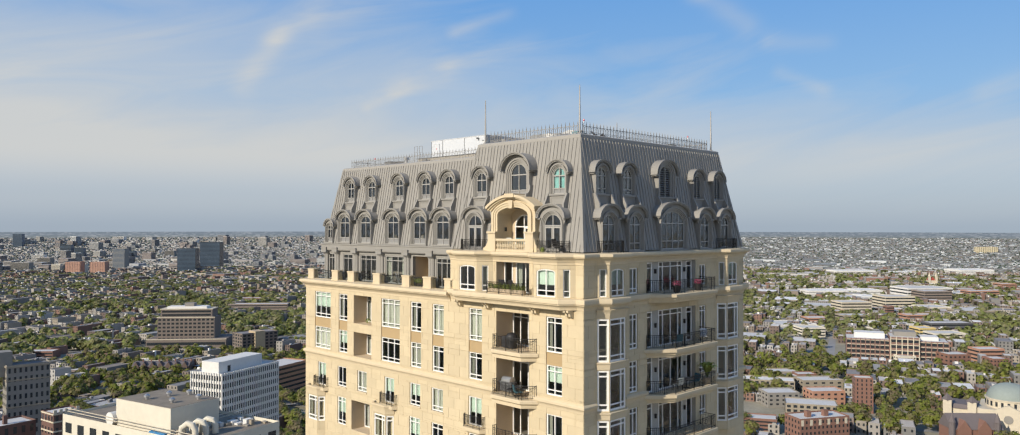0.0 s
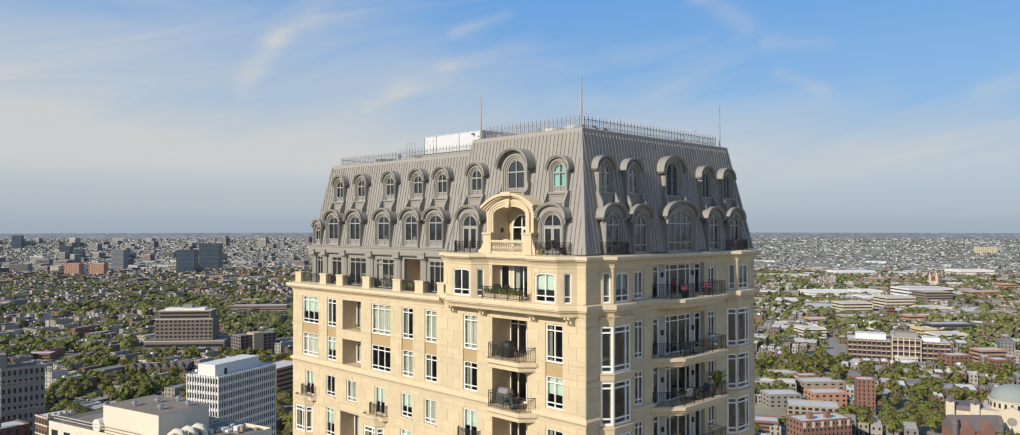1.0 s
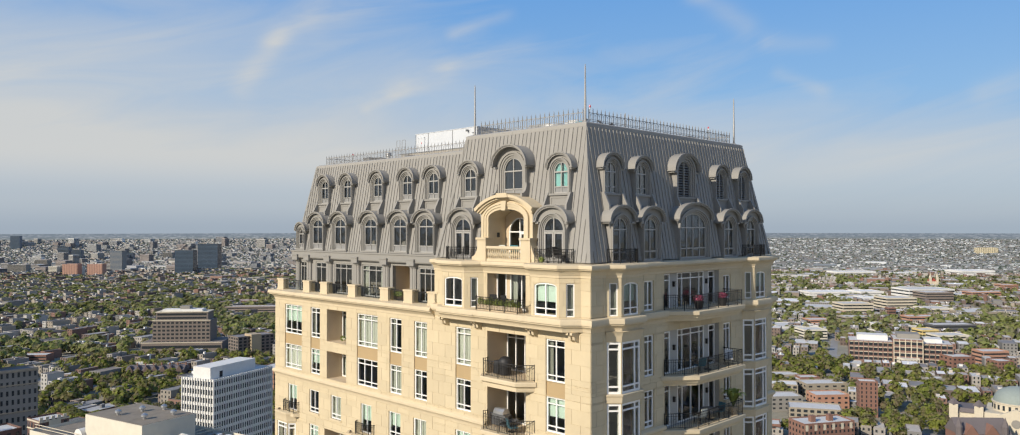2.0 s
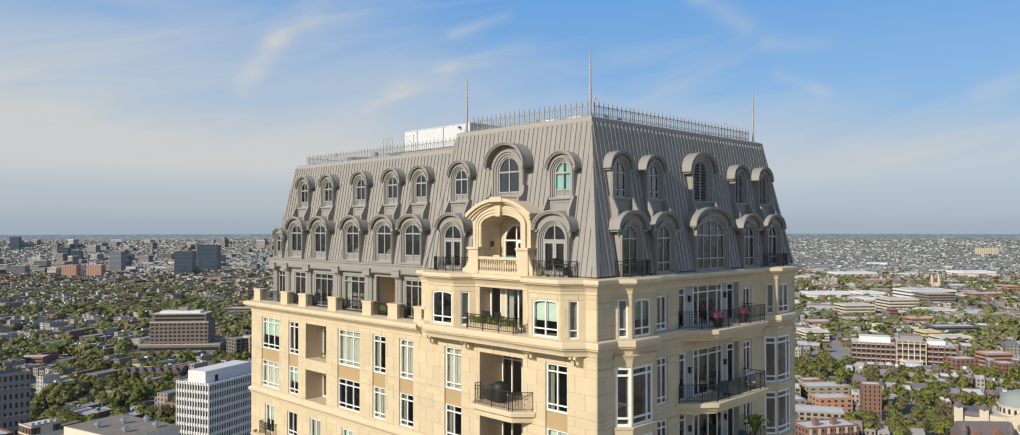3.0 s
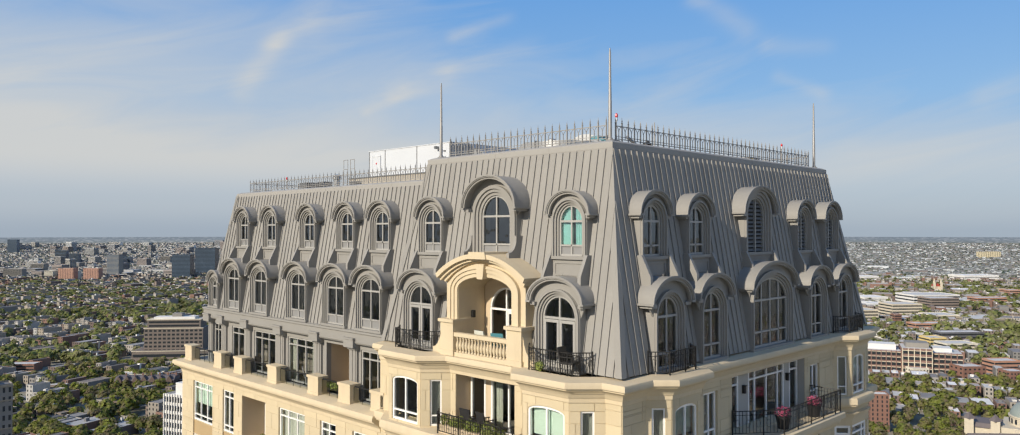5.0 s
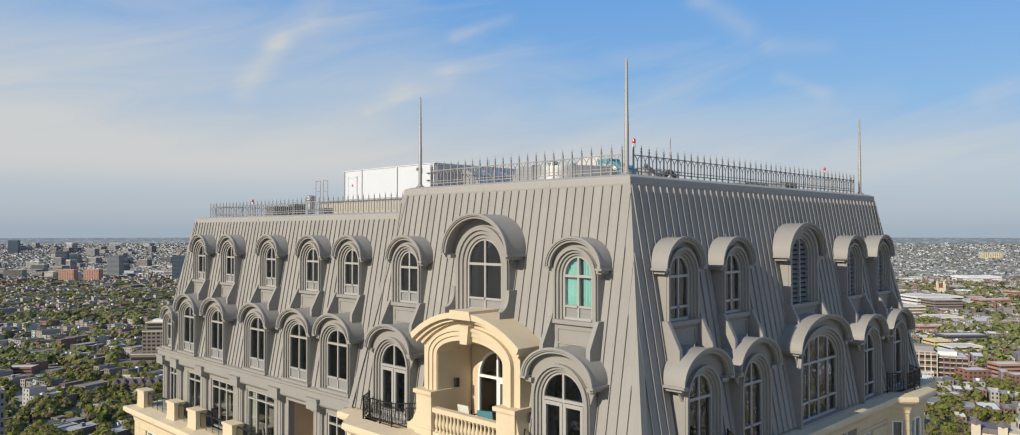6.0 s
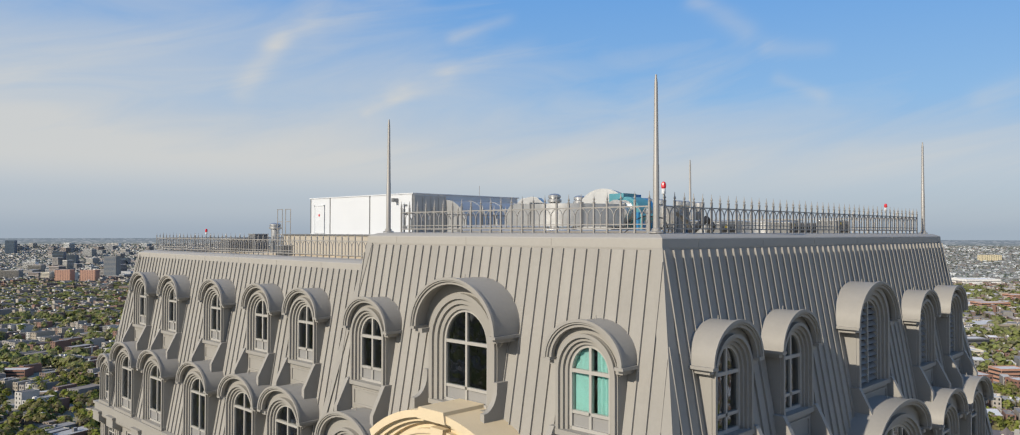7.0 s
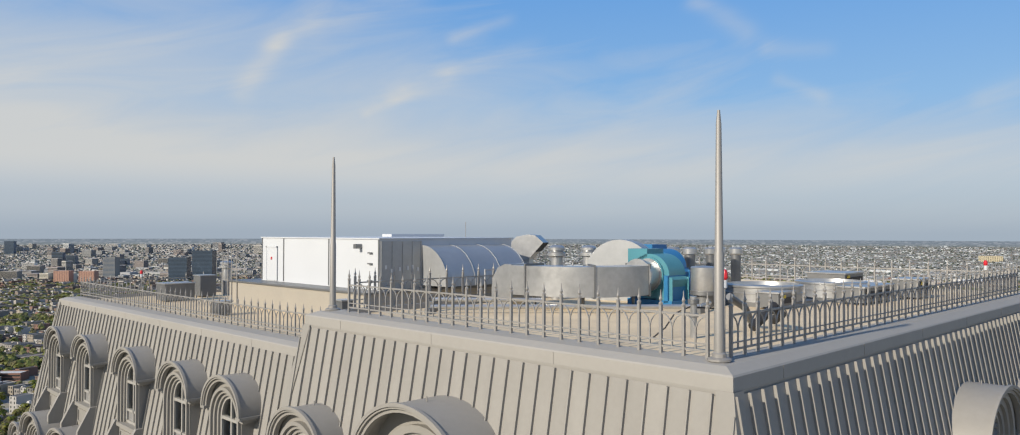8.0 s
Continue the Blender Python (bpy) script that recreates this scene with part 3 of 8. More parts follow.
        if not low:
            for a, b in ((-half + 0.06, -0.02), (0.02, half - 0.06)):
                leaf = Shape().box(a, a + 0.10, d_glass - 0.075, d_glass + 0.03, foot + 0.02, spring - 0.06).box(b - 0.10, b, d_glass - 0.075, d_glass + 0.03, foot + 0.02, spring - 0.06)
                leaf.box(a + 0.1, b - 0.1, d_glass - 0.07, d_glass + 0.03, foot + 0.02, foot + 0.22).box(a + 0.1, b - 0.1, d_glass - 0.07, d_glass + 0.03, spring - 0.17, spring - 0.06)
                part("door_leaf", leaf, FRAME_GREY, dorm)
    # sill
    part("sill", Shape().box(-side - 0.04, side + 0.04, d_face - 0.10, d_glass + 0.1, foot - 0.12, foot), TRIM, dorm)
    if apron:
        ap = Shape().box(-side, side, d_face - 0.0, roof_depth(foot - 0.5, inset) + 0.3, foot - 0.85, foot - 0.12)
        ap.box(-side + 0.12, side - 0.12, d_face - 0.03, d_face + 0.012, foot - 0.72, foot - 0.66)
        ap.box(-side + 0.12, side - 0.12, d_face - 0.03, d_face + 0.012, foot - 0.28, foot - 0.22)
        ap.box(-side + 0.12, -side + 0.18, d_face - 0.03, d_face + 0.012, foot - 0.66, foot - 0.28)
        ap.box(side - 0.18, side - 0.12, d_face - 0.03, d_face + 0.012, foot - 0.66, foot - 0.28)
        part("apron", ap, TRIM, dorm)
        for sg in (-1, 1):
            a, b = sorted((sg * (side - 0.02), sg * (side + 0.13)))
            top, low_z = foot + 0.05, foot - 1.35
            prof = [(d_face + 0.02, top), (d_face - 0.12, top), (d_face - 0.17, top - 0.08), (d_face - 0.52, foot - 0.72), (d_face - 0.52, low_z), (roof_depth(low_z, inset) + 0.1, low_z), (roof_depth(top, inset) + 0.1, top)]
            part("bracket", Shape().prism(prof, "u", a, b), TRIM, dorm)
    if scroll:
        for sg in (-1, 1):
            a, b = sorted((sg * (side - 0.02), sg * (side + 0.12)))
            z0 = foot - 0.75
            prof = [(d_face, foot + 0.75), (d_face - 0.12, foot + 0.75), (d_face - 0.12, foot + 0.62)]
            prof += [(d_face - 0.12 - 0.42 * (1 - math.cos(a_)), foot + 0.62 - 0.55 * math.sin(a_) * 1.0) for a_ in [math.pi / 2 * k / 6 for k in range(1, 7)]]
            prof += [(d_face - 0.54, z0), (roof_depth(z0, inset) + 0.1, z0), (roof_depth(foot + 0.75, inset) + 0.1, foot + 0.75)]
            part("bracket", Shape().prism(prof, "u", a, b), TRIM, dorm)
    return dorm


def put(master, side, us, inset=0.0):
    """Sets the first dormer and copies it to the other columns."""
    master.matrix_basis = side @ shift(us[0], inset)
    for u in us[1:]:
        copy_thing(master, side @ shift(u, inset))


UP = dict(half=0.58, foot=135.68, spring=136.98, rise=0.62, d_glass=-0.70, hood_r=1.05, hood_z=137.24, hood_top=138.13, d_hood=-1.05)
LOWD = dict(half=0.81, foot=131.62, spring=133.42, rise=0.84, d_glass=-1.38, hood_r=1.33, hood_z=134.02, hood_top=134.95, d_hood=-1.78, apron=False)
put(dormer(**UP, curtain=TEAL_CURTAIN, label="round-headed grey dormer with teal curtains"), LEFT_SIDE, [-LEFT_COLS[0]])
put(dormer(**UP), LEFT_SIDE, [-LEFT_COLS[2]])
put(dormer(**UP), LEFT_SIDE, [-c for c in WING_COLS], WING_IN)
put(dormer(**UP, glass_mat=GLASS_SKY, frost=False), RIGHT_SIDE, RIGHT_COLS[:2])
put(dormer(**UP, louvre=True, label="round-headed grey dormer with ventilation louvres"), RIGHT_SIDE, RIGHT_COLS[3:])
BIG = dict(UP, half=0.84, spring=137.22, rise=0.86, hood_r=1.57, hood_z=137.56, hood_top=138.87, d_hood=-1.30, body=0.42)
put(dormer(**dict(BIG, apron=False, scroll=True, glass_mat=GLASS_SKY), label="large round-headed grey dormer with scrolled sides"), LEFT_SIDE, [-LEFT_COLS[1]])
put(dormer(**dict(BIG, half=0.78, spring=137.38, rise=0.72, hood_z=137.42, hood_top=138.6, d_hood=-1.1, louvre=True), label="large louvred grey dormer"), RIGHT_SIDE, [RIGHT_COLS[2]])
put(dormer(**dict(LOWD, low=0.0), label="round-headed grey dormer with glazed balcony doors"), LEFT_SIDE, [-LEFT_COLS[0], -LEFT_COLS[2]])
put(dormer(**dict(LOWD, foot=131.85, spring=133.7, rise=0.64, low=0.42)), LEFT_SIDE, [-c for c in WING_COLS], WING_IN)
put(dormer(**dict(LOWD, half=0.70, low=0.5, spring=133.5, rise=0.72, frost=False)), RIGHT_SIDE, [RIGHT_COLS[0], RIGHT_COLS[1], RIGHT_COLS[3], RIGHT_COLS[4]])
put(dormer(**dict(LOWD, half=1.58, spring=133.62, rise=0.95, low=0.6, bars=4, hood_r=2.15, hood_z=134.2, hood_top=135.29, body=0.34, frost=False), label="wide segmental grey dormer with a four-light window"), RIGHT_SIDE, [RIGHT_COLS[2]])
put(dormer(**dict(LOWD, half=0.46, foot=131.85, spring=133.1, rise=0.44, low=0.36, hood_r=0.86, hood_z=133.42, hood_top=134.12, d_glass=-1.34, d_hood=-1.66, body=0.22), label="small round-headed grey dormer at the wing's end"), LEFT_SIDE, [-31.0], WING_IN)


# ---- stone walls ----
BLOCK = Shape().box(0, 1, -1, 0, 0, 1, skip="back").mesh("stone_block", STONE, 0)
near_blocks = []
COURSE, LENGTH, GAP, PROUD = 0.855, 1.32, 0.011, 0.02


def cut_cells(u0, u1, z0, z1, holes):
    us = sorted({u0, u1, *(min(max(h[i], u0), u1) for h in holes for i in (0, 1))})
    zs = sorted({z0, z1, *(min(max(h[i], z0), z1) for h in holes for i in (2, 3))})
    for a, b in zip(us, us[1:]):
        for c, d in zip(zs, zs[1:]):
            mu, mz = (a + b) / 2, (c + d) / 2
            if b - a > 1e-4 and d - c > 1e-4 and not any(h[0] < mu < h[1] and h[2] < mz < h[3] for h in holes):
                yield a, b, c, d


def wall_panel(m, u0, u1, z0, z1, holes=(), thick=0.35, blocks=True, name="stone_wall", material=None):
    """A wall with openings right through it, in the frame m (outer face at d = 0), faced with single stone blocks."""
    s = Shape()
    for a, b, c, d in cut_cells(u0, u1, z0, z1, holes):
        s.poly([(a, 0, c), (b, 0, c), (b, 0, d), (a, 0, d)])
        s.poly([(b, thick, c), (a, thick, c), (a, thick, d), (b, thick, d)])
    for a, b, c, d in [h[:4] for h in holes] + [(u0, u1, z0, z1)]:
        s.poly([(a, 0, c), (a, 0, d), (a, thick, d), (a, thick, c)])
        s.poly([(b, 0, d), (b, 0, c), (b, thick, c), (b, thick, d)])
        s.poly([(a, 0, d), (b, 0, d), (b, thick, d), (a, thick, d)])
        s.poly([(b, 0, c), (a, 0, c), (a, thick, c), (b, thick, c)])
    wall = part(name, s.mesh(name, material or STONE, 0), None, tower, m=m)
    if not blocks:
        return wall
    k0, k1 = math.floor((z0 - 124.02) / COURSE), math.ceil((z1 - 124.02) / COURSE)
    for k in range(k0, k1):
        c0, c1 = max(z0, 124.02 + k * COURSE), min(z1, 124.02 + (k + 1) * COURSE)
        if c1 - c0 < 0.04:
            continue
        cuts = sorted({c0, c1, *(z for h in holes for z in h[2:4] if c0 + 0.03 < z < c1 - 0.03)})
        for b0, b1 in zip(cuts, cuts[1:]):
            mz = (b0 + b1) / 2
            free = [(u0, u1)]
            for h in holes:
                if h[2] < mz < h[3]:
                    free = [q for p, r in free for q in ((p, min(r, h[0])), (max(p, h[1]), r)) if q[1] - q[0] > 0.02]
            for p, r in free:
                off = (k % 2) * LENGTH / 2 + 0.2
                j = math.floor((p - off) / LENGTH) + 1
                us = [p]
                while off + j * LENGTH < r - 0.15:
                    if off + j * LENGTH > p + 0.15:
                        us.append(off + j * LENGTH)
                    j += 1
                us.append(r)
                for a, b in zip(us, us[1:]):
                    mm = m @ shift(a + GAP, 0, b0 + GAP) @ Matrix.Diagonal((b - a - 2 * GAP, PROUD, b1 - b0 - 2 * GAP, 1))
                    near_blocks.append((wall, m, mm, a, b, b0, b1))
    return wall


# ---- rectangular windows, each kind built once ----
kinds = {}


def rect_window(m, w, h, cols, top=0.42, low=0.36, frame=None, curtain="", arch=0.0, glass_mat=None, name="window", splits=None, wide=0.0):
    """Sets a window with its sill line at m's origin, centred in u: frame, mullions, transom, low rail, panes and curtains."""
    frame = frame or FRAME_WHITE
    key = (round(w, 2), round(h, 2), cols, top, low, frame.name, curtain, arch, name, splits, wide)
    if key in kinds:
        return copy_thing(kinds[key], m)
    f = wide or (0.09 if w > 0.6 else 0.065)
    hw = w / 2
    s = Shape()
    if arch:
        s.band(arc(0, hw - f, h - arch, arch - f, 12, 0), arc(0, hw, h - arch, arch, 12, 0), -0.05, 0.06)
    else:
        s.box(-hw, -hw + f, -0.05, 0.06, 0, h), s.box(hw - f, hw, -0.05, 0.06, 0, h)
        s.box(-hw + f, hw - f, -0.05, 0.06, h - f, h)
    s.box(-hw + f, hw - f, -0.05, 0.06, 0, f)
    edges = [-hw + w * i / cols for i in range(cols + 1)] if not splits else [-hw + w * q for q in splits]
    for e in edges[1:-1]:
        s.box(e - f * 0.42, e + f * 0.42, -0.045, 0.05, f, h - f)
    zs = [0.0]
    if low:
        s.box(-hw + f, hw - f, -0.047, 0.05, low - f * 0.36, low + f * 0.36)
        zs.append(low)
    if top:
        s.box(-hw + f, hw - f, -0.047, 0.05, h - top - f * 0.36, h - top + f * 0.36)
        zs.append(h - top)
    zs.append(h)
    win = thing(name, "", "")
    win.parent, win.matrix_basis = tower, m
    part("window_frame", s, frame, win)
    for a, b in zip(edges, edges[1:]):
        for c, d in zip(zs, zs[1:]):
            pts = [(a, 0.01, c), (b, 0.01, c), (b, 0.01, d), (a, 0.01, d)]
            if arch and d == h:
                pts = [(a, 0.01, c), (b, 0.01, c)] + [(u, 0.01, h - arch + arch * math.sqrt(max(0, 1 - (u / hw) ** 2))) for u in [b + (a - b) * i / 6 for i in range(7)]]
            part("pane", Shape().poly(pts).mesh("pane", glass_mat or GLASS, 0), None, win)
    if curtain:
        c = Shape()
        if curtain == "blind":
            c.box(-hw + 0.06, hw - 0.06, 0.16, 0.17, h * 0.42, h - 0.05)
        else:
            wide = 1.0 if curtain == "full" else 0.42
            for sg in (-1, 1):
                pts = [(sg * hw * (0.98 - wide * i / 24), 0.2 + 0.035 * math.sin(i * 1.7)) for i in range(25)]
                for (p, q), (r, t) in zip(pts, pts[1:]):
                    c.poly([(p, q, 0.03), (r, t, 0.03), (r, t, h - 0.04), (p, q, h - 0.04)])
        part("curtain", c, BLIND if curtain == "blind" else CURTAIN, win)
    kinds[key] = win
    return win


def sill(m, w):
    key = ("sill", round(w, 2))
    if key not in kinds:
        kinds[key] = Shape().box(-w / 2 - 0.08, w / 2 + 0.08, -0.09, 0.25, -0.12, 0).mesh("sill", STONE_TRIM)
    part("sill", kinds[key], None, tower, m=m)


FACE_L = LEFT_SIDE @ shift(0, WALL)
FACE_R = RIGHT_SIDE @ shift(0, WALL)
IN = 0.13     # how far windows stand back from the wall's face

A0, A1 = 124.52, 127.02
B0, B1 = 121.52, 123.62
C0, C1 = 118.32, 120.18
D0, D1 = 114.75, 117.32
LOWEST = 111.5
left_holes, curtains = [], ["", "full", "part", "full", "blind", "part"]
count = 0


def left_window(y0, y1, z0, z1, cols, **kw):
    global count
    left_holes.append((-y1, -y0, z0, z1))
    count += 1
    rect_window(FACE_L @ shift(-(y0 + y1) / 2, IN, z0), y1 - y0, z1 - z0, cols, curtain=curtains[(count * 5 + int(y0)) % 6], **kw)


for y0, y1, n in ((29.70, 32.50, 3), (26.84, 28.28, 2), (18.80, 21.50, 3), (15.87, 17.30, 2), (12.97, 14.40, 2), (8.45, 9.95, 2), (0.32, 1.82, 2)):
    left_window(y0, y1, A0, A1, n)
    left_window(y0, y1, B0, B1, n)
    left_holes.append((-y1, -y0, B1 + 0.02, A0 - 0.02))
    part("spandrel_panel", Shape().box(-y1, -y0, WALL + 0.07, WALL + 0.3, B1, A0), SPANDREL, tower, "tan panel between two windows", m=LEFT_SIDE)
for y0, y1 in ((27.0, 28.44), (23.70, 25.18), (15.98, 17.40), (13.05, 14.50), (0.32, 1.82)):
    left_window(y0, y1, C0, C1, 2, top=0.0)
    sill(FACE_L @ shift(-(y0 + y1) / 2, 0, C0), y1 - y0)
for y0, y1 in ((30.47, 31.93), (19.58, 20.98), (8.48, 9.98)):
    left_window(y0, y1, C0 - 0.35, C1, 2, top=0.0, low=0.0)
for y0, y1 in ((27.05, 28.45), (16.0, 17.45), (13.05, 14.50), (8.48, 9.98), (0.32, 1.82)):
    left_window(y0, y1, D0, D1, 2)
RECESSES = [(22.98, 25.78, 124.42, A1), (22.98, 25.78, 121.40, B1), (23.2, 26.1, 114.6, D1),
            (3.47, 6.87, 124.30, A1), (3.47, 6.87, 120.95, B1), (3.47, 6.87, 117.5, C1 + 0.1), (3.47, 6.87, 113.9, D1)]
for y0, y1, z0, z1 in RECESSES:
    left_holes.append((-y1, -y0, z0, z1))
for y0, y1, z0, z1 in RECESSES + [(3.47, 6.87, 128.40, 130.85)]:
    s = Shape()
    dd = 0.78 if z0 > 128 else (1.72 if y0 < 20 else 1.42)
    e = 0.006
    l, r, b, t = -y1 + e, -y0 - e, z0 + e, z1 - e
    s.poly([(l, 0, b), (l, dd, b), (l, dd, t), (l, 0, t)])
    s.poly([(r, 0, b), (r, 0, t), (r, dd, t), (r, dd, b)])
    s.poly([(l, 0, t), (r, 0, t), (r, dd, t), (l, dd, t)])
    s.poly([(l, 0, b), (r, 0, b), (r, dd, b), (l, dd, b)])
    w = 0.72 * (y1 - y0)
    doors = [(l + 0.06, l + 0.06 + w)] if z0 < 128 else [(l + 0.08, l + 0.98), (l + 1.3, r - 0.06)]
    for a, c, d, f in cut_cells(l, r, b, t, [(p, q, b + 0.02, t - 0.12) for p, q in doors]):
        s.poly([(a, dd, d), (c, dd, d), (c, dd, f), (a, dd, f)])
    part("loggia", s, RECESS, tower, "tan stucco balcony recess", m=FACE_L)
    for p, q in doors:
        rect_window(FACE_L @ shift((p + q) / 2, dd + 0.02, b + 0.02), q - p, t - b - 0.14, 3 if z0 < 128 else (2 if q - p > 1.5 else 1), top=0.42 if z0 < 128 else 0.0, low=0.0, curtain="part" if y0 > 20 or q - p > 1.5 and z0 > 128 else "", name="balcony_door")

wall_panel(FACE_L, -END_L, 1.6, LOWEST, 127.6, [h for h in left_holes])
wall_panel(FACE_L, -12.15, 1.6, 127.6, 131.3, [(-6.87, -3.47, 128.40, 130.85), (-10.85, -7.5, 128.5, 130.5), (-2.74, 0.6, 128.5, 130.5)])

# ---- right side wall ----
right_holes = []


def right_window(x0, x1, z0, z1, cols, **kw):
    right_holes.append((x0, x1, z0, z1))
    rect_window(FACE_R @ shift((x0 + x1) / 2, IN, z0), x1 - x0, z1 - z0, cols, **kw)


for z0, z1 in ((128.48, 130.35), (124.45, 127.0), (121.3, 123.6), (117.9, 120.2)):
    right_window(3.58, 4.60, z0, z1, 2, top=0.42 if z1 < 128 else 0.0, curtain="part" if z0 < 122 else "full")
    right_window(13.06, 14.08, z0 + (0.25 if z1 < 128 else 0.2), z1 - 0.05, 2, top=0.42 if z1 < 128 else 0.0)
BACK_R = 0.32
for z0, z1 in ((128.35, 130.75), (124.25, 127.05), (120.9, 123.65), (117.4, 120.2)):
    right_holes.append((5.745, 12.455, z0 - 0.005, z1 + 0.005))
    s = Shape()
    s.poly([(5.75, 0, z0), (5.75, 0, z1), (5.75, BACK_R, z1), (5.75, BACK_R, z0)])
    s.poly([(12.45, 0, z0), (12.45, BACK_R, z0), (12.45, BACK_R, z1), (12.45, 0, z1)])
    s.poly([(5.75, 0, z1), (12.45, 0, z1), (12.45, BACK_R, z1), (5.75, BACK_R, z1)])
    s.poly([(5.75, 0, z0), (5.75, BACK_R, z0), (12.45, BACK_R, z0), (12.45, 0, z0)])
    hl = [(5.8, 6.85, z0, z1 - 0.1), (7.7, 11.0, z0, z1 - 0.05), (11.55, 12.4, z0, z1 - 0.1)]
    for a, b, c, d in cut_cells(5.75, 12.45, z0, z1, hl):
        s.poly([(a, BACK_R, c), (b, BACK_R, c), (b, BACK_R, d), (a, BACK_R, d)])
    part("loggia", s, PANEL_GREY, tower, "grey panelled balcony recess", m=FACE_R)
    rect_window(FACE_R @ shift(6.325, BACK_R + 0.04, z0), 1.05, z1 - z0 - 0.1, 1, top=0.42, low=0.0, name="balcony_door")
    rect_window(FACE_R @ shift(9.35, BACK_R + 0.04, z0), 3.3, z1 - z0 - 0.05, 4, top=0.42, low=0.0, name="balcony_door", splits=(0, 0.18, 0.5, 0.82, 1))
    rect_window(FACE_R @ shift(11.975, BACK_R + 0.04, z0), 0.85, z1 - z0 - 0.1, 1, top=0.42, low=0.0, name="balcony_door")
    for x in (7.25, 11.27):
        part("wall_lamp", Shape().box(x - 0.07, x + 0.07, BACK_R - 0.13, BACK_R, z0 + 1.45, z0 + 1.75).box(x - 0.09, x + 0.09, BACK_R - 0.16, BACK_R, z0 + 1.75, z0 + 1.79), IRON, tower, "small black wall lantern", m=FACE_R)
bay_cut = [(c - 1.3, c + 1.3, z0, z1) for c in (1.36, 17.30) for z0, z1 in ((128.5, 130.5), (120.4, 127.0), (116.9, 120.0))]
wall_panel(FACE_R, -1.6, END_R, LOWEST, 131.3, right_holes + bay_cut)


# ---- canted bays ----
def bay(side, c, half, out, z0, z1, rows, frame_corner=False, arched=False, shade="blind"):
    """Three wall panels standing out from the wall; rows: (z0, z1) of the windows."""
    front = side @ shift(c, WALL - out)
    diag = out * math.sqrt(2)
    lm = side @ Matrix.Translation((c - half - out, WALL, 0)) @ pose(0, 0, 0, 0, 0, -45)
    rm = side @ Matrix.Translation((c + half, WALL - out, 0)) @ pose(0, 0, 0, 0, 0, 45)
    fw = half - (0.04 if frame_corner else 0.22)
    cw = diag / 2 - (0.04 if frame_corner else 0.22)
    cw = cw if frame_corner else 0.24
    wall_panel(front, -half, half, z0, z1, [(-fw, fw, a, b) for a, b in rows], 0.25)
    for m in (lm, rm):
        wall_panel(m, 0, diag, z0, z1, [(diag / 2 - cw, diag / 2 + cw, a, b) for a, b in rows], 0.25)
    for a, b in rows:
        rect_window(front @ shift(0, 0.09, a), 2 * fw, b - a, 2, top=0.42 if not arched else 0.0, low=0.42, arch=0.22 if arched else 0.0,
                    splits=(0, 0.72, 1) if frame_corner else None, curtain="part" if frame_corner else shade, wide=0.13 if frame_corner else 0.0)
        if arched:
            pts = [(-fw, b), (-fw, b - 0.22)] + [(p, q) for p, q in arc(0, fw, b - 0.22, 0.22, 12)] + [(fw, b)]
            part("arch_spandrel", Shape().prism(pts[::-1], "d", 0.0, 0.2), STONE, tower, m=front)
        for m in (lm, rm):
            rect_window(m @ shift(diag / 2, 0.09, a), 2 * cw, b - a, 1, top=0.42 if not arched else 0.0, low=0.42, curtain="full" if arched else "part", wide=0.13 if frame_corner else 0.0)
    f = Shape().prism([(c - half - out, WALL), (c - half, WALL - out), (c + half, WALL - out), (c + half + out, WALL)], "z", z0 - 0.02, z0)
    f.prism([(c - half - out, WALL), (c - half, WALL - out), (c + half, WALL - out), (c + half + out, WALL)], "z", z1, z1 + 0.02)
    part("bay_cap", f, STONE, tower, m=side)


for y, shade in ((9.18, ""), (1.07, "blind")):
    bay(LEFT_SIDE, -y, 1.10, 0.88, 128.3, 131.3, [(128.5, 130.42)], arched=True, shade=shade)
for x in (1.36, 17.30):
    bay(RIGHT_SIDE, x, 0.95, 0.64, 128.3, 131.3, [(128.5, 130.42)], arched=True)
    bay(RIGHT_SIDE, x, 0.95, 0.64, 116.5, 127.3, [(124.0, 127.0), (120.65, 123.45), (117.2, 120.0)], frame_corner=True)
    for z in (123.45, 120.0):
        p = [(x - 1.59, WALL), (x - 0.95, WALL - 0.64), (x + 0.95, WALL - 0.64), (x + 1.59, WALL)]
        part("bay_band", Shape().sweep([(0, z + 0.02), (0.06, z + 0.06), (0.09, z + 0.42), (0.16, z + 0.46), (0.16, z + 0.54), (0, z + 0.56)], p), STONE_TRIM, tower)

# bays low on the wing's wall, with iron balconies on top
for y in (31.95, 20.95):
    bay(LEFT_SIDE, -y, 0.85, 0.55, 112.0, 117.75, [(114.6, 116.95)], frame_corner=True)
    p = [(WALL, y + 1.4), (WALL - 0.55, y + 0.85), (WALL - 0.55, y - 0.85), (WALL, y - 1.4)]
    part("bay_band", Shape().sweep([(0, 117.0), (0.08, 117.1), (0.12, 117.6), (0.2, 117.72), (0.2, 117.86), (0, 117.88)], p), STONE_TRIM, tower)

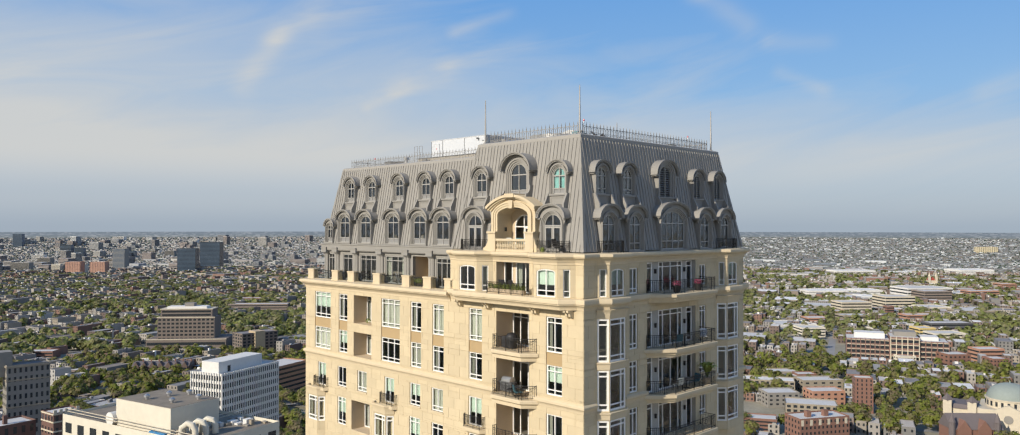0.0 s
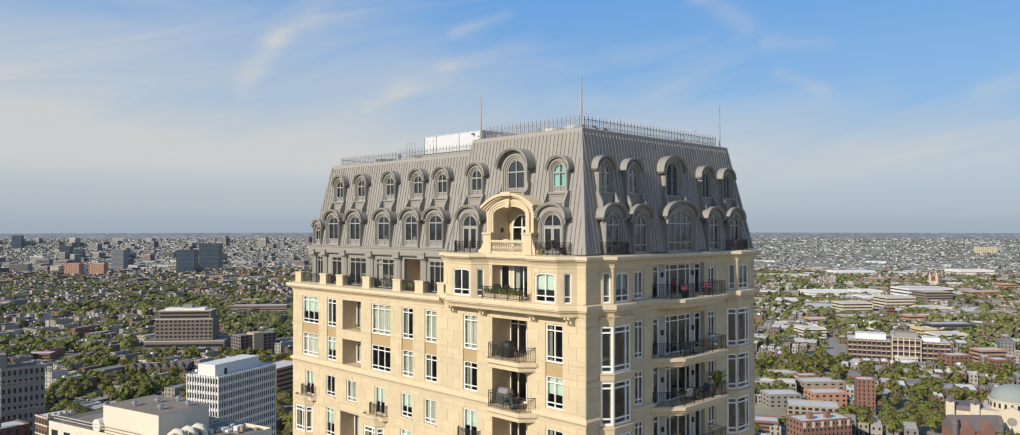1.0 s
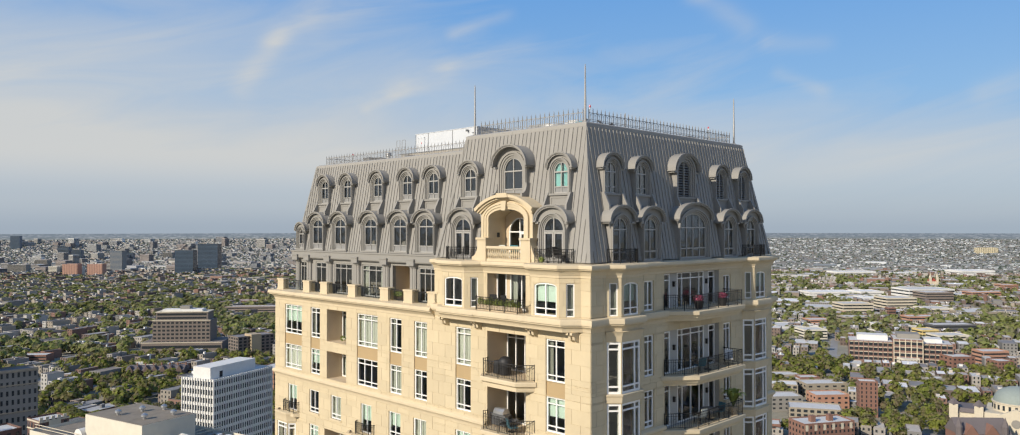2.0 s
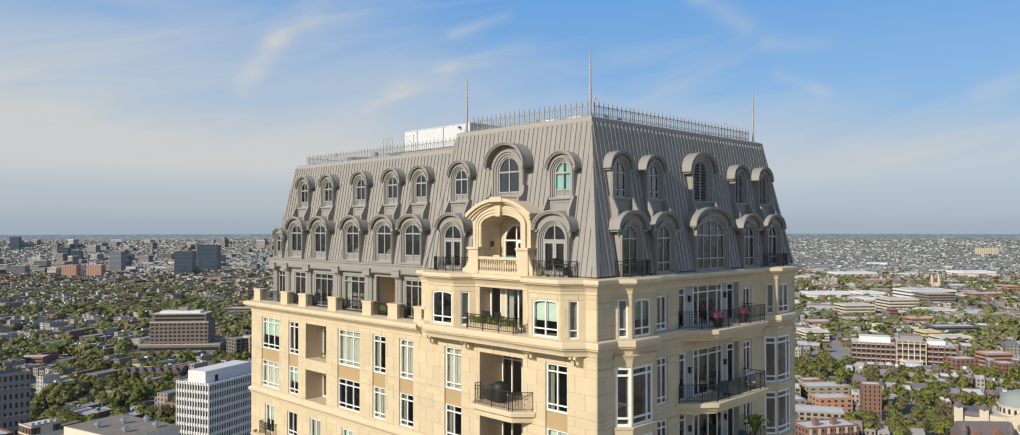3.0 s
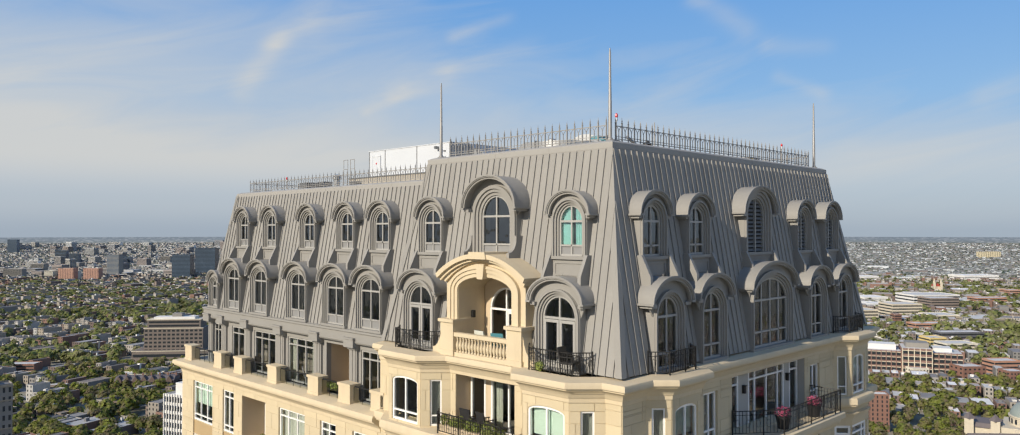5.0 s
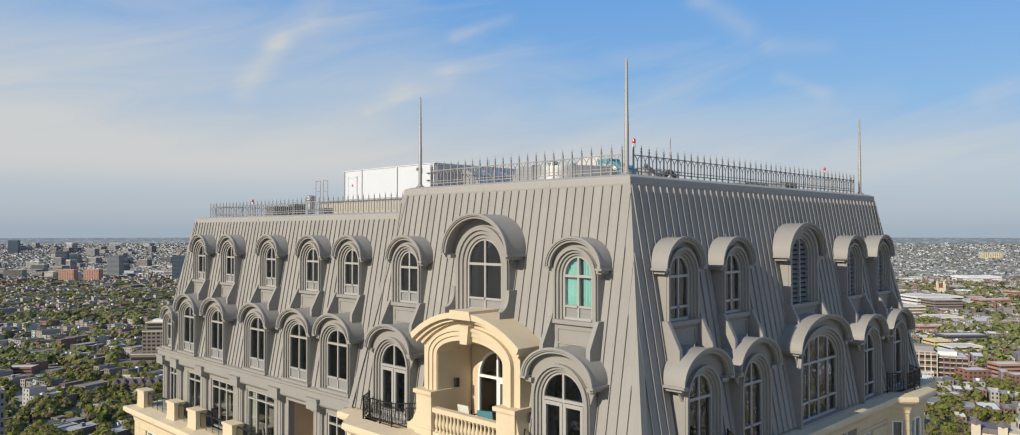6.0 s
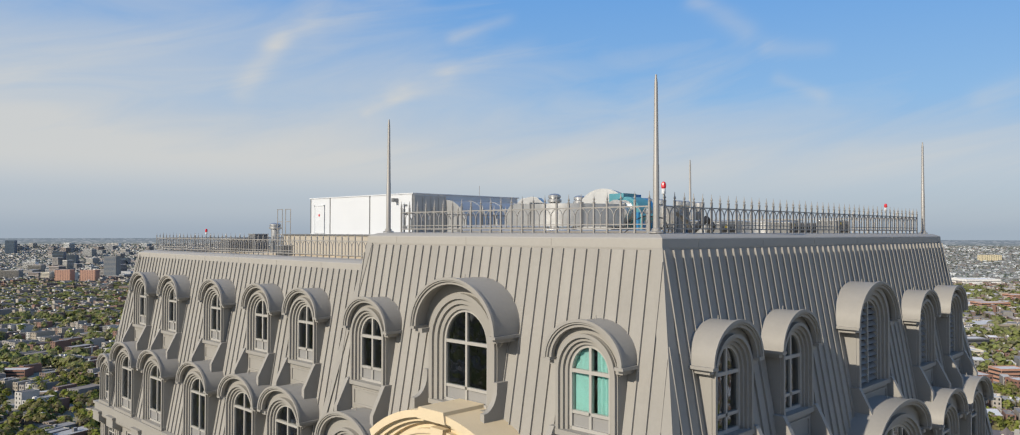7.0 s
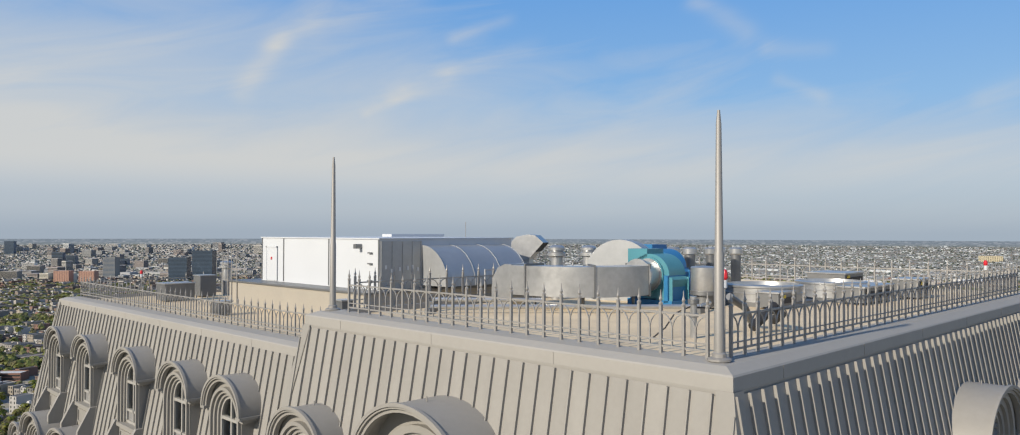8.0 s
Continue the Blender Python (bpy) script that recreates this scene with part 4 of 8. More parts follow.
# ---- cornices ----
PENT = [(WALL, 12.15), (WALL, 11.16), (-2.48, 10.28), (-2.48, 8.08), (WALL, 7.2), (WALL, 3.05), (-2.48, 2.17), (-2.48, -0.03), (WALL, -0.91), (WALL, WALL),
        (-0.23, WALL), (0.41, -2.24), (2.31, -2.24), (2.95, WALL), (15.71, WALL), (16.35, -2.24), (18.25, -2.24), (18.89, WALL), (END_R, WALL), (END_R, 12)]
main_profile = [(0.01, 130.70), (0.06, 130.73), (0.07, 130.86), (0.12, 130.93), (0.16, 131.05), (0.26, 131.14), (0.37, 131.19), (0.38, 131.25), (0.46, 131.27), (0.46, 131.42), (0.43, 131.48), (-0.3, 131.55)]
part("main_cornice", Shape().sweep(main_profile, PENT), STONE_TRIM, tower, "moulded cream stone cornice")
SLAB = [(WALL, 12.15), (WALL, 11.3), (-2.42, 10.45), (-2.42, 7.2), (-2.36, 7.1), (-2.36, 3.2), (-2.42, 3.1), (-2.42, -0.2), (WALL, -1.05), (WALL, WALL),
        (-0.23, WALL), (0.41, -2.24), (2.31, -2.24), (2.95, WALL), (15.71, WALL), (16.35, -2.24), (18.25, -2.24), (18.89, WALL), (END_R, WALL), (END_R, 12)]
slab_profile = [(0.0, 127.62), (0.05, 127.66), (0.07, 127.80), (0.16, 127.92), (0.27, 127.98), (0.28, 128.06), (0.36, 128.08), (0.36, 128.30), (0.32, 128.40), (-0.25, 128.46), (-0.9, 128.44)]
part("lower_cornice", Shape().sweep(slab_profile, SLAB), STONE_TRIM, tower, "moulded cream stone cornice")
part("slab_fill", Shape().prism([(WALL + 0.3, 11.3), (-2.4, 10.4), (-2.4, -0.15), (WALL + 0.3, -1.0)], "z", 127.64, 128.42), STONE_TRIM, tower)
for x in (1.36, 17.3):
    part("slab_fill", Shape().prism([(x - 1.59, WALL + 0.3), (x - 0.95, -2.24), (x + 0.95, -2.24), (x + 1.59, WALL + 0.3)], "z", 127.2, 128.43), STONE_TRIM, tower)
# the wing's parapet cornice and the band lower down
part("wing_cornice", Shape().sweep([(0, 127.30), (0.05, 127.34), (0.06, 127.5), (0.14, 127.62), (0.28, 127.74), (0.40, 127.80), (0.41, 127.88), (0.50, 127.90), (0.50, 128.06), (0.46, 128.14), (-0.1, 128.26), (-0.6, 128.26)],
     [(10, END_L), (WALL, END_L), (WALL, 12.1)]), STONE_TRIM, tower, "moulded cream stone cornice")
band_profile = [(0.0, 120.62), (0.04, 120.66), (0.05, 120.80), (0.13, 120.92), (0.20, 120.98), (0.20, 121.12), (0.16, 121.18), (0.0, 121.26)]
part("band_course", Shape().sweep(band_profile, [(10, END_L), (WALL, END_L), (WALL, 6.95)]), STONE_TRIM, tower)
part("band_course", Shape().sweep(band_profile, [(WALL, 3.4), (WALL, WALL), (-0.3, WALL)]), STONE_TRIM, tower)
part("band_course", Shape().sweep(band_profile, [(3.0, WALL), (5.7, WALL)]), STONE_TRIM, tower)
part("band_course", Shape().sweep(band_profile, [(12.5, WALL), (15.7, WALL)]), STONE_TRIM, tower)
part("band_course", Shape().sweep(band_profile, [(18.9, WALL), (END_R, WALL), (END_R, 10)]), STONE_TRIM, tower)
# corbels under the left slab
corbel = Shape().prism([(0.02, 127.64), (-0.62, 127.64), (-0.62, 127.5), (-0.42, 127.42), (-0.36, 127.2), (-0.14, 127.1), (0.02, 127.0)], "u", -0.09, 0.09).mesh("corbel", STONE_TRIM)
for y in (10.95, 10.65, 7.75, 7.45, 2.85, 2.55, -0.35, -0.65):
    part("corbel", corbel, None, tower, m=FACE_L @ shift(-y))
# tapered supports under the right-hand bays
for x in (1.36, 17.30):
    p = [(x - 1.59, WALL), (x - 0.95, -2.24), (x + 0.95, -2.24), (x + 1.59, WALL)]
    part("bay_support", Shape().sweep([(0.0, 127.0), (0.03, 127.05), (0.05, 127.30), (0.16, 127.55), (0.22, 127.62), (0, 127.66)], p), STONE_TRIM, tower)

# plain lower shaft, far walls and the floors and core behind the windows
shaft = Shape().box(WALL, END_R, WALL, END_L, 0, LOWEST)
part("lower_shaft", shaft, STONE, tower)
far = Shape().box(END_R - 0.3, END_R, WALL, END_L, LOWEST, 128.3).box(WALL, END_R, END_L - 0.3, END_L, LOWEST, 128.2).box(END_R - 0.3, END_R, WALL, 32.2, 128.3, 131.5)
part("far_wall", far, STONE, tower)
# added core and slabs; room dimness is put into their dark colour
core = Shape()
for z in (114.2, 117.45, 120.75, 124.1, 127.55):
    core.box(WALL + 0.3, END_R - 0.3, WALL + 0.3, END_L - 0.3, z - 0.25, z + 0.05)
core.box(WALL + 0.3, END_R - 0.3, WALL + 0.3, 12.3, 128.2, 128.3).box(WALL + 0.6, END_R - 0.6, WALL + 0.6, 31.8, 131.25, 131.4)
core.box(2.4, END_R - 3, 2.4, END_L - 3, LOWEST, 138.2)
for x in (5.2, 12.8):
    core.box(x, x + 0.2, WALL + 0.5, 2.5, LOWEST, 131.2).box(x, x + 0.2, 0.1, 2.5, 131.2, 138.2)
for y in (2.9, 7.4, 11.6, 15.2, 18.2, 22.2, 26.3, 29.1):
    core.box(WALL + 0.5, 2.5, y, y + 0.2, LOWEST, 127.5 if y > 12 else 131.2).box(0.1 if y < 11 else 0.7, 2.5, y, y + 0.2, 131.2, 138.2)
part("interior_core", core, ROOM, tower, "added dark-coloured floors and inner walls behind the windows")


# ---- iron railings and balconies ----
bar_meshes = {}
SCROLL_RING = Shape().tube([Vector((0.09 * math.cos(k * math.pi / 4), 0, 0.16 * math.sin(k * math.pi / 4))) for k in range(9)], 0.011, 3, cap=False).mesh("scroll_ring", IRON, 0)


def railing(path, z, h=1.0, gap=0.14, scrolls=True):
    """A wrought-iron railing along a plan path: its rails, each upright bar as a piece, and the scroll rings between them."""
    bars, rings = [], []
    for (x0, y0), (x1, y1) in zip(path, path[1:]):
        a, b = Vector((x0, y0, 0)), Vector((x1, y1, 0))
        n = max(1, int((b - a).length / gap))
        for i in range(n + 1):
            p = a + (b - a) * i / n
            if i < n or (x1, y1) == tuple(path[-1]):
                bars.append((p, i in (0, n) or i % 9 == 0))
            if scrolls and i < n and i % 3 == 1:
                q = a + (b - a) * (i + 0.5) / n
                t = (b - a).normalized()
                rings.append((q, math.degrees(math.atan2(t.y, t.x))))
    run = [Shape().tube([Vector((x, y, zz)) for x, y in path], r, 4) for zz, r in ((z + h, 0.026), (z + 0.12, 0.018), (z + h - 0.16, 0.014))]
    rail = part("railing", run[0], IRON, tower, "black wrought-iron railing")
    part("bottom_rail", run[1], IRON, rail)
    part("middle_rail", run[2], IRON, rail)
    for p, thick in bars:
        key = (thick, h)
        if key not in bar_meshes:
            w = 0.020 if thick else 0.009
            bar_meshes[key] = Shape().box(-w, w, -w, w, 0.0 if thick else 0.12, h + (0.05 if thick else 0.0)).mesh("bar", IRON, 0)
        part("bar", bar_meshes[key], None, rail, m=shift(p.x, p.y, z))
    for q, turn in rings:
        part("scroll_ring", SCROLL_RING, None, rail, m=pose(q.x, q.y, z + h / 2, 0, 0, turn))
    return rail


for z in (124.30, 120.95, 117.50, 113.9):
    p = [(6.95, WALL + 0.2), (6.95, WALL - 0.35), (6.45, WALL - 0.85), (3.5, WALL - 0.85), (2.55, WALL + 0.2)]
    q = [(y, x) for x, y in p]
    sl = Shape().sweep([(-0.1, z - 0.62), (-0.06, z - 0.55), (-0.05, z - 0.38), (0.05, z - 0.28), (0.12, z - 0.25), (0.12, z - 0.06), (0.08, z), (-0.3, z + 0.01)], [(WALL, 6.95), (WALL - 0.4, 6.95), (WALL - 0.85, 6.45), (WALL - 0.85, 3.5), (WALL, 2.6)])
    sl.prism([(WALL + 0.2, 6.9), (WALL - 0.4, 6.9), (WALL - 0.82, 6.42), (WALL - 0.82, 3.52), (WALL + 0.2, 2.65)], "z", z - 0.6, z - 0.005)
    b = part("balcony", sl, STONE_TRIM, tower, "cream stone balcony")
    railing([(WALL, 6.85), (WALL - 0.38, 6.85), (WALL - 0.78, 6.42), (WALL - 0.78, 3.5), (WALL - 0.02, 2.72)], z, 1.0)
for z in (128.36, 124.28, 120.90, 117.45):
    path = [(5.35, WALL), (7.3, -3.15), (13.1, -3.15), (13.1, WALL)]
    sl = Shape().sweep([(-0.25, z - 0.66), (-0.2, z - 0.5), (-0.12, z - 0.42), (-0.1, z - 0.3), (0.06, z - 0.26), (0.06, z - 0.05), (0.02, z), (-0.4, z + 0.01)], path)
    sl.prism([(5.5, WALL + 0.2), (7.35, -3.05), (13.0, -3.05), (13.0, WALL + 0.2)], "z", z - 0.45, z - 0.004)
    b = part("balcony", sl, STONE_TRIM, tower, "cream stone balcony")
    railing([(5.6, WALL - 0.1), (7.35, -3.05), (12.98, -3.05), (12.98, WALL)], z, 1.0)
# small bowed balconies on the wing
for y, z in ((31.2, 117.85), (20.28, 117.85), (9.23, 117.85)):
    sl = Shape().prism([(WALL, y + 1.25), (WALL - 0.45, y + 0.95), (WALL - 0.45, y - 0.95), (WALL, y - 1.25)], "z", z - 0.28, z)
    b = part("balcony", sl, STONE_TRIM, tower, "small cream stone balcony")
    railing([(WALL, y + 1.15), (WALL - 0.38, y + 0.88), (WALL - 0.38, y - 0.88), (WALL, y - 1.15)], z, 0.95, 0.11)
# planter rail of the penthouse and the rails at the dormer doors
railing([(-2.2, 7.25), (-2.52, 6.95), (-2.52, 3.3), (-2.2, 3.0)], 128.42, 0.85)
railing([(WALL + 0.05, 10.75), (-2.2, 10.2), (-2.2, 8.5), (WALL + 0.05, 7.95)], 131.53, 0.82, 0.11)
railing([(WALL + 0.05, 2.75), (-2.2, 2.15), (-2.2, 0.3), (WALL + 0.05, -0.3)], 131.53, 0.82, 0.11)
railing([(0.0, WALL + 0.05), (0.5, -2.12), (2.2, -2.12), (2.75, WALL + 0.05)], 131.53, 0.82, 0.11)
railing([(15.9, WALL + 0.05), (16.45, -2.12), (18.15, -2.12), (18.7, WALL + 0.05)], 131.53, 0.82, 0.11)

# ---- the wing's roof terrace: posts, glass rails, grey storey behind ----
post = Shape().box(-0.50, 0.50, -0.02, 0.50, 128.2, 129.06).box(-0.56, 0.56, -0.06, 0.55, 129.06, 129.19).box(-0.54, 0.54, -0.04, 0.53, 128.2, 128.36).mesh("parapet_post", STONE_TRIM)
POSTS = (33.3, 29.0, 26.3, 22.26, 18.0, 15.12, 12.4)
for y in POSTS:
    part("parapet_post", post, None, tower, m=FACE_L @ shift(-y))
for a, b in zip(POSTS, POSTS[1:]):
    p = part("terrace_rail", Shape().poly([(-a + 0.5, 0.235, 128.3), (-b - 0.5, 0.235, 128.3), (-b - 0.5, 0.235, 129.06), (-a + 0.5, 0.235, 129.06)]), RAIL_GLASS, tower, "dark glass terrace rail with iron bars", m=FACE_L)
    s = Shape().box(-a + 0.48, -b - 0.48, 0.21, 0.27, 129.04, 129.10)
    u = -a + 0.5
    while u < -b - 0.48:
        s.box(u, u + 0.018, 0.20, 0.218, 128.3, 129.04)
        u += 0.7
    part("rail_frame", s, IRON, p)
part("terrace_floor", Shape().box(-END_L + 0.3, -12, WALL + 0.3, 1.5, 128.0, 128.25), TAN_WALL, tower, m=LEFT_SIDE)
T_IN = WING_IN + roof_depth(131.3) + 0.25
T_WIN = [(13.95, 2.0), (20.72, 2.7), (24.75, 2.5), (28.1, 1.6), (30.9, 1.0)]
holes = [(-c - w / 2, -c + w / 2, 128.25, 130.75) for c, w in T_WIN] + [(-18.1, -16.0, 128.25, 130.8)]
FACE_T = LEFT_SIDE @ shift(0, T_IN)
wall_panel(FACE_T, -32.0, -12.0, 128.2, 131.5, holes, 0.3, False, "terrace_wall", TRIM)
wall_panel(LEFT_SIDE @ Matrix.Translation((-32.0, T_IN, 0)) @ pose(0, 0, 0, 0, 0, -90), -8, 0, 128.2, 131.5, (), 0.3, False, "terrace_wall", TRIM)
for c, w in T_WIN:
    rect_window(FACE_T @ shift(-c, 0.1, 128.3), w, 2.45, 3 if w > 1.9 else 2, top=0.42, low=0.0, frame=FRAME_GREY, name="terrace_door", curtain="part" if w > 2.6 else "")
nook = part("loggia", Shape().box(-18.1, -16.0, 2.05, 2.15, 128.2, 131).box(-18.2, -18.09, 0.29, 2.15, 128.2, 131).box(-16.01, -15.9, 0.29, 2.15, 128.2, 131).box(-18.2, -15.9, 0.31, 2.15, 130.82, 130.95).box(-18.2, -15.9, 0.29, 2.15, 128.1, 128.24), RECESS, tower, "tan stucco recess with a dark side door", m=FACE_T)
part("balcony_door", Shape().box(-17.02, -16.12, 1.99, 2.06, 128.26, 130.5).box(-16.92, -16.22, 1.97, 2.0, 128.4, 130.4), DARK_DOOR, nook)
pil = Shape().box(-0.30, 0.30, -0.12, 0.02, 128.25, 130.85).box(-0.20, -0.06, -0.15, -0.12, 128.4, 130.7).box(0.06, 0.20, -0.15, -0.12, 128.4, 130.7)
pil.box(-0.42, 0.42, -0.44, 0.05, 130.85, 131.25).box(-0.36, 0.36, -0.24, 0.05, 130.72, 130.85).box(-0.46, 0.46, -0.48, 0.05, 131.25, 131.34)
pil = pil.mesh("pilaster", TRIM)
for y in (12.55, 15.45, 18.75, 22.6, 26.6, 29.8, 31.7):
    part("pilaster", pil, None, tower, "grey fluted pilaster", m=FACE_T @ shift(-y))
part("terrace_cornice", Shape().sweep([(0.0, 131.0), (0.26, 131.04), (0.31, 131.12), (0.31, 131.56), (0.37, 131.60), (0.37, 131.70), (0.05, 131.76)], [(8, 32.0), (T_IN, 32.0), (T_IN, 12.0)]), TRIM, tower)

# ---- stone portico on the pavilion ----
PC = -5.15
pd = -1.62
portico = part("portico", Shape().band(arc(0, 1.56, 134.2, 0.57, 20, 131.5), [(-2.28, 131.5)] + segment(0, 2.28, 134.75, 0.72, 20) + [(2.28, 131.5)], pd, pd + 1.5), STONE_TRIM, tower, "cream stone arched balcony portico", m=LEFT_SIDE @ shift(PC))
s = Shape()
for i, (r0, r1) in enumerate(((1.575, 1.74), (1.74, 1.90), (1.90, 2.02))):
    s.band(arc(0, r0, 134.2, r0 - 0.99, 20, 132.9), arc(0, r1, 134.2, r1 - 0.99, 20, 132.9), pd - 0.05 * (i + 1), pd + 0.2)
part("arch_moulding", s, STONE_TRIM, portico)
s = Shape()
top_o = segment(0, 2.58, 134.84, 0.88, 24)
top_i = [(p * 0.965, q - 0.16 - 0.02) for p, q in top_o]
s.band(top_i, top_o, pd - 0.38, pd + 1.6)
s.band([(p * 0.97, q - 0.11) for p, q in top_i], top_i, pd - 0.24, pd + 0.6)
s.band([(p * 0.9, q - 0.16) for p, q in top_i], [(p * 0.975, q - 0.08) for p, q in top_i], pd - 0.12, pd + 0.6)
part("arched_cornice", s, STONE_TRIM, portico)
part("crown_block", Shape().prism([(-0.52, 135.50), (-0.46, 135.78), (0.46, 135.78), (0.52, 135.50)][::-1], "d", pd - 0.44, pd + 0.9), STONE_TRIM, portico)
part("keystone", Shape().prism([(-0.16, 134.7), (0.16, 134.7), (0.24, 135.3), (-0.24, 135.3)], "d", pd - 0.26, pd + 0.1), STONE_TRIM, portico)
for sg in (-1, 1):
    a, b = sorted((sg * 1.55, sg * 2.34))
    part("pier", Shape().box(a, b, pd - 0.30, pd + 0.6, 131.5, 132.86).box(a - 0.08, b + 0.08, pd - 0.38, pd + 0.6, 132.86, 132.99).box(a - 0.04, b + 0.04, pd - 0.34, pd + 0.6, 131.5, 131.72), STONE_TRIM, portico)
    prof = [(sg * 2.3, 131.5), (sg * 2.95, 131.5), (sg * 2.93, 131.75)] + [(sg * (2.93 - 0.6 * math.sin(k * math.pi / 12)), 131.75 + 1.2 * (1 - math.cos(k * math.pi / 12))) for k in range(1, 7)] + [(sg * 2.3, 132.95)]
    if sg < 0:
        prof = prof[::-1]
    part("scroll", Shape().prism(prof, "d", pd - 0.22, pd + 0.35), STONE_TRIM, portico)
bal = Shape().box(-1.56, 1.56, pd - 0.26, pd - 0.02, 132.30, 132.46).box(-1.56, 1.56, pd - 0.26, pd - 0.02, 131.5, 131.66)
part("balustrade_rail", bal, STONE_TRIM, portico)
baluster = Shape().lathe([(0.06, 131.66), (0.06, 131.70), (0.035, 131.74), (0.07, 131.88), (0.075, 131.96), (0.035, 132.14), (0.035, 132.20), (0.06, 132.26), (0.06, 132.30)], (0, pd - 0.14), 8).mesh("baluster", STONE_TRIM)
for i in range(17):
    part("baluster", baluster, None, portico, m=shift(-1.44 + 0.18 * i))
s = Shape()
dd = -0.1
s.poly([(-1.6, pd, 131.55), (-1.6, dd, 131.55), (-1.6, dd, 134.9), (-1.6, pd, 134.9)]).poly([(1.6, pd, 131.55), (1.6, pd, 134.9), (1.6, dd, 134.9), (1.6, dd, 131.55)])
s.poly([(-1.7, pd, 131.56), (1.7, pd, 131.56), (1.7, dd, 131.56), (-1.7, dd, 131.56)])
for a, b, c, d in cut_cells(-1.7, 1.7, 131.5, 134.9, [(-1.2, 0.75, 131.6, 134.3)]):
    s.poly([(a, dd, c), (b, dd, c), (b, dd, d), (a, dd, d)])
top_v = arc(0, 1.58, 134.2, 0.59, 16)
for (p, q), (r, t) in zip(top_v, top_v[1:]):
    s.poly([(p, pd + 0.1, q), (r, pd + 0.1, t), (r, dd, t), (p, dd, q)])
part("loggia", s, RECESS, portico)
win_base = part("door_frame", Shape().box(-0.01, 0.01, 0.3, 0.32, 0, 0.01), FRAME_WHITE, portico, m=shift(-0.25, dd + 0.03, 0))
arched_window(win_base, 0.95, 131.6, 133.35, 0.92, 0.0, FRAME_WHITE, 2, 0.0)
pts = [(-0.96, 134.32), (-0.96, 133.35)] + arc(0, 0.94, 133.35, 0.91, 14) + [(0.96, 133.35), (0.96, 134.32)]
part("arch_spandrel", Shape().prism(pts[::-1], "d", 0.0, 0.12), RECESS, portico, m=shift(-0.25, dd - 0.03, 0))
part("door_leaf", Shape().box(0.08, 0.16, -0.08, 0, 131.6, 133.35).box(0.78, 0.9, -0.08, 0, 131.6, 133.35).box(0.08, 0.9, -0.08, 0, 133.2, 133.35).box(0.08, 0.9, -0.08, 0, 131.6, 131.8), FRAME_WHITE, portico, m=shift(-0.25, dd + 0.03, 0))
part("wall_lamp", Shape().box(-1.60, -1.44, -0.9, -0.76, 133.0, 133.3), IRON, portico)
for u in (-0.95, 0.95):
    part("scupper", Shape().box(u - 0.05, u + 0.05, pd - 0.30, pd - 0.26, 131.25, 131.33), IRON, portico)


# ---- roof: masts, crestings, plant ----
def mast(x, y, z):
    m = thing("lightning_mast", "slender grey tapered lightning mast on the roof corner", "mast", (x, y, z), "roof masts")
    part("pole", Shape().lathe([(0.10, 0), (0.10, 0.10), (0.072, 0.12), (0.066, 1.5), (0.060, 1.52), (0.038, 3.3), (0.02, 3.5)], seg=12), FENCE, m)
    part("base_plate", Shape().lathe([(0.17, 0.0), (0.17, 0.03), (0.12, 0.05)], seg=12), FENCE, m)


for x, y in ((0.42, 0.42), (0.43, 10.25), (18.32, 0.42), (18.38, 10.68)):
    mast(x, y, TOP + 0.01)

spear = Shape().box(-0.022, 0.022, -0.022, 0.022, 0, 0.72).lathe([(0.018, 0.70), (0.035, 0.73), (0.035, 0.75), (0.014, 0.77), (0.03, 0.81), (0.012, 0.86), (0.004, 0.95)], seg=6).mesh("post", FENCE)
spear_low = Shape().box(-0.016, 0.016, -0.016, 0.016, 0, 0.72).lathe([(0.016, 0.70), (0.03, 0.73), (0.012, 0.76), (0.004, 0.86)], seg=6).mesh("post", FENCE)


def cresting(a, b, z, step, name="roof_cresting", mesh=None):
    """A low ornamental iron fence: spear posts, rails, and a pair of loops with a thin bar between each two posts."""
    a, b = Vector((*a, z)), Vector((*b, z))
    t = (b - a).normalized()
    n = max(1, int(round((b - a).length / step)))
    st = (b - a).length / n
    f = thing(name, "low grey ornamental iron cresting with spear-tipped posts", "fence", a, "roof crestings")
    f.rotation_euler[2] = math.atan2(t.y, t.x)
    ln = (b - a).length
    part("top_rail", Shape().box(0, ln, -0.012, 0.012, 0.595, 0.625), FENCE, f)
    part("bottom_rail", Shape().box(0, ln, -0.012, 0.012, 0.10, 0.13), FENCE, f)
    part("middle_rail", Shape().box(0, ln, -0.010, 0.010, 0.20, 0.22), FENCE, f)
    for i in range(n + 1):
        part("post", mesh or spear, None, f, m=shift(i * st))
    loop = Shape()
    h = st / 2
    for x0, x1 in ((0.01, h), (st - 0.01, h)):
        pts = [(x0 + (x1 - x0) * math.sin(k * math.pi / 10), 0, 0.60 - 0.24 * (1 - math.cos(k * math.pi / 10))) for k in range(6)]
        loop.tube(pts, 0.012, 4)
    loop.box(h - 0.011, h + 0.011, -0.011, 0.011, 0.10, 0.37)
    loop = loop.mesh("loop", FENCE)
    for i in range(n):
        part("loop", loop, None, f, m=shift(i * st))


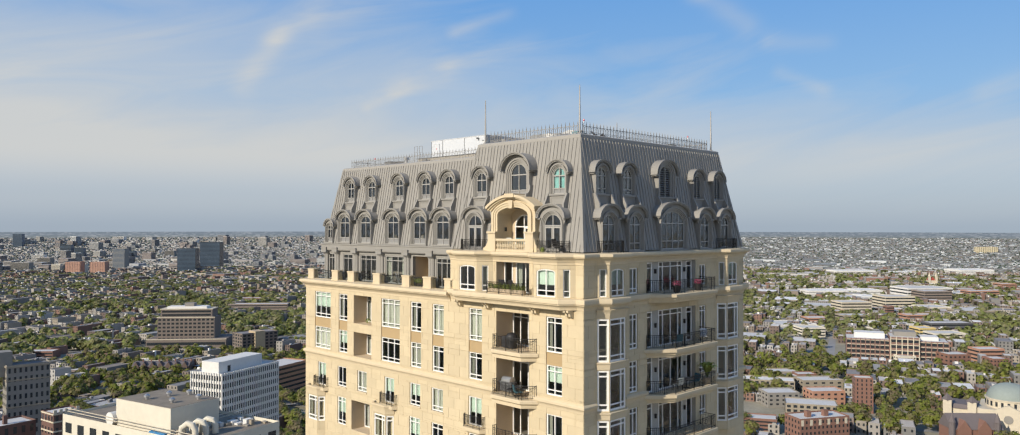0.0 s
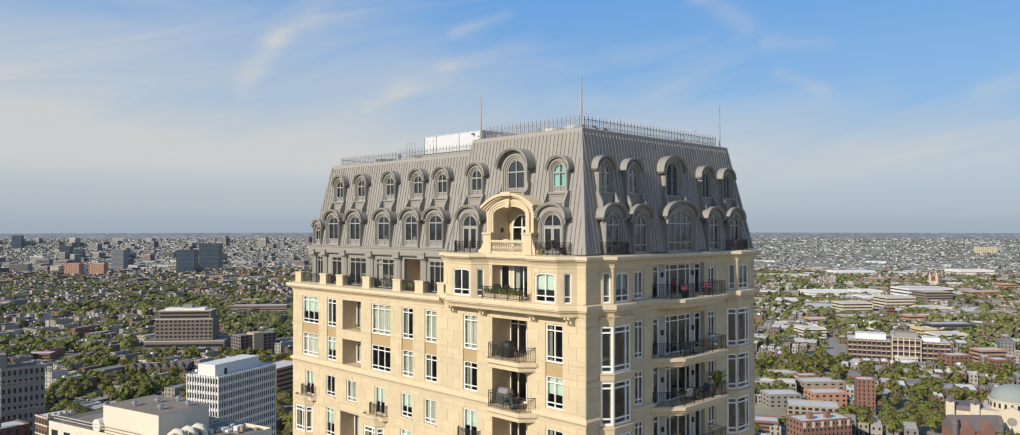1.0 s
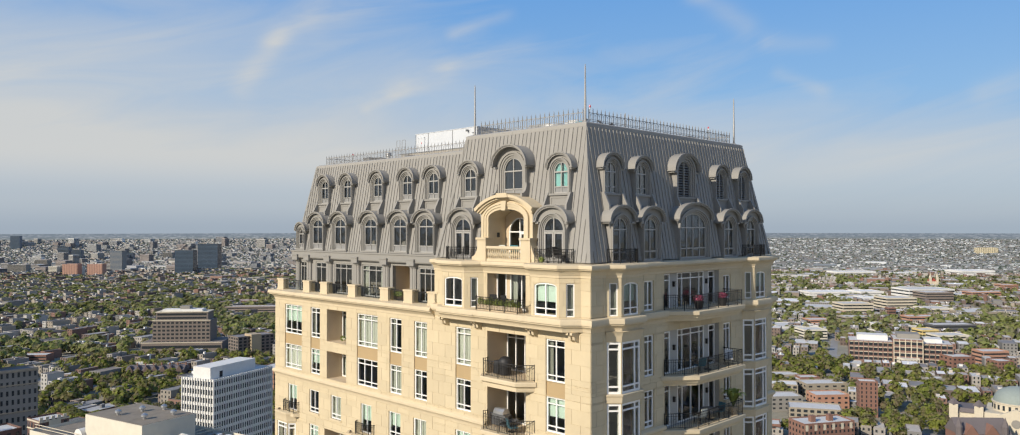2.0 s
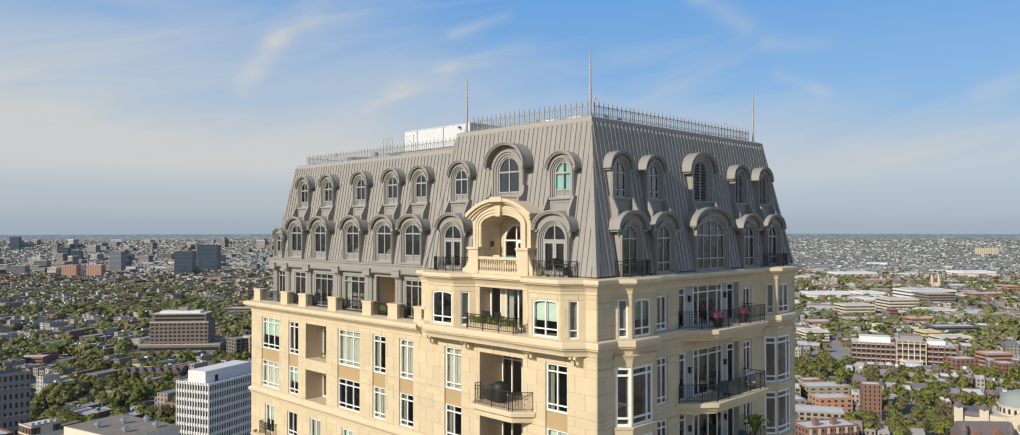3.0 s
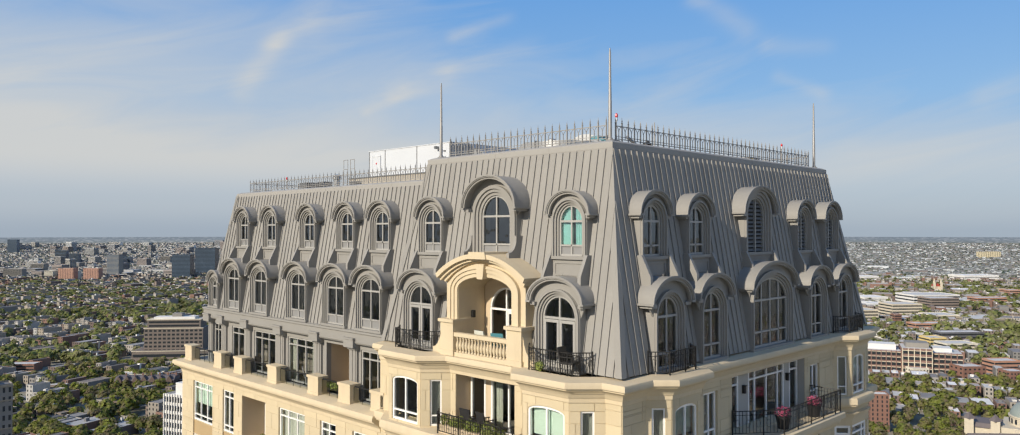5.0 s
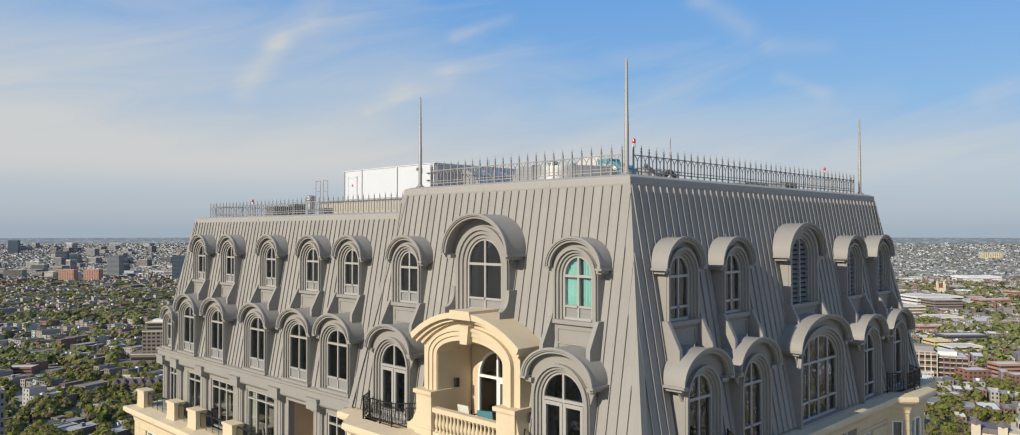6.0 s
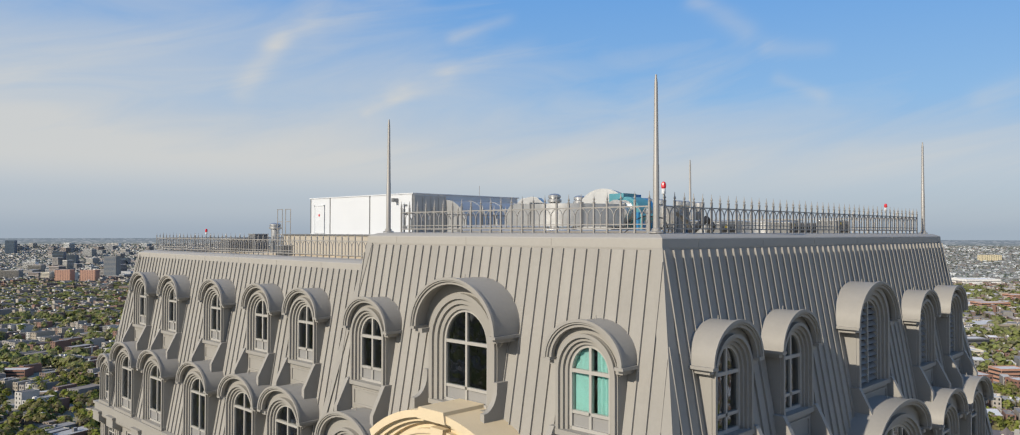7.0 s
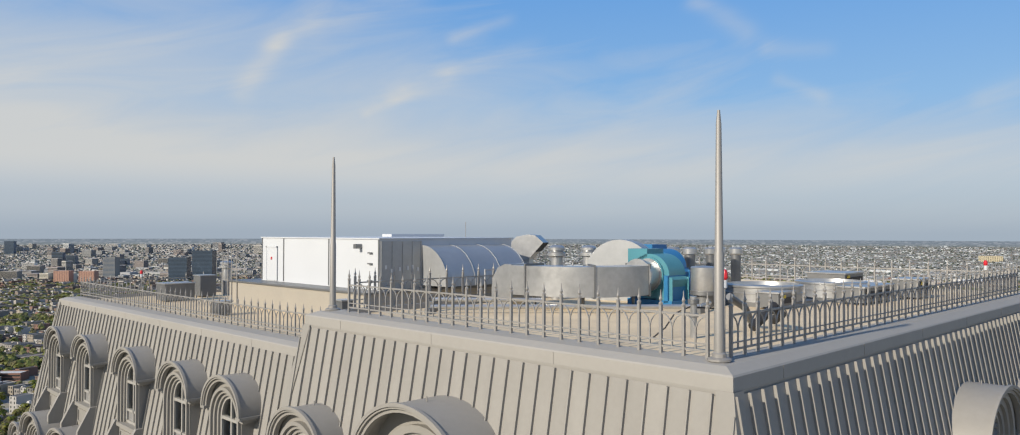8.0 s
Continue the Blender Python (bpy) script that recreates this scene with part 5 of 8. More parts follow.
cresting((0.45, 9.62), (0.45, 0.62), TOP, 0.385)
cresting((0.80, 0.45), (17.7, 0.45), TOP, 0.40)
cresting((18.3, 0.8), (18.3, 9.8), TOP, 0.56)
cresting((1.0, 10.2), (17.8, 10.2), TOP, 0.56)
cresting((1.0, 30.1), (1.0, 10.9), WING_TOP, 0.40, mesh=spear_low)
cresting((1.4, 30.3), (17.5, 30.3), WING_TOP, 0.8, mesh=spear_low)


def beacon(x, y, z, h, k=0.8):
    b = thing("obstruction_light", "red obstruction lamp on a thin post", "lamp", (x, y, z), "roof beacons")
    part("stem", Shape().tube([(0, 0, 0), (0, 0, h - 0.12)], 0.018, 6), FENCE, b)
    part("socket", Shape().lathe([(0.03, h - 0.13), (0.05, h - 0.12), (0.05, h)], seg=10), WHITE, b)
    part("lens", Shape().lathe([(0.05 * k, h), (0.075 * k, h + 0.03), (0.075 * k, h + 0.13 * k), (0.05 * k, h + 0.19 * k), (0.01, h + 0.21 * k)], seg=10), RED, b)


beacon(1.57, 0.99, 139.9, 1.16)
beacon(14.9, 0.6, 140.0, 0.92, 0.7)
beacon(3.0, 29.0, 139.0, 1.0)

# the big white air handler on its tan plinth
ahu = thing("air_handling_unit", "large white box-shaped rooftop air handler with grey ribbed side", "air handler", (5.38, 15.36, 139.0))
part("plinth", Shape().box(-0.85, 6.5, -0.5, 8.7, 0, 0.86), TAN_WALL, ahu, "tan roof plinth")
part("plinth_cap", Shape().box(-0.9, 6.55, -0.55, 8.75, 0.86, 0.92), ZINC_DARK, ahu)
part("casing", Shape().box(0, 6.0, 0, 7.75, 0.92, 2.56), WHITE, ahu)
part("lid", Shape().box(-0.03, 6.1, -0.03, 7.8, 2.56, 2.60), WHITE, ahu)
for v in (0.02, 2.95, 6.05, 7.7):
    part("joint_strip", Shape().box(-0.02, 0.0, v - 0.025, v + 0.025, 0.95, 2.55), ZINC_DARK, ahu)
part("service_door", Shape().box(-0.03, 0, 6.55, 7.3, 0.95, 2.2).box(-0.045, -0.02, 6.50, 6.55, 0.95, 2.25).box(-0.045, -0.02, 7.3, 7.35, 0.95, 2.25).box(-0.045, -0.02, 6.5, 7.35, 2.2, 2.25), WHITE, ahu)
part("warning_sign", Shape().box(-0.05, -0.03, 6.88, 6.97, 1.74, 1.84), RED, ahu)
for z in (1.2, 1.75, 2.1):
    part("door_handle", Shape().box(-0.08, -0.02, 0.35, 0.55, z, z + 0.04), ZINC_DARK, ahu)
part("wall_lamp", Shape().box(-0.25, -0.02, 0.95, 1.1, 2.25, 2.4), ZINC_DARK, ahu)
for u in (0.05, 0.48, 0.9, 1.3, 1.66):
    part("rib", Shape().box(u, u + 0.04, -0.05, 0, 0.95, 2.5), GALV, ahu)
part("side_panel", Shape().box(0.02, 1.7, -0.03, 0, 0.95, 2.5), GALV, ahu, "galvanised side panel")
for u, z in ((0.2, 1.6), (0.42, 1.48), (0.75, 1.52), (1.08, 1.55), (1.28, 1.57), (1.5, 1.5)):
    part("label_plate", Shape().box(u, u + 0.06, -0.06, -0.03, z, z + 0.13), WHITE, ahu)
prof = [(-1.35 * math.sin(k * math.pi / 36), 1.02 + 1.33 * math.cos(k * math.pi / 36)) for k in range(19)]
part("curved_hood", Shape().prism([(0.0, 1.02)] + prof, "u", 1.72, 5.5), HOOD_STEEL, ahu, "dull curved galvanised outlet hood")
for u in (1.72, 2.95, 4.2, 5.46):
    pr = [(p * 1.012, 1.02 + (q - 1.02) * 1.012) for p, q in prof]
    part("hood_seam", Shape().prism([(0.0, 1.02)] + pr, "u", u - 0.008, u + 0.02), GALV, ahu)
part("guard_rail", Shape().tube([(3.0, -1.75, 0.0), (3.0, -1.75, 1.55), (4.6, -1.75, 1.55), (4.6, -1.75, 0.0)], 0.03, 6).tube([(3.8, -1.75, 0.0), (3.8, -1.75, 1.55)], 0.03, 6), ZINC, ahu)
part("roof_curb", Shape().box(3.0, 5.6, 3.4, 4.0, 2.62, 2.72), WHITE, ahu)
part("aerial", Shape().tube([(5.5, 2.0, 2.6), (5.5, 2.0, 3.2)], 0.012, 5), FENCE, ahu)
lad = thing("roof_ladder", "thin grey steel cage ladder beside the air handler", "ladder", (4.5, 23.4, 139.0))
for v in (0, 0.45, 0.75, 1.2):
    part("upright", Shape().tube([(0, v, 0), (0, v, 2.1)], 0.02, 5), FENCE, lad)
for z in (0.9, 1.5, 2.08):
    part("rung", Shape().tube([(0, 0, z), (0, 0.45, z)], 0.016, 5).tube([(0, 0.75, z), (0, 1.2, z)], 0.016, 5), FENCE, lad)

# gooseneck cowl behind the air handler
gc = thing("gooseneck_vent", "galvanised gooseneck exhaust hood", "vent", (13.2, 16.5, 138.98))
gc.rotation_euler[2] = radians(-62)
part("stem", Shape().box(-0.35, 0.35, -0.35, 0.35, 0, 1.75), ZINC, gc)
part("hood", Shape().prism([(-0.55, 1.95), (-0.45, 2.35), (-0.15, 2.65), (0.35, 2.74), (0.62, 2.70), (0.95, 2.42), (0.62, 2.06), (0.35, 1.75), (-0.5, 1.72)], "d", -0.42, 0.42), ZINC, gc)
# near-black slab imitates the shade in the hood's open mouth
part("mesh_mouth", Shape().prism([(0.98, 2.40), (0.66, 2.05), (0.58, 2.10), (0.90, 2.44)], "d", -0.38, 0.38), DARK, gc)


def mushroom(x, y, z, h, r=0.2):
    v = thing("mushroom_vent", "galvanised round roof vent with a domed cap", "vent", (x, y, z), "round roof vents")
    part("pipe", Shape().lathe([(r, 0), (r, h - 0.25)], seg=14), ZINC, v)
    part("cap", Shape().lathe([(r * 1.1, h - 0.32), (r * 1.5, h - 0.29), (r * 1.5, h - 0.2), (r * 1.1, h - 0.17), (r * 1.35, h - 0.12), (r * 1.35, h - 0.05), (r * 0.9, h), (0.02, h + 0.02)], seg=16), ZINC, v)


mushroom(7.31, 9.5, 139.9, 1.52, 0.17)
mushroom(8.74, 9.5, 139.9, 1.5, 0.17)


def stack(x, y, h, r=0.17):
    v = thing("flue_stack", "polished steel flue stack with a wider cap", "flue", (x, y, 139.9), "flue stacks")
    part("pipe", Shape().lathe([(r, 0), (r, h - 0.22)], seg=14), ZINC_DARK, v)
    part("cap", Shape().lathe([(r * 1.02, h - 0.24), (r * 1.25, h - 0.2), (r * 1.25, h - 0.04), (r * 0.9, h)], seg=14), ZINC, v)


for x, y, h in ((10.96, 8.0, 1.45), (11.88, 8.0, 1.44), (13.17, 8.0, 1.42), (13.66, 8.0, 1.42), (14.77, 8.0, 1.4)):
    stack(x, y, h)

# curved supply duct and the teal centrifugal fan
duct = thing("supply_duct", "bulging galvanised duct on low legs", "duct", (0, 0, 139.9))
ctr = [(5.05, 8.9), (5.08, 8.3), (5.15, 7.75), (5.33, 7.28), (5.65, 6.9), (6.1, 6.66), (6.6, 6.56), (7.1, 6.55)]
fine_ctr = []
for i in range(len(ctr) - 1):
    p0, p1, p2, p3 = (Vector(ctr[min(max(i + j, 0), len(ctr) - 1)]) for j in (-1, 0, 1, 2))
    for k in range(4):
        q = k / 4
        fine_ctr.append(0.5 * (2 * p1 + (p2 - p0) * q + (2 * p0 - 5 * p1 + 4 * p2 - p3) * q * q + (3 * p1 - p0 - 3 * p2 + p3) * q ** 3))
fine_ctr.append(Vector(ctr[-1]))
s = Shape()
for i, c in enumerate(fine_ctr):
    t = (fine_ctr[min(i + 1, len(fine_ctr) - 1)] - fine_ctr[max(i - 1, 0)]).normalized()
    nrm = Vector((t.y, -t.x))
    for side_, up in ((-0.36, 0.32), (0.36, 0.32), (0.36, 1.06), (-0.36, 1.06)):
        s.v.append((c.x + nrm.x * side_, c.y + nrm.y * side_, up))
for i in range(len(fine_ctr) - 1):
    for k in range(4):
        q = (k + 1) % 4
        s.f.append((i * 4 + k, i * 4 + q, (i + 1) * 4 + q, (i + 1) * 4 + k))
s.f.append((3, 2, 1, 0))
s.f.append(tuple((len(fine_ctr) - 1) * 4 + k for k in range(4)))
part("duct_body", s, ZINC, duct)
el = Shape().prism([(-0.42, 0.0), (0.22, 0.0), (0.30, 0.40), (0.30, 1.08), (0.05, 1.08), (-0.2, 0.98), (-0.36, 0.75), (-0.42, 0.45)], "d", -0.34, 0.34)
part("elbow", el, ZINC, duct, m=pose(5.05, 9.05, 0, 0, 0, -90))
part("round_collar", Shape().tube([(7.1, 6.55, 0.80), (7.58, 6.55, 0.80)], 0.37, 20).tube([(7.52, 6.55, 0.80), (7.58, 6.55, 0.80)], 0.43, 20).tube([(7.06, 6.55, 0.80), (7.14, 6.55, 0.80)], 0.43, 20), ZINC, duct)
for i, (x, y) in list(enumerate(ctr[1:]))[::3]:
    a, b = Vector(ctr[i]), Vector(ctr[min(i + 2, len(ctr) - 1)])
    t = (b - a).normalized()
    part("flange", Shape().box(-0.02, 0.02, -0.39, 0.39, 0.29, 1.11), ZINC_DARK, duct, m=pose(x, y, 0, 0, 0, math.degrees(math.atan2(t.y, t.x))))
for x, y in ((5.1, 8.3), (5.5, 7.05), (6.9, 6.55)):
    part("leg", Shape().box(x - 0.03, x + 0.03, y - 0.03, y + 0.03, 0, 0.35), ZINC_DARK, duct)

spiral = [(0.72 * math.cos(a) * (0.85 + 0.12 * a / 6), 0.78 + 0.64 * math.sin(a) * (0.85 + 0.12 * a / 6)) for a in [k * 2 * math.pi / 44 for k in range(44)]]


def roof_fan(x, y, z, turn, paint, label):
    """A centrifugal fan: scroll, outlet, inlet ring, side plates, base frame and motor."""
    fan = thing("exhaust_fan", label, "fan", (x, y, z), "roof fans")
    fan.rotation_euler[2] = radians(turn)
    part("scroll_housing", Shape().prism(spiral[::-1], "d", -0.34, 0.34), paint, fan)
    part("outlet", Shape().box(-0.75, -0.1, -0.34, 0.34, 0.85, 1.47), paint, fan)
    part("inlet_ring", Shape().tube([(0, -0.34, 0.80), (0, -0.40, 0.80)], 0.46, 24), paint, fan)
    part("side_plate", Shape().box(0.2, 0.72, -0.355, -0.33, 0.0, 0.75).box(0.2, 0.72, 0.33, 0.355, 0.0, 0.75), paint, fan)
    part("base_frame", Shape().box(-0.7, 0.75, -0.42, 0.42, 0, 0.16).box(-0.6, -0.5, -0.42, 0.42, 0.1, 0.7).box(0.5, 0.62, -0.42, 0.42, 0.1, 0.8), BLUE, fan)
    part("motor", Shape().tube([(0.2, 0.4, 0.5), (0.2, 0.95, 0.5)], 0.22, 14), BLUE, fan)


roof_fan(7.97, 6.52, 139.9, -94, TEAL, "teal painted centrifugal roof fan at the duct's end")
roof_fan(10.0, 7.75, 139.98, -94, BLUE, "blue painted centrifugal roof fan behind the teal one")
el2 = thing("duct_elbow", "large round galvanised duct elbow", "duct", (8.55, 8.1, 139.9))
part("elbow_body", Shape().prism([(0.98 * math.cos(k * math.pi / 18), 0.72 + 0.98 * math.sin(k * math.pi / 18)) for k in range(19)][::-1] + [(0.98, 0), (-0.98, 0)], "d", -0.45, 0.45), GALV, el2, m=pose(0, 0, 0, 0, 0, -66))

# small cylinder tank, pipe post with cables, low drums and cabinets
can = thing("steel_drum_vent", "upright galvanised cylinder on a grey stand", "vent", (8.45, 5.45, 139.9))
part("drum", Shape().lathe([(0.33, 0.35), (0.34, 0.37), (0.34, 1.0), (0.31, 1.02), (0.0, 1.05)], seg=22), ZINC, can)
part("collar", Shape().lathe([(0.36, 0.30), (0.36, 0.40)], seg=22), ZINC_DARK, can)
part("stand", Shape().lathe([(0.26, 0), (0.26, 0.34)], seg=16), ZINC_DARK, can)
pp = thing("pipe_post", "upright conduit pipe with black cables on the deck", "pipe", (2.9, 2.35, 139.9))
part("pipe", Shape().tube([(0, 0, 0), (0, 0, 0.75)], 0.06, 10), ZINC, pp)
part("clamp", Shape().lathe([(0.09, 0.38), (0.09, 0.44)], seg=12).lathe([(0.10, 0.62), (0.10, 0.7)], seg=12), ZINC_DARK, pp)
part("cable", Shape().tube([(0.05, 0, 0.6), (-0.3, 0.2, 0.45), (-0.45, 0.3, 0.2), (-0.7, 0.4, 0.03)], 0.014, 6).tube([(0.05, 0, 0.55), (0.6, -0.1, 0.5), (1.1, 0.1, 0.2), (1.5, 0.4, 0.04)], 0.018, 6), BLACK_COVER, pp)
ps = thing("flex_duct", "sagging black insulated pipes on the deck", "pipe", (4.2, 1.9, 139.9))
part("hose", Shape().tube([(0, 0, 0.12), (0.5, -0.2, 0.5), (1.0, -0.1, 0.3), (1.5, 0.3, 0.12)], 0.09, 10), BLACK_COVER, ps)
part("hose", Shape().tube([(-0.3, 0.3, 0.7), (0.3, 0.3, 0.45), (0.9, 0.5, 0.14)], 0.07, 10), ZINC_DARK, ps)
for x, y, r in ((10.2, 4.7, 0.98), (12.9, 4.0, 0.95)):
    d = thing("cooling_drum", "wide low galvanised condenser drum", "condenser", (x, y, 139.9), "condenser drums")
    part("drum", Shape().lathe([(r, 0.12), (r, 0.30), (r * 1.02, 0.31), (r * 1.02, 0.34), (r, 0.35), (r, 0.46), (r * 1.04, 0.48), (r * 1.04, 0.53), (r * 0.94, 0.55), (r * 0.92, 0.45)], seg=32), ZINC, d)
    part("grille", Shape().lathe([(r * 0.92, 0.45), (0.05, 0.49)], seg=24), ZINC_DARK, d)
    part("skirt", Shape().box(-r * 1.05, r * 1.05, -r * 1.05, r * 1.05, 0, 0.12), ZINC_DARK, d)
for x, y, w, d_, h in ((11.6, 2.6, 2.2, 0.7, 0.45), (14.6, 2.2, 1.1, 0.7, 0.55), (8.8, 3.6, 1.0, 0.6, 0.4), (15.4, 4.6, 1.5, 1.2, 0.6)):
    c = thing("roof_cabinet", "low grey steel equipment cabinet on the deck", "cabinet", (x, y, 139.9), "roof cabinets")
    part("casing", Shape().box(0, w, 0, d_, 0.06, h), ZINC_DARK, c)
    part("lid", Shape().box(-0.03, w + 0.03, -0.03, d_ + 0.03, h, h + 0.04), ZINC, c)
    part("vent_grille", Shape().box(0.1, w - 0.1, -0.02, 0, 0.15, h - 0.1), DARK, c)
    part("tag", Shape().box(0.15, 0.35, -0.03, -0.02, h - 0.12, h - 0.04), surface("yellow_tag", (0.6, 0.45, 0.03), 0.5, bump=0.0) if "yellow_tag" not in bpy.data.materials else bpy.data.materials["yellow_tag"], c)
for x0, y0, x1, y1, z in ((2.2, 8.9, 6.8, 4.6, 0.16), (2.6, 9.3, 4.4, 7.4, 0.28), (6.8, 4.6, 7.8, 4.9, 0.16)):
    p = thing("roof_pipe", "horizontal grey pipe run on low blocks", "pipe", (x0, y0, 139.9), "roof pipes")
    part("pipe", Shape().tube([(0, 0, z), (x1 - x0, y1 - y0, z)], 0.05, 8), ZINC, p)
    part("block", Shape().box(-0.1, 0.1, -0.1, 0.1, 0, z - 0.04), ZINC_DARK, p)
# jumble on the wing roof
for x, y, w, d_, h in ((3.0, 26.5, 1.2, 0.9, 0.7), (5.0, 27.8, 0.7, 0.7, 0.9), (2.6, 13.2, 0.35, 0.35, 0.9), (2.2, 20.0, 0.5, 0.5, 0.45)):
    c = thing("roof_cabinet", "small grey equipment box on the wing roof", "cabinet", (x, y, 138.98), "roof cabinets")
    part("casing", Shape().box(0, w, 0, d_, 0.05, h), ZINC_DARK, c)
    part("lid", Shape().box(-0.03, w + 0.03, -0.03, d_ + 0.03, h, h + 0.04), ZINC, c)
mushroom(6.5, 28.5, 138.98, 1.5, 0.22)


# ---- balconies: plants and furniture ----
def leaf_ball(name, label, x, y, z, rx, ry, rz, n, size, mat, seed, category="plant", group=""):
    g = np.random.default_rng(seed)
    s = Shape()
    for i in range(n):
        v = Vector(g.normal(size=3)).normalized()
        p = Vector((v.x * rx, v.y * ry, v.z * rz)) * g.uniform(0.6, 1.05)
        t = v.orthogonal().normalized()
        t.rotate(Matrix.Rotation(g.uniform(0, 6.28), 3, v))
        b = v.cross(t)
        s.poly([p - t * size, p + b * size * 0.5 + v * size * 0.3, p + t * size, p - b * size * 0.5 + v * size * 0.3])
    ob = solid(name, s, mat, label, category, group, smooth=0)
    ob.location = (x, y, z)
    return ob


planter = thing("planter_box", "long dark planter box behind the penthouse rail", "planter", (-2.3, 5.1, 128.44))
part("box", Shape().box(-0.15, 0.15, -1.85, 1.85, 0, 0.34), RECESS, planter)
for i in range(8):
    leaf_ball("planter_shrub", "small yellow-green shrub in the planter", -2.3, 3.45 + i * 0.46 + 0.08 * (i % 2), 128.44 + 0.50, 0.21, 0.23, 0.22 + 0.07 * (i % 3), 260, 0.045, LEAF, 40 + i, group="planter shrubs")
for x in (8.3, 11.3):
    pot = thing("flower_pot", "dark round pot of pink flowers on the balcony", "plant pot", (x, -2.55, 128.36), "flower pots")
    part("pot", Shape().lathe([(0.22, 0), (0.32, 0.5), (0.34, 0.52), (0.28, 0.54)], seg=14), BLACK_COVER, pot)
    leaf_ball("flowers", "mound of pink flowers in a balcony pot", x, -2.55, 129.05, 0.36, 0.36, 0.24, 160, 0.06, FLOWER, int(x * 10), "flowers", "potted flowers")
palm = thing("potted_palm", "broad-leaved green potted palm on the balcony", "plant", (12.55, -2.6, 120.90))
part("pot", Shape().lathe([(0.24, 0), (0.33, 0.5), (0.28, 0.52)], seg=14), RECESS, palm)
for i in range(16):
    a = i * 2.4
    r0, up = 0.75 + 0.1 * (i % 3), 1.1 + 0.08 * (i % 5)
    c, sn = math.cos(a), math.sin(a)
    s = Shape()
    prev = None
    for k in range(6):
        q = k / 5
        ctr_ = Vector((c * r0 * q, sn * r0 * q, 0.5 + up * math.sin(q * 2.2) * 0.85))
        w = Vector((-sn, c, 0)) * (0.13 * math.sin(math.pi * min(1, q * 0.9 + 0.1)) + 0.01)
        if prev:
            s.poly([prev[0], prev[1], ctr_ + w, ctr_ - w])
        prev = (ctr_ - w, ctr_ + w)
    part("frond", s, LEAF, palm)


def chair(x, y, z, turn, mat, label="dark metal balcony chair with cushion"):
    c = thing("balcony_chair", label, "chair", (x, y, z), "balcony chairs")
    c.rotation_euler[2] = radians(turn)
    part("seat", Shape().box(-0.27, 0.27, -0.27, 0.27, 0.38, 0.46), mat, c)
    part("backrest", Shape().prism([(0.22, 0.46), (0.30, 0.46), (0.40, 0.95), (0.34, 0.95)], "u", -0.27, 0.27), mat, c)
    for u in (-0.25, 0.25):
        for v in (-0.25, 0.25):
            part("leg", Shape().box(u - 0.018, u + 0.018, v - 0.018, v + 0.018, 0, 0.38), IRON, c)
        part("armrest", Shape().box(u - 0.025, u + 0.025, -0.27, 0.30, 0.62, 0.65).box(u - 0.015, u + 0.015, -0.25, -0.22, 0.4, 0.62), IRON, c)


def table(x, y, z, r=0.45):
    t = thing("balcony_table", "small round metal balcony table", "table", (x, y, z), "balcony tables")
    part("tabletop", Shape().lathe([(r, 0.70), (r, 0.73), (0.01, 0.735)], seg=20), ZINC_DARK, t)
    part("stem", Shape().tube([(0, 0, 0), (0, 0, 0.7)], 0.035, 8), IRON, t)
    part("foot", Shape().lathe([(0.25, 0), (0.25, 0.03), (0.05, 0.05)], seg=16), IRON, t)


def grill(x, y, z, turn, covered=True):
    g = thing("barbecue_grill", "barbecue grill under a black cover" if covered else "gas barbecue grill with steel lid", "grill", (x, y, z))
    g.rotation_euler[2] = radians(turn)
    if covered:
        part("cover", Shape().lathe([(0.40, 0.05), (0.42, 0.45), (0.45, 0.78), (0.42, 0.95), (0.32, 1.08), (0.16, 1.15), (0.02, 1.17)], seg=14), BLACK_COVER, g)
        part("side_cover", Shape().prism([(-0.3, 0.05), (0.3, 0.05), (0.28, 0.72), (0.2, 0.86), (-0.2, 0.86), (-0.28, 0.72)], "u", 0.30, 0.78), BLACK_COVER, g)
    else:
        part("cabinet", Shape().box(-0.6, 0.6, -0.28, 0.28, 0.1, 0.8), ZINC_DARK, g)
        part("lid", Shape().prism([(-0.3, 0.82), (0.3, 0.82), (0.28, 1.0), (0.15, 1.15), (-0.15, 1.15), (-0.28, 1.0)], "u", -0.45, 0.45), ZINC, g)
        part("side_shelf", Shape().box(0.6, 0.95, -0.25, 0.25, 0.76, 0.8), ZINC_DARK, g)


grill(-1.25, 5.6, 124.31, 90)
grill(-1.1, 6.1, 120.96, 90, False)
chair(-1.9, 4.3, 120.96, 60, CUSHION)
chair(-1.7, 5.2, 120.96, 200, BLACK_COVER)
table(-1.6, 4.7, 120.96)
chair(-1.4, 5.2, 128.45, 80, BLACK_COVER, "dark woven balcony chair")
chair(-1.4, 6.2, 128.45, 95, BLACK_COVER, "dark woven balcony chair")
chair(8.5, -2.45, 124.29, 160, CUSHION, "balcony chair with teal blue cushions")
chair(12.2, -2.5, 124.29, -60, WHITE, "white balcony chair by the railing")
table(9.6, -2.4, 124.29)
chair(8.8, -2.3, 120.91, 170, CURTAIN, "wicker balcony chair with pale cushion")
table(10.0, -2.3, 120.91, 0.6)
chair(11.0, -2.4, 120.91, -100, CUSHION)
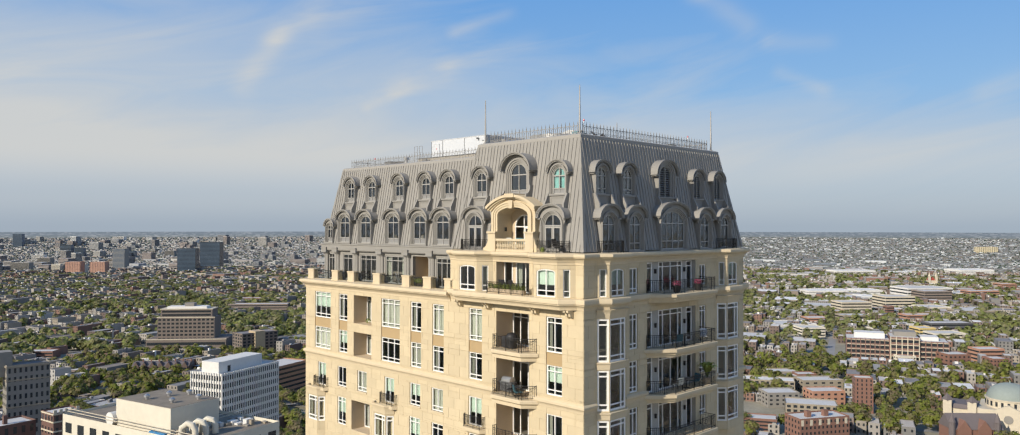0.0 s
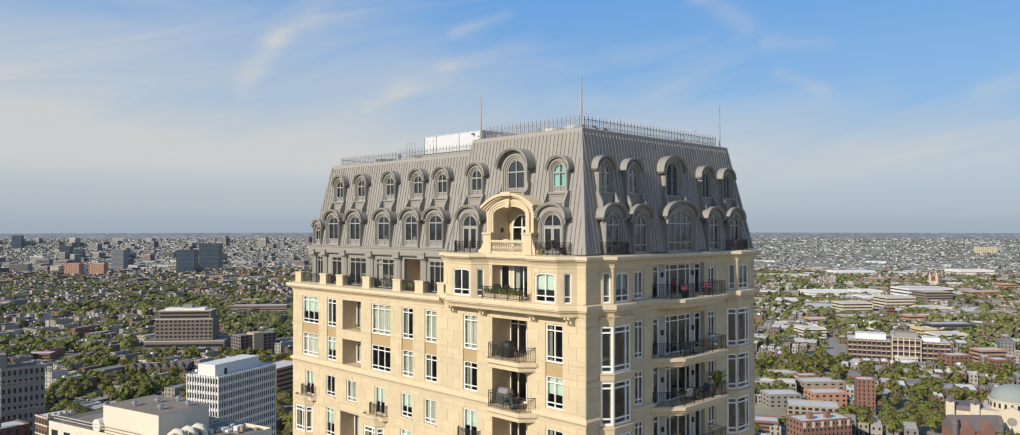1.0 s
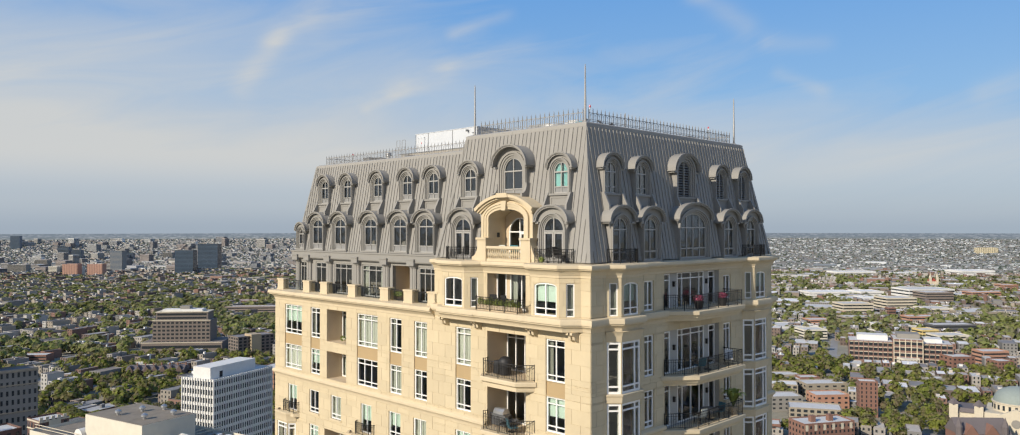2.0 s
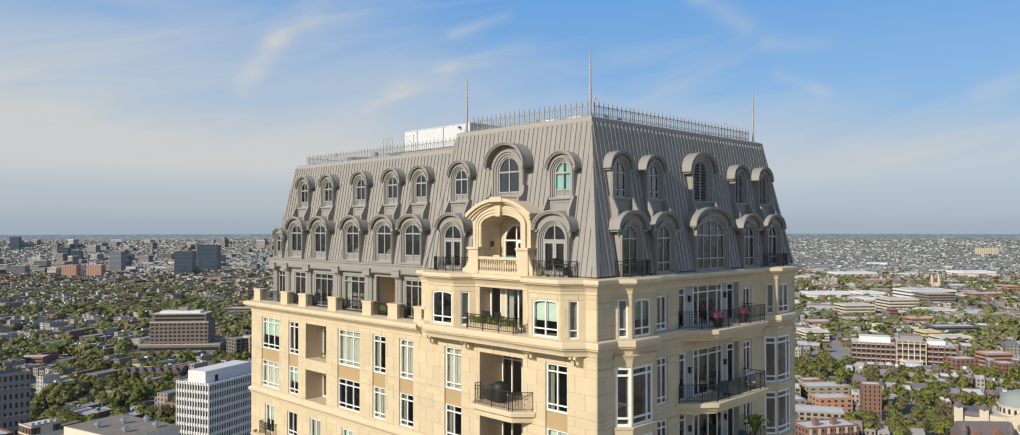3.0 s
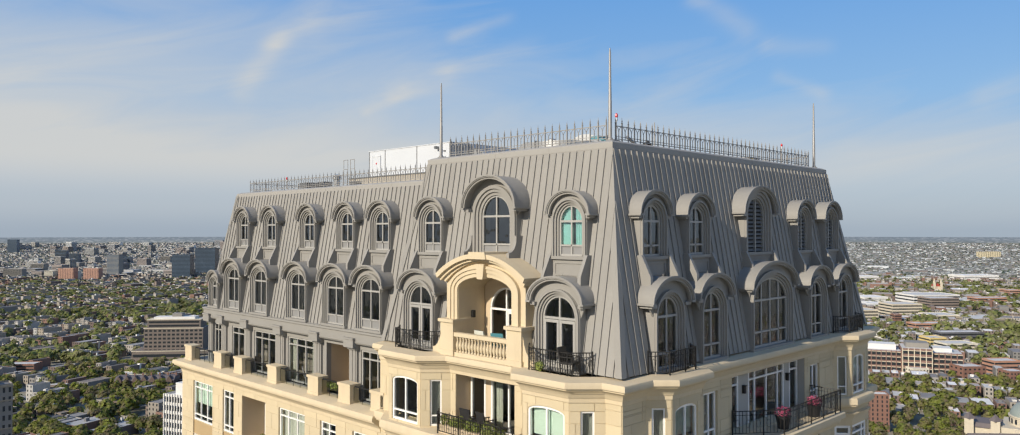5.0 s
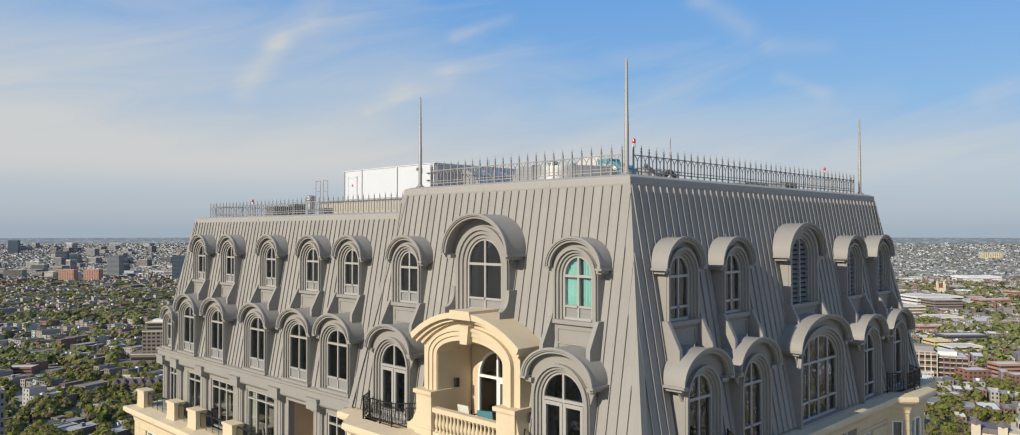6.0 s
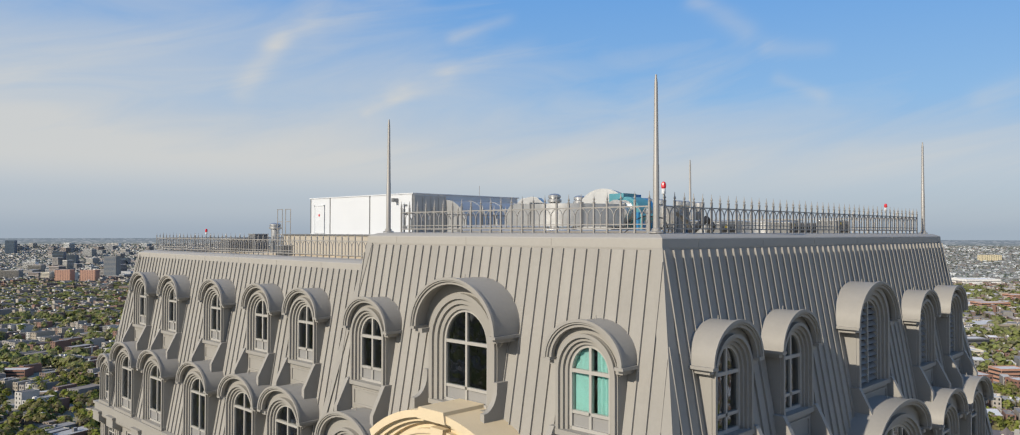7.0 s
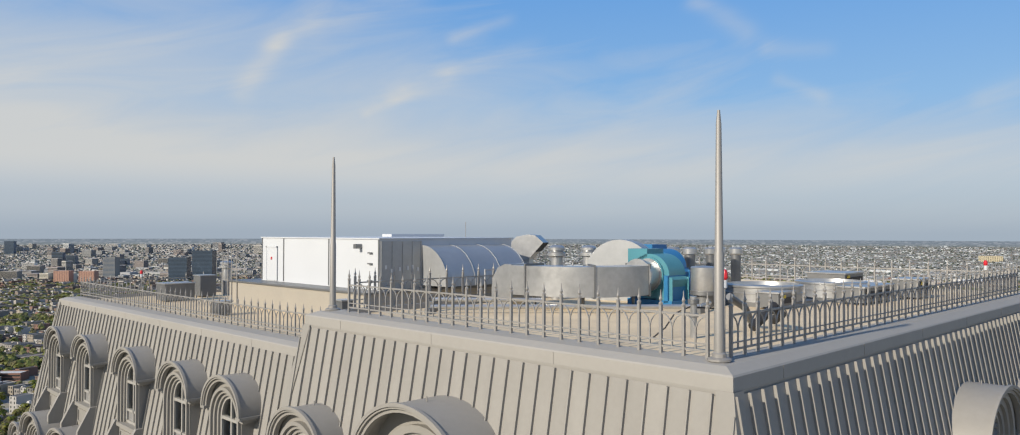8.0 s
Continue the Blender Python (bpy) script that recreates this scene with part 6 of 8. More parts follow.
chair(-0.75, 6.0, 131.57, 90, CURTAIN, "pale cushioned terrace chair in the portico")
chair(-0.85, 5.0, 131.57, 110, TEAL, "teal terrace chair in the portico")
chair(-1.95, 0.4, 131.56, 10, IRON, "black iron chair behind the dormer rail")
leaf_ball("potted_shrub", "small green shrub on the dormer balcony", -2.2, 1.6, 131.75, 0.2, 0.2, 0.2, 120, 0.05, LEAF, 5)
leaf_ball("potted_shrub", "yellowish planter shrub on the terrace", -1.05, 16.9, 128.75, 0.25, 0.6, 0.25, 200, 0.06, LEAF, 6)
chair(-0.4, 25.6, 128.26, 100, IRON, "black iron chair on the roof terrace")
chair(-0.4, 20.4, 128.26, 60, ZINC, "grey metal chair on the roof terrace")
leaf_ball("potted_shrub", "brown-green plant in the recessed balcony", -1.1, 24.2, 124.75, 0.2, 0.4, 0.22, 120, 0.06, LEAF, 9)


# ---- the city below: ground, roads, houses, landmarks, trees ----
rng = np.random.default_rng(7)
EYE0 = np.array([-42.0, -35.0])
HEAD = radians(45.0)
GRID = radians(21.4)
E1 = np.array([math.cos(GRID), math.sin(GRID)])
E2 = np.array([-math.sin(GRID), math.cos(GRID)])

GROUND = surface("city_ground", (0.28, 0.255, 0.19), 0.95, vary=0.45, scale=0.03, fine=0.4, bump=0.0, stain=0.5, stain_color=(0.26, 0.24, 0.21))
ASPHALT = surface("asphalt", (0.27, 0.265, 0.26), 0.9, vary=0.2, scale=0.05, fine=0.5, bump=0.0)
BRICKS = [(0.27, 0.12, 0.07), (0.30, 0.22, 0.15), (0.38, 0.32, 0.24), (0.33, 0.30, 0.27), (0.19, 0.12, 0.09), (0.46, 0.41, 0.34), (0.28, 0.20, 0.15), (0.33, 0.15, 0.09), (0.25, 0.24, 0.22), (0.44, 0.36, 0.25), (0.24, 0.15, 0.11), (0.52, 0.50, 0.46), (0.40, 0.36, 0.31)]
ROOFS = [(0.55, 0.54, 0.52), (0.22, 0.21, 0.21), (0.70, 0.69, 0.66), (0.34, 0.33, 0.31), (0.78, 0.77, 0.75), (0.40, 0.37, 0.34), (0.24, 0.22, 0.21), (0.48, 0.43, 0.37), (0.17, 0.17, 0.175), (0.62, 0.60, 0.56), (0.52, 0.50, 0.47)]
# darker roof palette for houses left of the view axis
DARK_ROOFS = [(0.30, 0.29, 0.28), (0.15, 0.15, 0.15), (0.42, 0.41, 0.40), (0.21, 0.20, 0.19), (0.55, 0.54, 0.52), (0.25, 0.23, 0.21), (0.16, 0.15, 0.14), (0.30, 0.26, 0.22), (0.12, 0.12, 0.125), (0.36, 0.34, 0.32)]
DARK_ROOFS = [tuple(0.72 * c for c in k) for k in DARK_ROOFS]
LEFT_ROOF = surface("left_dark_roofing", (0.3, 0.3, 0.3), 0.9, vary=0.22, scale=0.12, fine=0.9, bump=0.0, palette=DARK_ROOFS, per_island=1, stain=0.3, stain_color=(0.12, 0.11, 0.10))
LEFT_ROOF_OB = surface("left_dark_roofing_single", (0.3, 0.3, 0.3), 0.9, vary=0.22, scale=0.12, fine=0.9, bump=0.0, palette=DARK_ROOFS, stain=0.3, stain_color=(0.12, 0.11, 0.10))
BRICKS = [tuple(0.8 * c for c in k) for k in BRICKS]
MUTED = [tuple(0.6 * c + 0.4 * sum(k) / 3 for c in k) for k in BRICKS]
HOUSE_WALL = surface("house_brick", (0.2, 0.12, 0.08), 0.9, vary=0.18, scale=0.15, fine=1.2, bump=0.0, palette=MUTED, per_island=1)
HOUSE_ROOF = surface("house_roofing", (0.4, 0.4, 0.4), 0.9, vary=0.22, scale=0.12, fine=0.9, bump=0.0, palette=ROOFS, per_island=1, stain=0.3, stain_color=(0.16, 0.15, 0.14))
HOUSE_WALL_OB = surface("house_brick_single", (0.2, 0.12, 0.08), 0.9, vary=0.18, scale=0.15, fine=1.2, bump=0.0, palette=BRICKS)
HOUSE_ROOF_OB = surface("house_roofing_single", (0.4, 0.4, 0.4), 0.9, vary=0.22, scale=0.12, fine=0.9, bump=0.0, palette=ROOFS, stain=0.3, stain_color=(0.16, 0.15, 0.14))
PANE_FAR = surface("far_window", (0.03, 0.035, 0.04), 0.15, vary=0.2, bump=0.0)
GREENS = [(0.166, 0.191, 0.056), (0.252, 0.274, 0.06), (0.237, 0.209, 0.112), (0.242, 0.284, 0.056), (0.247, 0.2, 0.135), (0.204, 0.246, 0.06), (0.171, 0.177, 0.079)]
# greyer, paler greens farther off: distance haze put into the leaf colours
MID_HAZE_GREENS = [(0.216, 0.247, 0.102), (0.286, 0.315, 0.107), (0.276, 0.259, 0.155), (0.281, 0.326, 0.102), (0.281, 0.253, 0.171), (0.227, 0.264, 0.107)]
FAR_HAZE_GREENS = [(0.18, 0.23, 0.19), (0.215, 0.26, 0.20), (0.205, 0.24, 0.21), (0.17, 0.22, 0.19)]


def leaf_surface(name, palette):
    """Leaves: a diffuse and a translucent lobe, hue varied in patches and leaf by leaf."""
    mt = bpy.data.materials.new(name)
    nt = node_tree(mt)
    L = nt.links.new
    out = add(nt, "ShaderNodeOutputMaterial")
    df, tl, mx = add(nt, "ShaderNodeBsdfDiffuse"), add(nt, "ShaderNodeBsdfTranslucent"), add(nt, "ShaderNodeMixShader", Fac=0.45)
    geo = add(nt, "ShaderNodeNewGeometry")
    nz = add(nt, "ShaderNodeTexNoise", Scale=0.028, Detail=3, Roughness=0.8)
    L(geo.outputs["Position"], nz.inputs["Vector"])
    v = math_node(nt, "MULTIPLY_ADD", nz.outputs[0], 2.6, -0.8, clamp=True)
    n = len(palette)
    col = ramp(nt, v, [(i / (n - 1), c) for i, c in enumerate(palette)])
    r = math_node(nt, "MULTIPLY_ADD", geo.outputs["Random Per Island"], 0.32, 0.84)
    gain = add(nt, "ShaderNodeCombineColor")
    for i in range(3):
        L(r, gain.inputs[i])
    col = mix_rgb(nt, 1.0, col, gain.outputs[0], "MULTIPLY")
    L(col, df.inputs[0]), L(col, tl.inputs[0])
    L(df.outputs[0], mx.inputs[1]), L(tl.outputs[0], mx.inputs[2]), L(mx.outputs[0], out.inputs[0])
    return mt


LEAVES = leaf_surface("tree_leaves", GREENS)
LEAVES_MID_HAZE = leaf_surface("mid_haze_leaves", MID_HAZE_GREENS)
LEAVES_FAR_HAZE = leaf_surface("far_haze_leaves", FAR_HAZE_GREENS)
BARK = surface("bark", (0.09, 0.07, 0.05), 0.95, vary=0.2, bump=0.0)


def polar(p):
    q = np.asarray(p, float) - EYE0
    r = np.hypot(q[..., 0], q[..., 1])
    a = np.arctan2(q[..., 1], q[..., 0]) - HEAD
    return r, np.degrees(a)


def in_view(p, lo, hi, wide=37.5):
    r, a = polar(p)
    return (r > lo) & (r < hi) & (np.abs(a) < wide)


def beside(p, lo, hi):
    """The part of the city beside the view, which the tower's windows mirror."""
    r, a = polar(p)
    return (r > lo) & (r < hi) & (np.abs(a) < 125) & (np.abs(a) >= 37.5)


def mesh_from(name, verts, faces, material, sides):
    me = bpy.data.meshes.new(name)
    n, k = len(verts), len(faces)
    me.vertices.add(n)
    me.vertices.foreach_set("co", np.asarray(verts, np.float32).ravel())
    me.loops.add(k * sides)
    me.loops.foreach_set("vertex_index", np.asarray(faces, np.int32).ravel())
    me.polygons.add(k)
    me.polygons.foreach_set("loop_start", np.arange(0, k * sides, sides, dtype=np.int32))
    me.materials.append(material)
    me.polygons.foreach_set("use_smooth", np.zeros(k, bool))
    me.update(calc_edges=True)
    return me


RISE_FROM, RISE_TO, RISE = 3500.0, 4760.0, 73.0


def lift(p):
    """Height of the far land, which climbs gently towards the horizon."""
    r_ = np.hypot(p[:, 0] - EYE0[0], p[:, 1] - EYE0[1])
    return RISE * np.clip((r_ - RISE_FROM) / (RISE_TO - RISE_FROM), 0, 1) ** 0.8


g = Shape()
radii = [RISE_FROM + (RISE_TO - RISE_FROM) * k / 8 for k in range(9)]
rings = []
for rad_ in radii:
    pts = np.array([(EYE0[0] + rad_ * math.cos(2 * math.pi * i / 96), EYE0[1] + rad_ * math.sin(2 * math.pi * i / 96)) for i in range(96)])
    rings.append([(x, y, z) for (x, y), z in zip(pts, lift(pts))])
g.poly(rings[0])
for lo_, hi_ in zip(rings, rings[1:]):
    for i in range(96):
        j = (i + 1) % 96
        g.poly([lo_[i], hi_[i], hi_[j], lo_[j]])
solid("ground", g, GROUND, "city ground of lawns and paving, rising far off", "ground", kind="structure", smooth=0)

# footprints kept free of small houses and trees: centre, radius
CLEAR = [((235, 682), 30), ((160, 735), 18), ((182, 858), 18), ((270, 508), 20), ((605, 1242), 32), ((545, 1105), 48), ((150, 350), 42), ((15, 105), 50), ((318, 822), 58), ((355, 750), 34), ((60, 418), 40), ((45, 355), 36), ((528, 178), 18), ((428, 166), 30), ((795, 265), 62), ((545, 92), 44), ((502, 104), 26),
         ((660, 2345), 70), ((1025, 2360), 60), ((890, 2205), 50), ((795, 2480), 40), ((1928, 548), 40), ((480, 215), 30), ((470, 250), 28), ((1535, 450), 60), ((1305, 430), 38), ((1175, 440), 34), ((1475, 420), 40), ((1040, 275), 32), ((945, 255), 28), ((890, 380), 24), ((790, 190), 18), ((845, 180), 20), ((1275, 360), 32), ((1465, 610), 55), ((1520, 550), 40)]


def is_clear(p, extra=0.0):
    ok = np.ones(len(p), bool)
    for c, r in CLEAR:
        ok &= np.hypot(p[:, 0] - c[0], p[:, 1] - c[1]) > r + extra
    return ok


# street grid: blocks of 105 x 205 m
P1, P2, ROAD = 105.0, 205.0, 7.5


def grove(p):
    """Slow variation of tree cover over the city, 0 to 1."""
    x, y = p[0], p[1]
    v = math.sin(x * 0.0121 + 1.3) + math.sin(y * 0.0143 + x * 0.004) + math.sin((x + y) * 0.0231 + 0.4) * 0.8
    return min(1.0, max(0.0, 0.5 + 0.32 * v))



r = Shape()
for i in range(-12, 36):
    for axis, pitch, other in ((0, P1, 1), (1, P2, 0)):
        c = (E1, E2)[axis] * (i * pitch)
        t = (E2, E1)[axis]
        w = (E1, E2)[axis] * ROAD / 2
        for a in range(-10, 30):
            q0, q1 = c + t * (a * 110.0), c + t * ((a + 1) * 110.0)
            if in_view((q0 + q1) / 2, 300, 2700, 42):
                zz = 0.05 if axis else 0.09
                r.poly([(*(q0 - w), zz), (*(q1 - w), zz), (*(q1 + w), zz), (*(q0 + w), zz)] if axis == 0 else [(*(q0 + w), zz), (*(q1 + w), zz), (*(q1 - w), zz), (*(q0 - w), zz)])
solid("road", r, ASPHALT, "grid of grey asphalt streets", "road", kind="structure", smooth=0)

# houses: rows along the long streets of each block, backs to the alley
hx, hy, hw, hd, hh, big = [], [], [], [], [], []
tx, ty, ts = [], [], []
for i in range(-14, 30):
    for j in range(-10, 16):
        mid = E1 * ((i + 0.5) * P1) + E2 * ((j + 0.5) * P2)
        rr, aa = polar(mid)
        if rr < 230 or rr > 2650 or abs(aa) > 130 or (abs(aa) > 45 and rr > 1300):
            continue
        right = aa < 0
        green = not right and rr < 2150
        if rng.random() < (0.42 if right and rr > 800 else 0.07):
            # large low buildings: schools, workshops, warehouses
            for q in range(4):
                hx.append(0), hy.append(0)
                p = mid + E1 * rng.uniform(-28, 28) + E2 * (-75 + 50 * q + rng.uniform(-6, 6))
                hx[-1], hy[-1] = p
                hw.append(rng.uniform(30, 62)), hd.append(rng.uniform(24, 44)), hh.append(rng.uniform(6, 12)), big.append(True)
        else:
            for side in (-1, 1):
                s = -92.0
                while s < 90:
                    w = rng.choice([6.6, 7.2, 7.6, 8.5, 11.0, 14.0], p=[0.2, 0.25, 0.2, 0.15, 0.12, 0.08])
                    d = rng.uniform(14, 22) + (8 if w > 10 else 0)
                    if rng.random() < (0.64 if green else 0.88):
                        p = mid + E1 * side * (P1 / 2 - 11.5 - d / 2) + E2 * (s + w / 2)
                        hx.append(p[0]), hy.append(p[1]), hw.append(d), hd.append(w - 0.5)
                        hh.append(rng.choice([6.5, 8.5, 10.0, 11.5, 13.5], p=[0.14, 0.32, 0.34, 0.15, 0.05])), big.append(False)
                    s += w + (rng.uniform(0.4, 1.6))
            # garages on the alley
            for side in (-1, 1):
                for k in range(22):
                    if rng.random() < (0.5 if green else 0.8):
                        p = mid + E1 * side * rng.uniform(6.2, 7.5) + E2 * (-92 + 8.4 * k + rng.uniform(-0.6, 0.6))
                        hx.append(p[0]), hy.append(p[1]), hw.append(rng.uniform(5.8, 7.5)), hd.append(rng.uniform(5.8, 7.6)), hh.append(rng.choice([3.4, 3.8, 6.2])), big.append(False)
        for q in range(124 if green else 70):
            side = rng.choice([-1, 1])
            kind = rng.random()
            e1 = side * (P1 / 2 - rng.uniform(3.5, 8.0)) if kind < 0.55 else side * rng.uniform(3, 24)
            p = mid + E1 * e1 + E2 * rng.uniform(-102, 102)
            if rng.random() < (0.22 + 0.95 * grove(p) if green else 0.10 + 1.0 * grove(p)):
                tx.append(p[0]), ty.append(p[1]), ts.append(rng.uniform(0.66, 1.0) + 0.35 * grove(p) * rng.random())
# wooded patches near the bottom corners
for c, rad, n in (((575, 150), 62, 62), ((500, 140), 30, 16), ((700, 170), 45, 22), ((250, 480), 90, 110), ((205, 560), 70, 60), ((330, 620), 80, 60), ((120, 620), 70, 46), ((540, 300), 50, 26), ((640, 250), 40, 22), ((480, 780), 70, 70), ((150, 470), 36, 26), ((660, 205), 34, 26), ((745, 140), 30, 22), ((900, 310), 40, 26), ((1010, 200), 45, 30), ((190, 420), 40, 34), ((690, 285), 34, 30), ((645, 300), 30, 22), ((430, 945), 62, 74), ((480, 1000), 55, 50), ((390, 985), 45, 34)):
    for q in range(n):
        a, d = rng.uniform(0, 2 * math.pi), rad * math.sqrt(rng.random())
        tx.append(c[0] + d * math.cos(a)), ty.append(c[1] + d * math.sin(a)), ts.append(rng.uniform(0.65, 1.15))
H = np.array([hx, hy, hw, hd, hh]).T
big = np.array(big)
ok = (in_view(H[:, :2], 330, 2600) | beside(H[:, :2], 260, 1300)) & is_clear(H[:, :2], 4)
H, big = H[ok], big[ok]
# wooded patches push houses out
for c, rad in (((575, 150), 50), ((250, 480), 60), ((205, 560), 45)):
    keep = np.hypot(H[:, 0] - c[0], H[:, 1] - c[1]) > rad * np.where(rng.random(len(H)) < 0.6, 1.0, 0.0)
    H, big = H[keep], big[keep]
rad = polar(H[:, :2])[0] + 4000 * beside(H[:, :2], 0, 9000)
order_h = np.argsort(rad)


def house_boxes(H, angle=GRID):
    """Walls as open boxes, roofs as sunk lids: vertex and face arrays."""
    n = len(H)
    ca, sa = math.cos(angle), math.sin(angle)
    sx = np.array([-1, 1, 1, -1]) / 2
    sy = np.array([-1, -1, 1, 1]) / 2
    lx, ly = H[:, 2:3] * sx, H[:, 3:4] * sy
    X, Y = H[:, 0:1] + lx * ca - ly * sa, H[:, 1:2] + lx * sa + ly * ca
    V = np.zeros((n, 8, 3))
    V[:, :4, 0], V[:, :4, 1] = X, Y
    V[:, 4:, 0], V[:, 4:, 1], V[:, 4:, 2] = X, Y, H[:, 4:5]
    q = np.array([(0, 1, 5, 4), (1, 2, 6, 5), (2, 3, 7, 6), (3, 0, 4, 7)])
    F = (np.arange(n)[:, None, None] * 8 + q).reshape(-1, 4)
    RV = np.zeros((n, 4, 3))
    lx, ly = (H[:, 2:3] - 0.5) * sx, (H[:, 3:4] - 0.5) * sy
    RV[:, :, 0], RV[:, :, 1], RV[:, :, 2] = H[:, 0:1] + lx * ca - ly * sa, H[:, 1:2] + lx * sa + ly * ca, H[:, 4:5] - 0.4
    RF = np.arange(n * 4).reshape(-1, 4)
    return V.reshape(-1, 3), F, RV.reshape(-1, 3), RF


NEAR_H = 146
unit_win = Shape().poly([(0, -0.5, 0), (0, -0.5, 1), (0, 0.5, 1), (0, 0.5, 0)]).mesh("window", PANE_FAR, 0)
for idx in order_h[:NEAR_H]:
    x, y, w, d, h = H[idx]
    top_mat = LEFT_ROOF_OB if polar((x, y))[1] > 0 else HOUSE_ROOF_OB
    gable = (not big[idx]) and h < 9 and rng.random() < 0.45
    house = thing("warehouse" if big[idx] else "house", "low flat-roofed city building" if big[idx] else ("brick city house with a gabled roof" if gable else "flat-roofed brick city house in a row"),
                  "building", (x, y, 0), "large low buildings" if big[idx] else "city houses")
    house.rotation_euler[2] = GRID
    s = Shape().box(-w / 2, w / 2, -d / 2, d / 2, 0, h, skip="top" if not gable else "")
    part("wall", s.mesh("wall", HOUSE_WALL_OB, 0), None, house)
    if gable:
        part("roof", Shape().prism([(-d / 2 - 0.3, h - 0.1), (d / 2 + 0.3, h - 0.1), (0, h + 3.0)], "u", -w / 2 - 0.3, w / 2 + 0.3).mesh("roof", top_mat, 0), None, house)
    else:
        part("roof", Shape().box(-w / 2 + 0.25, w / 2 - 0.25, -d / 2 + 0.25, d / 2 - 0.25, h - 0.7, h - 0.4).mesh("roof", top_mat, 0), None, house)
        if rng.random() < 0.6:
            u, v = rng.uniform(-w / 3, w / 3), rng.uniform(-d / 4, d / 4)
            part("roof_hatch", Shape().box(u - 1, u + 1, v - 0.9, v + 0.9, h - 0.5, h + 1.3).mesh("roof_hatch", HOUSE_ROOF_OB, 0), None, house)
    if rng.random() < 0.7:
        u = rng.uniform(-w / 3, w / 3)
        part("chimney", Shape().box(u, u + 0.9, d / 2 - 0.7, d / 2, h - 0.5, h + 1.2).mesh("chimney", HOUSE_WALL_OB, 0), None, house)
    floors = max(2, int(h / 3.2))
    n = max(2, int(d / 2.6))
    for f in range(floors):
        for k in range(n):
            if len(bpy.data.objects) > 5350:
                break
            part("window", unit_win, None, house, m=Matrix.Translation((-w / 2 - 0.04, -d / 2 + d * (k + 0.5) / n, 1.0 + f * h / floors)) @ Matrix.Diagonal((1, 1.1, 1.7, 1)))

V, F, RV, RF = house_boxes(H[order_h[NEAR_H:]])
tagged(new("far_houses", mesh_from("far_houses", V, F, HOUSE_WALL, 4)), "rows of brick city houses", "building", kind="stuff")
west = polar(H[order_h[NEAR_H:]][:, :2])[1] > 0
for side_mat, sel, words in ((LEFT_ROOF, west, "dark flat roofs of city houses left of the view axis"), (HOUSE_ROOF, ~west, "pale flat roofs of rows of city houses")):
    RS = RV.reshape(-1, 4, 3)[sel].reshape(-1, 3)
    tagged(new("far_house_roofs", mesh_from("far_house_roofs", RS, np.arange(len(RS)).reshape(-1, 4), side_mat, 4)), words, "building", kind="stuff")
# small windows and rooftop boxes on the joined houses
M = H[order_h[NEAR_H:]]
M = M[in_view(M[:, :2], 0, 1500)]
wins = []
for x, y, w, d, h in M:
    floors, n = max(2, int(h / 3.2)), max(2, int(d / 3.0))
    for f in range(floors):
        for k in range(n):
            v = -d / 2 + d * (k + 0.5) / n
            z = 1.0 + f * h / floors
            a = np.array([x, y]) + E1 * (-w / 2 - 0.08) + E2 * (v - 0.6)
            b = a + E2 * 1.2
            wins.append([(*a, z), (*a, z + 1.7), (*b, z + 1.7), (*b, z)])
W = np.array(wins).reshape(-1, 3)
tagged(new("far_house_windows", mesh_from("far_house_windows", W, np.arange(len(W)).reshape(-1, 4), PANE_FAR, 4)), "dark windows of distant houses", "window", kind="stuff")
hat = H[order_h[NEAR_H:]]
hat = hat[rng.random(len(hat)) < 0.45].copy()
hat[:, 0] += rng.uniform(-4, 4, len(hat))
hat[:, 1] += rng.uniform(-2, 2, len(hat))
hat[:, 2] = rng.uniform(1.2, 3.5, len(hat))
hat[:, 3] = rng.uniform(1.2, 3.0, len(hat))
hat[:, 4] += rng.uniform(0.7, 2.0, len(hat))
V, F, RV, RF = house_boxes(hat)
RV[:, 2] += 0.4
tagged(new("roof_boxes", mesh_from("roof_boxes", np.vstack([V, RV]), np.vstack([F, RF + len(V)]), HOUSE_ROOF, 4)), "stair heads and chimneys on distant roofs", "building", kind="stuff")

# left walls coloured paler to offset shade, right walls darker to offset sun
SHADED_FAR_WALLS = [(0.30, 0.265, 0.235), (0.25, 0.22, 0.20), (0.36, 0.345, 0.32), (0.31, 0.24, 0.20), (0.25, 0.25, 0.255), (0.56, 0.545, 0.51), (0.30, 0.235, 0.20), (0.33, 0.32, 0.315), (0.44, 0.40, 0.345)]
SUNNY_FAR_WALLS = [(0.18, 0.17, 0.165), (0.15, 0.14, 0.135), (0.22, 0.215, 0.21), (0.20, 0.165, 0.145), (0.145, 0.15, 0.155), (0.42, 0.415, 0.40), (0.17, 0.155, 0.145), (0.21, 0.21, 0.215), (0.56, 0.53, 0.49)]
HAZED_ROOFS = [(0.25, 0.25, 0.255), (0.22, 0.225, 0.23), (0.30, 0.30, 0.30), (0.25, 0.245, 0.24), (0.52, 0.52, 0.515), (0.24, 0.235, 0.23), (0.21, 0.215, 0.22), (0.33, 0.325, 0.32), (0.27, 0.265, 0.26)]
# blue of distance haze, multiplied into the far wall and roof colours
HAZE_TINT = (0.90, 1.0, 1.12)


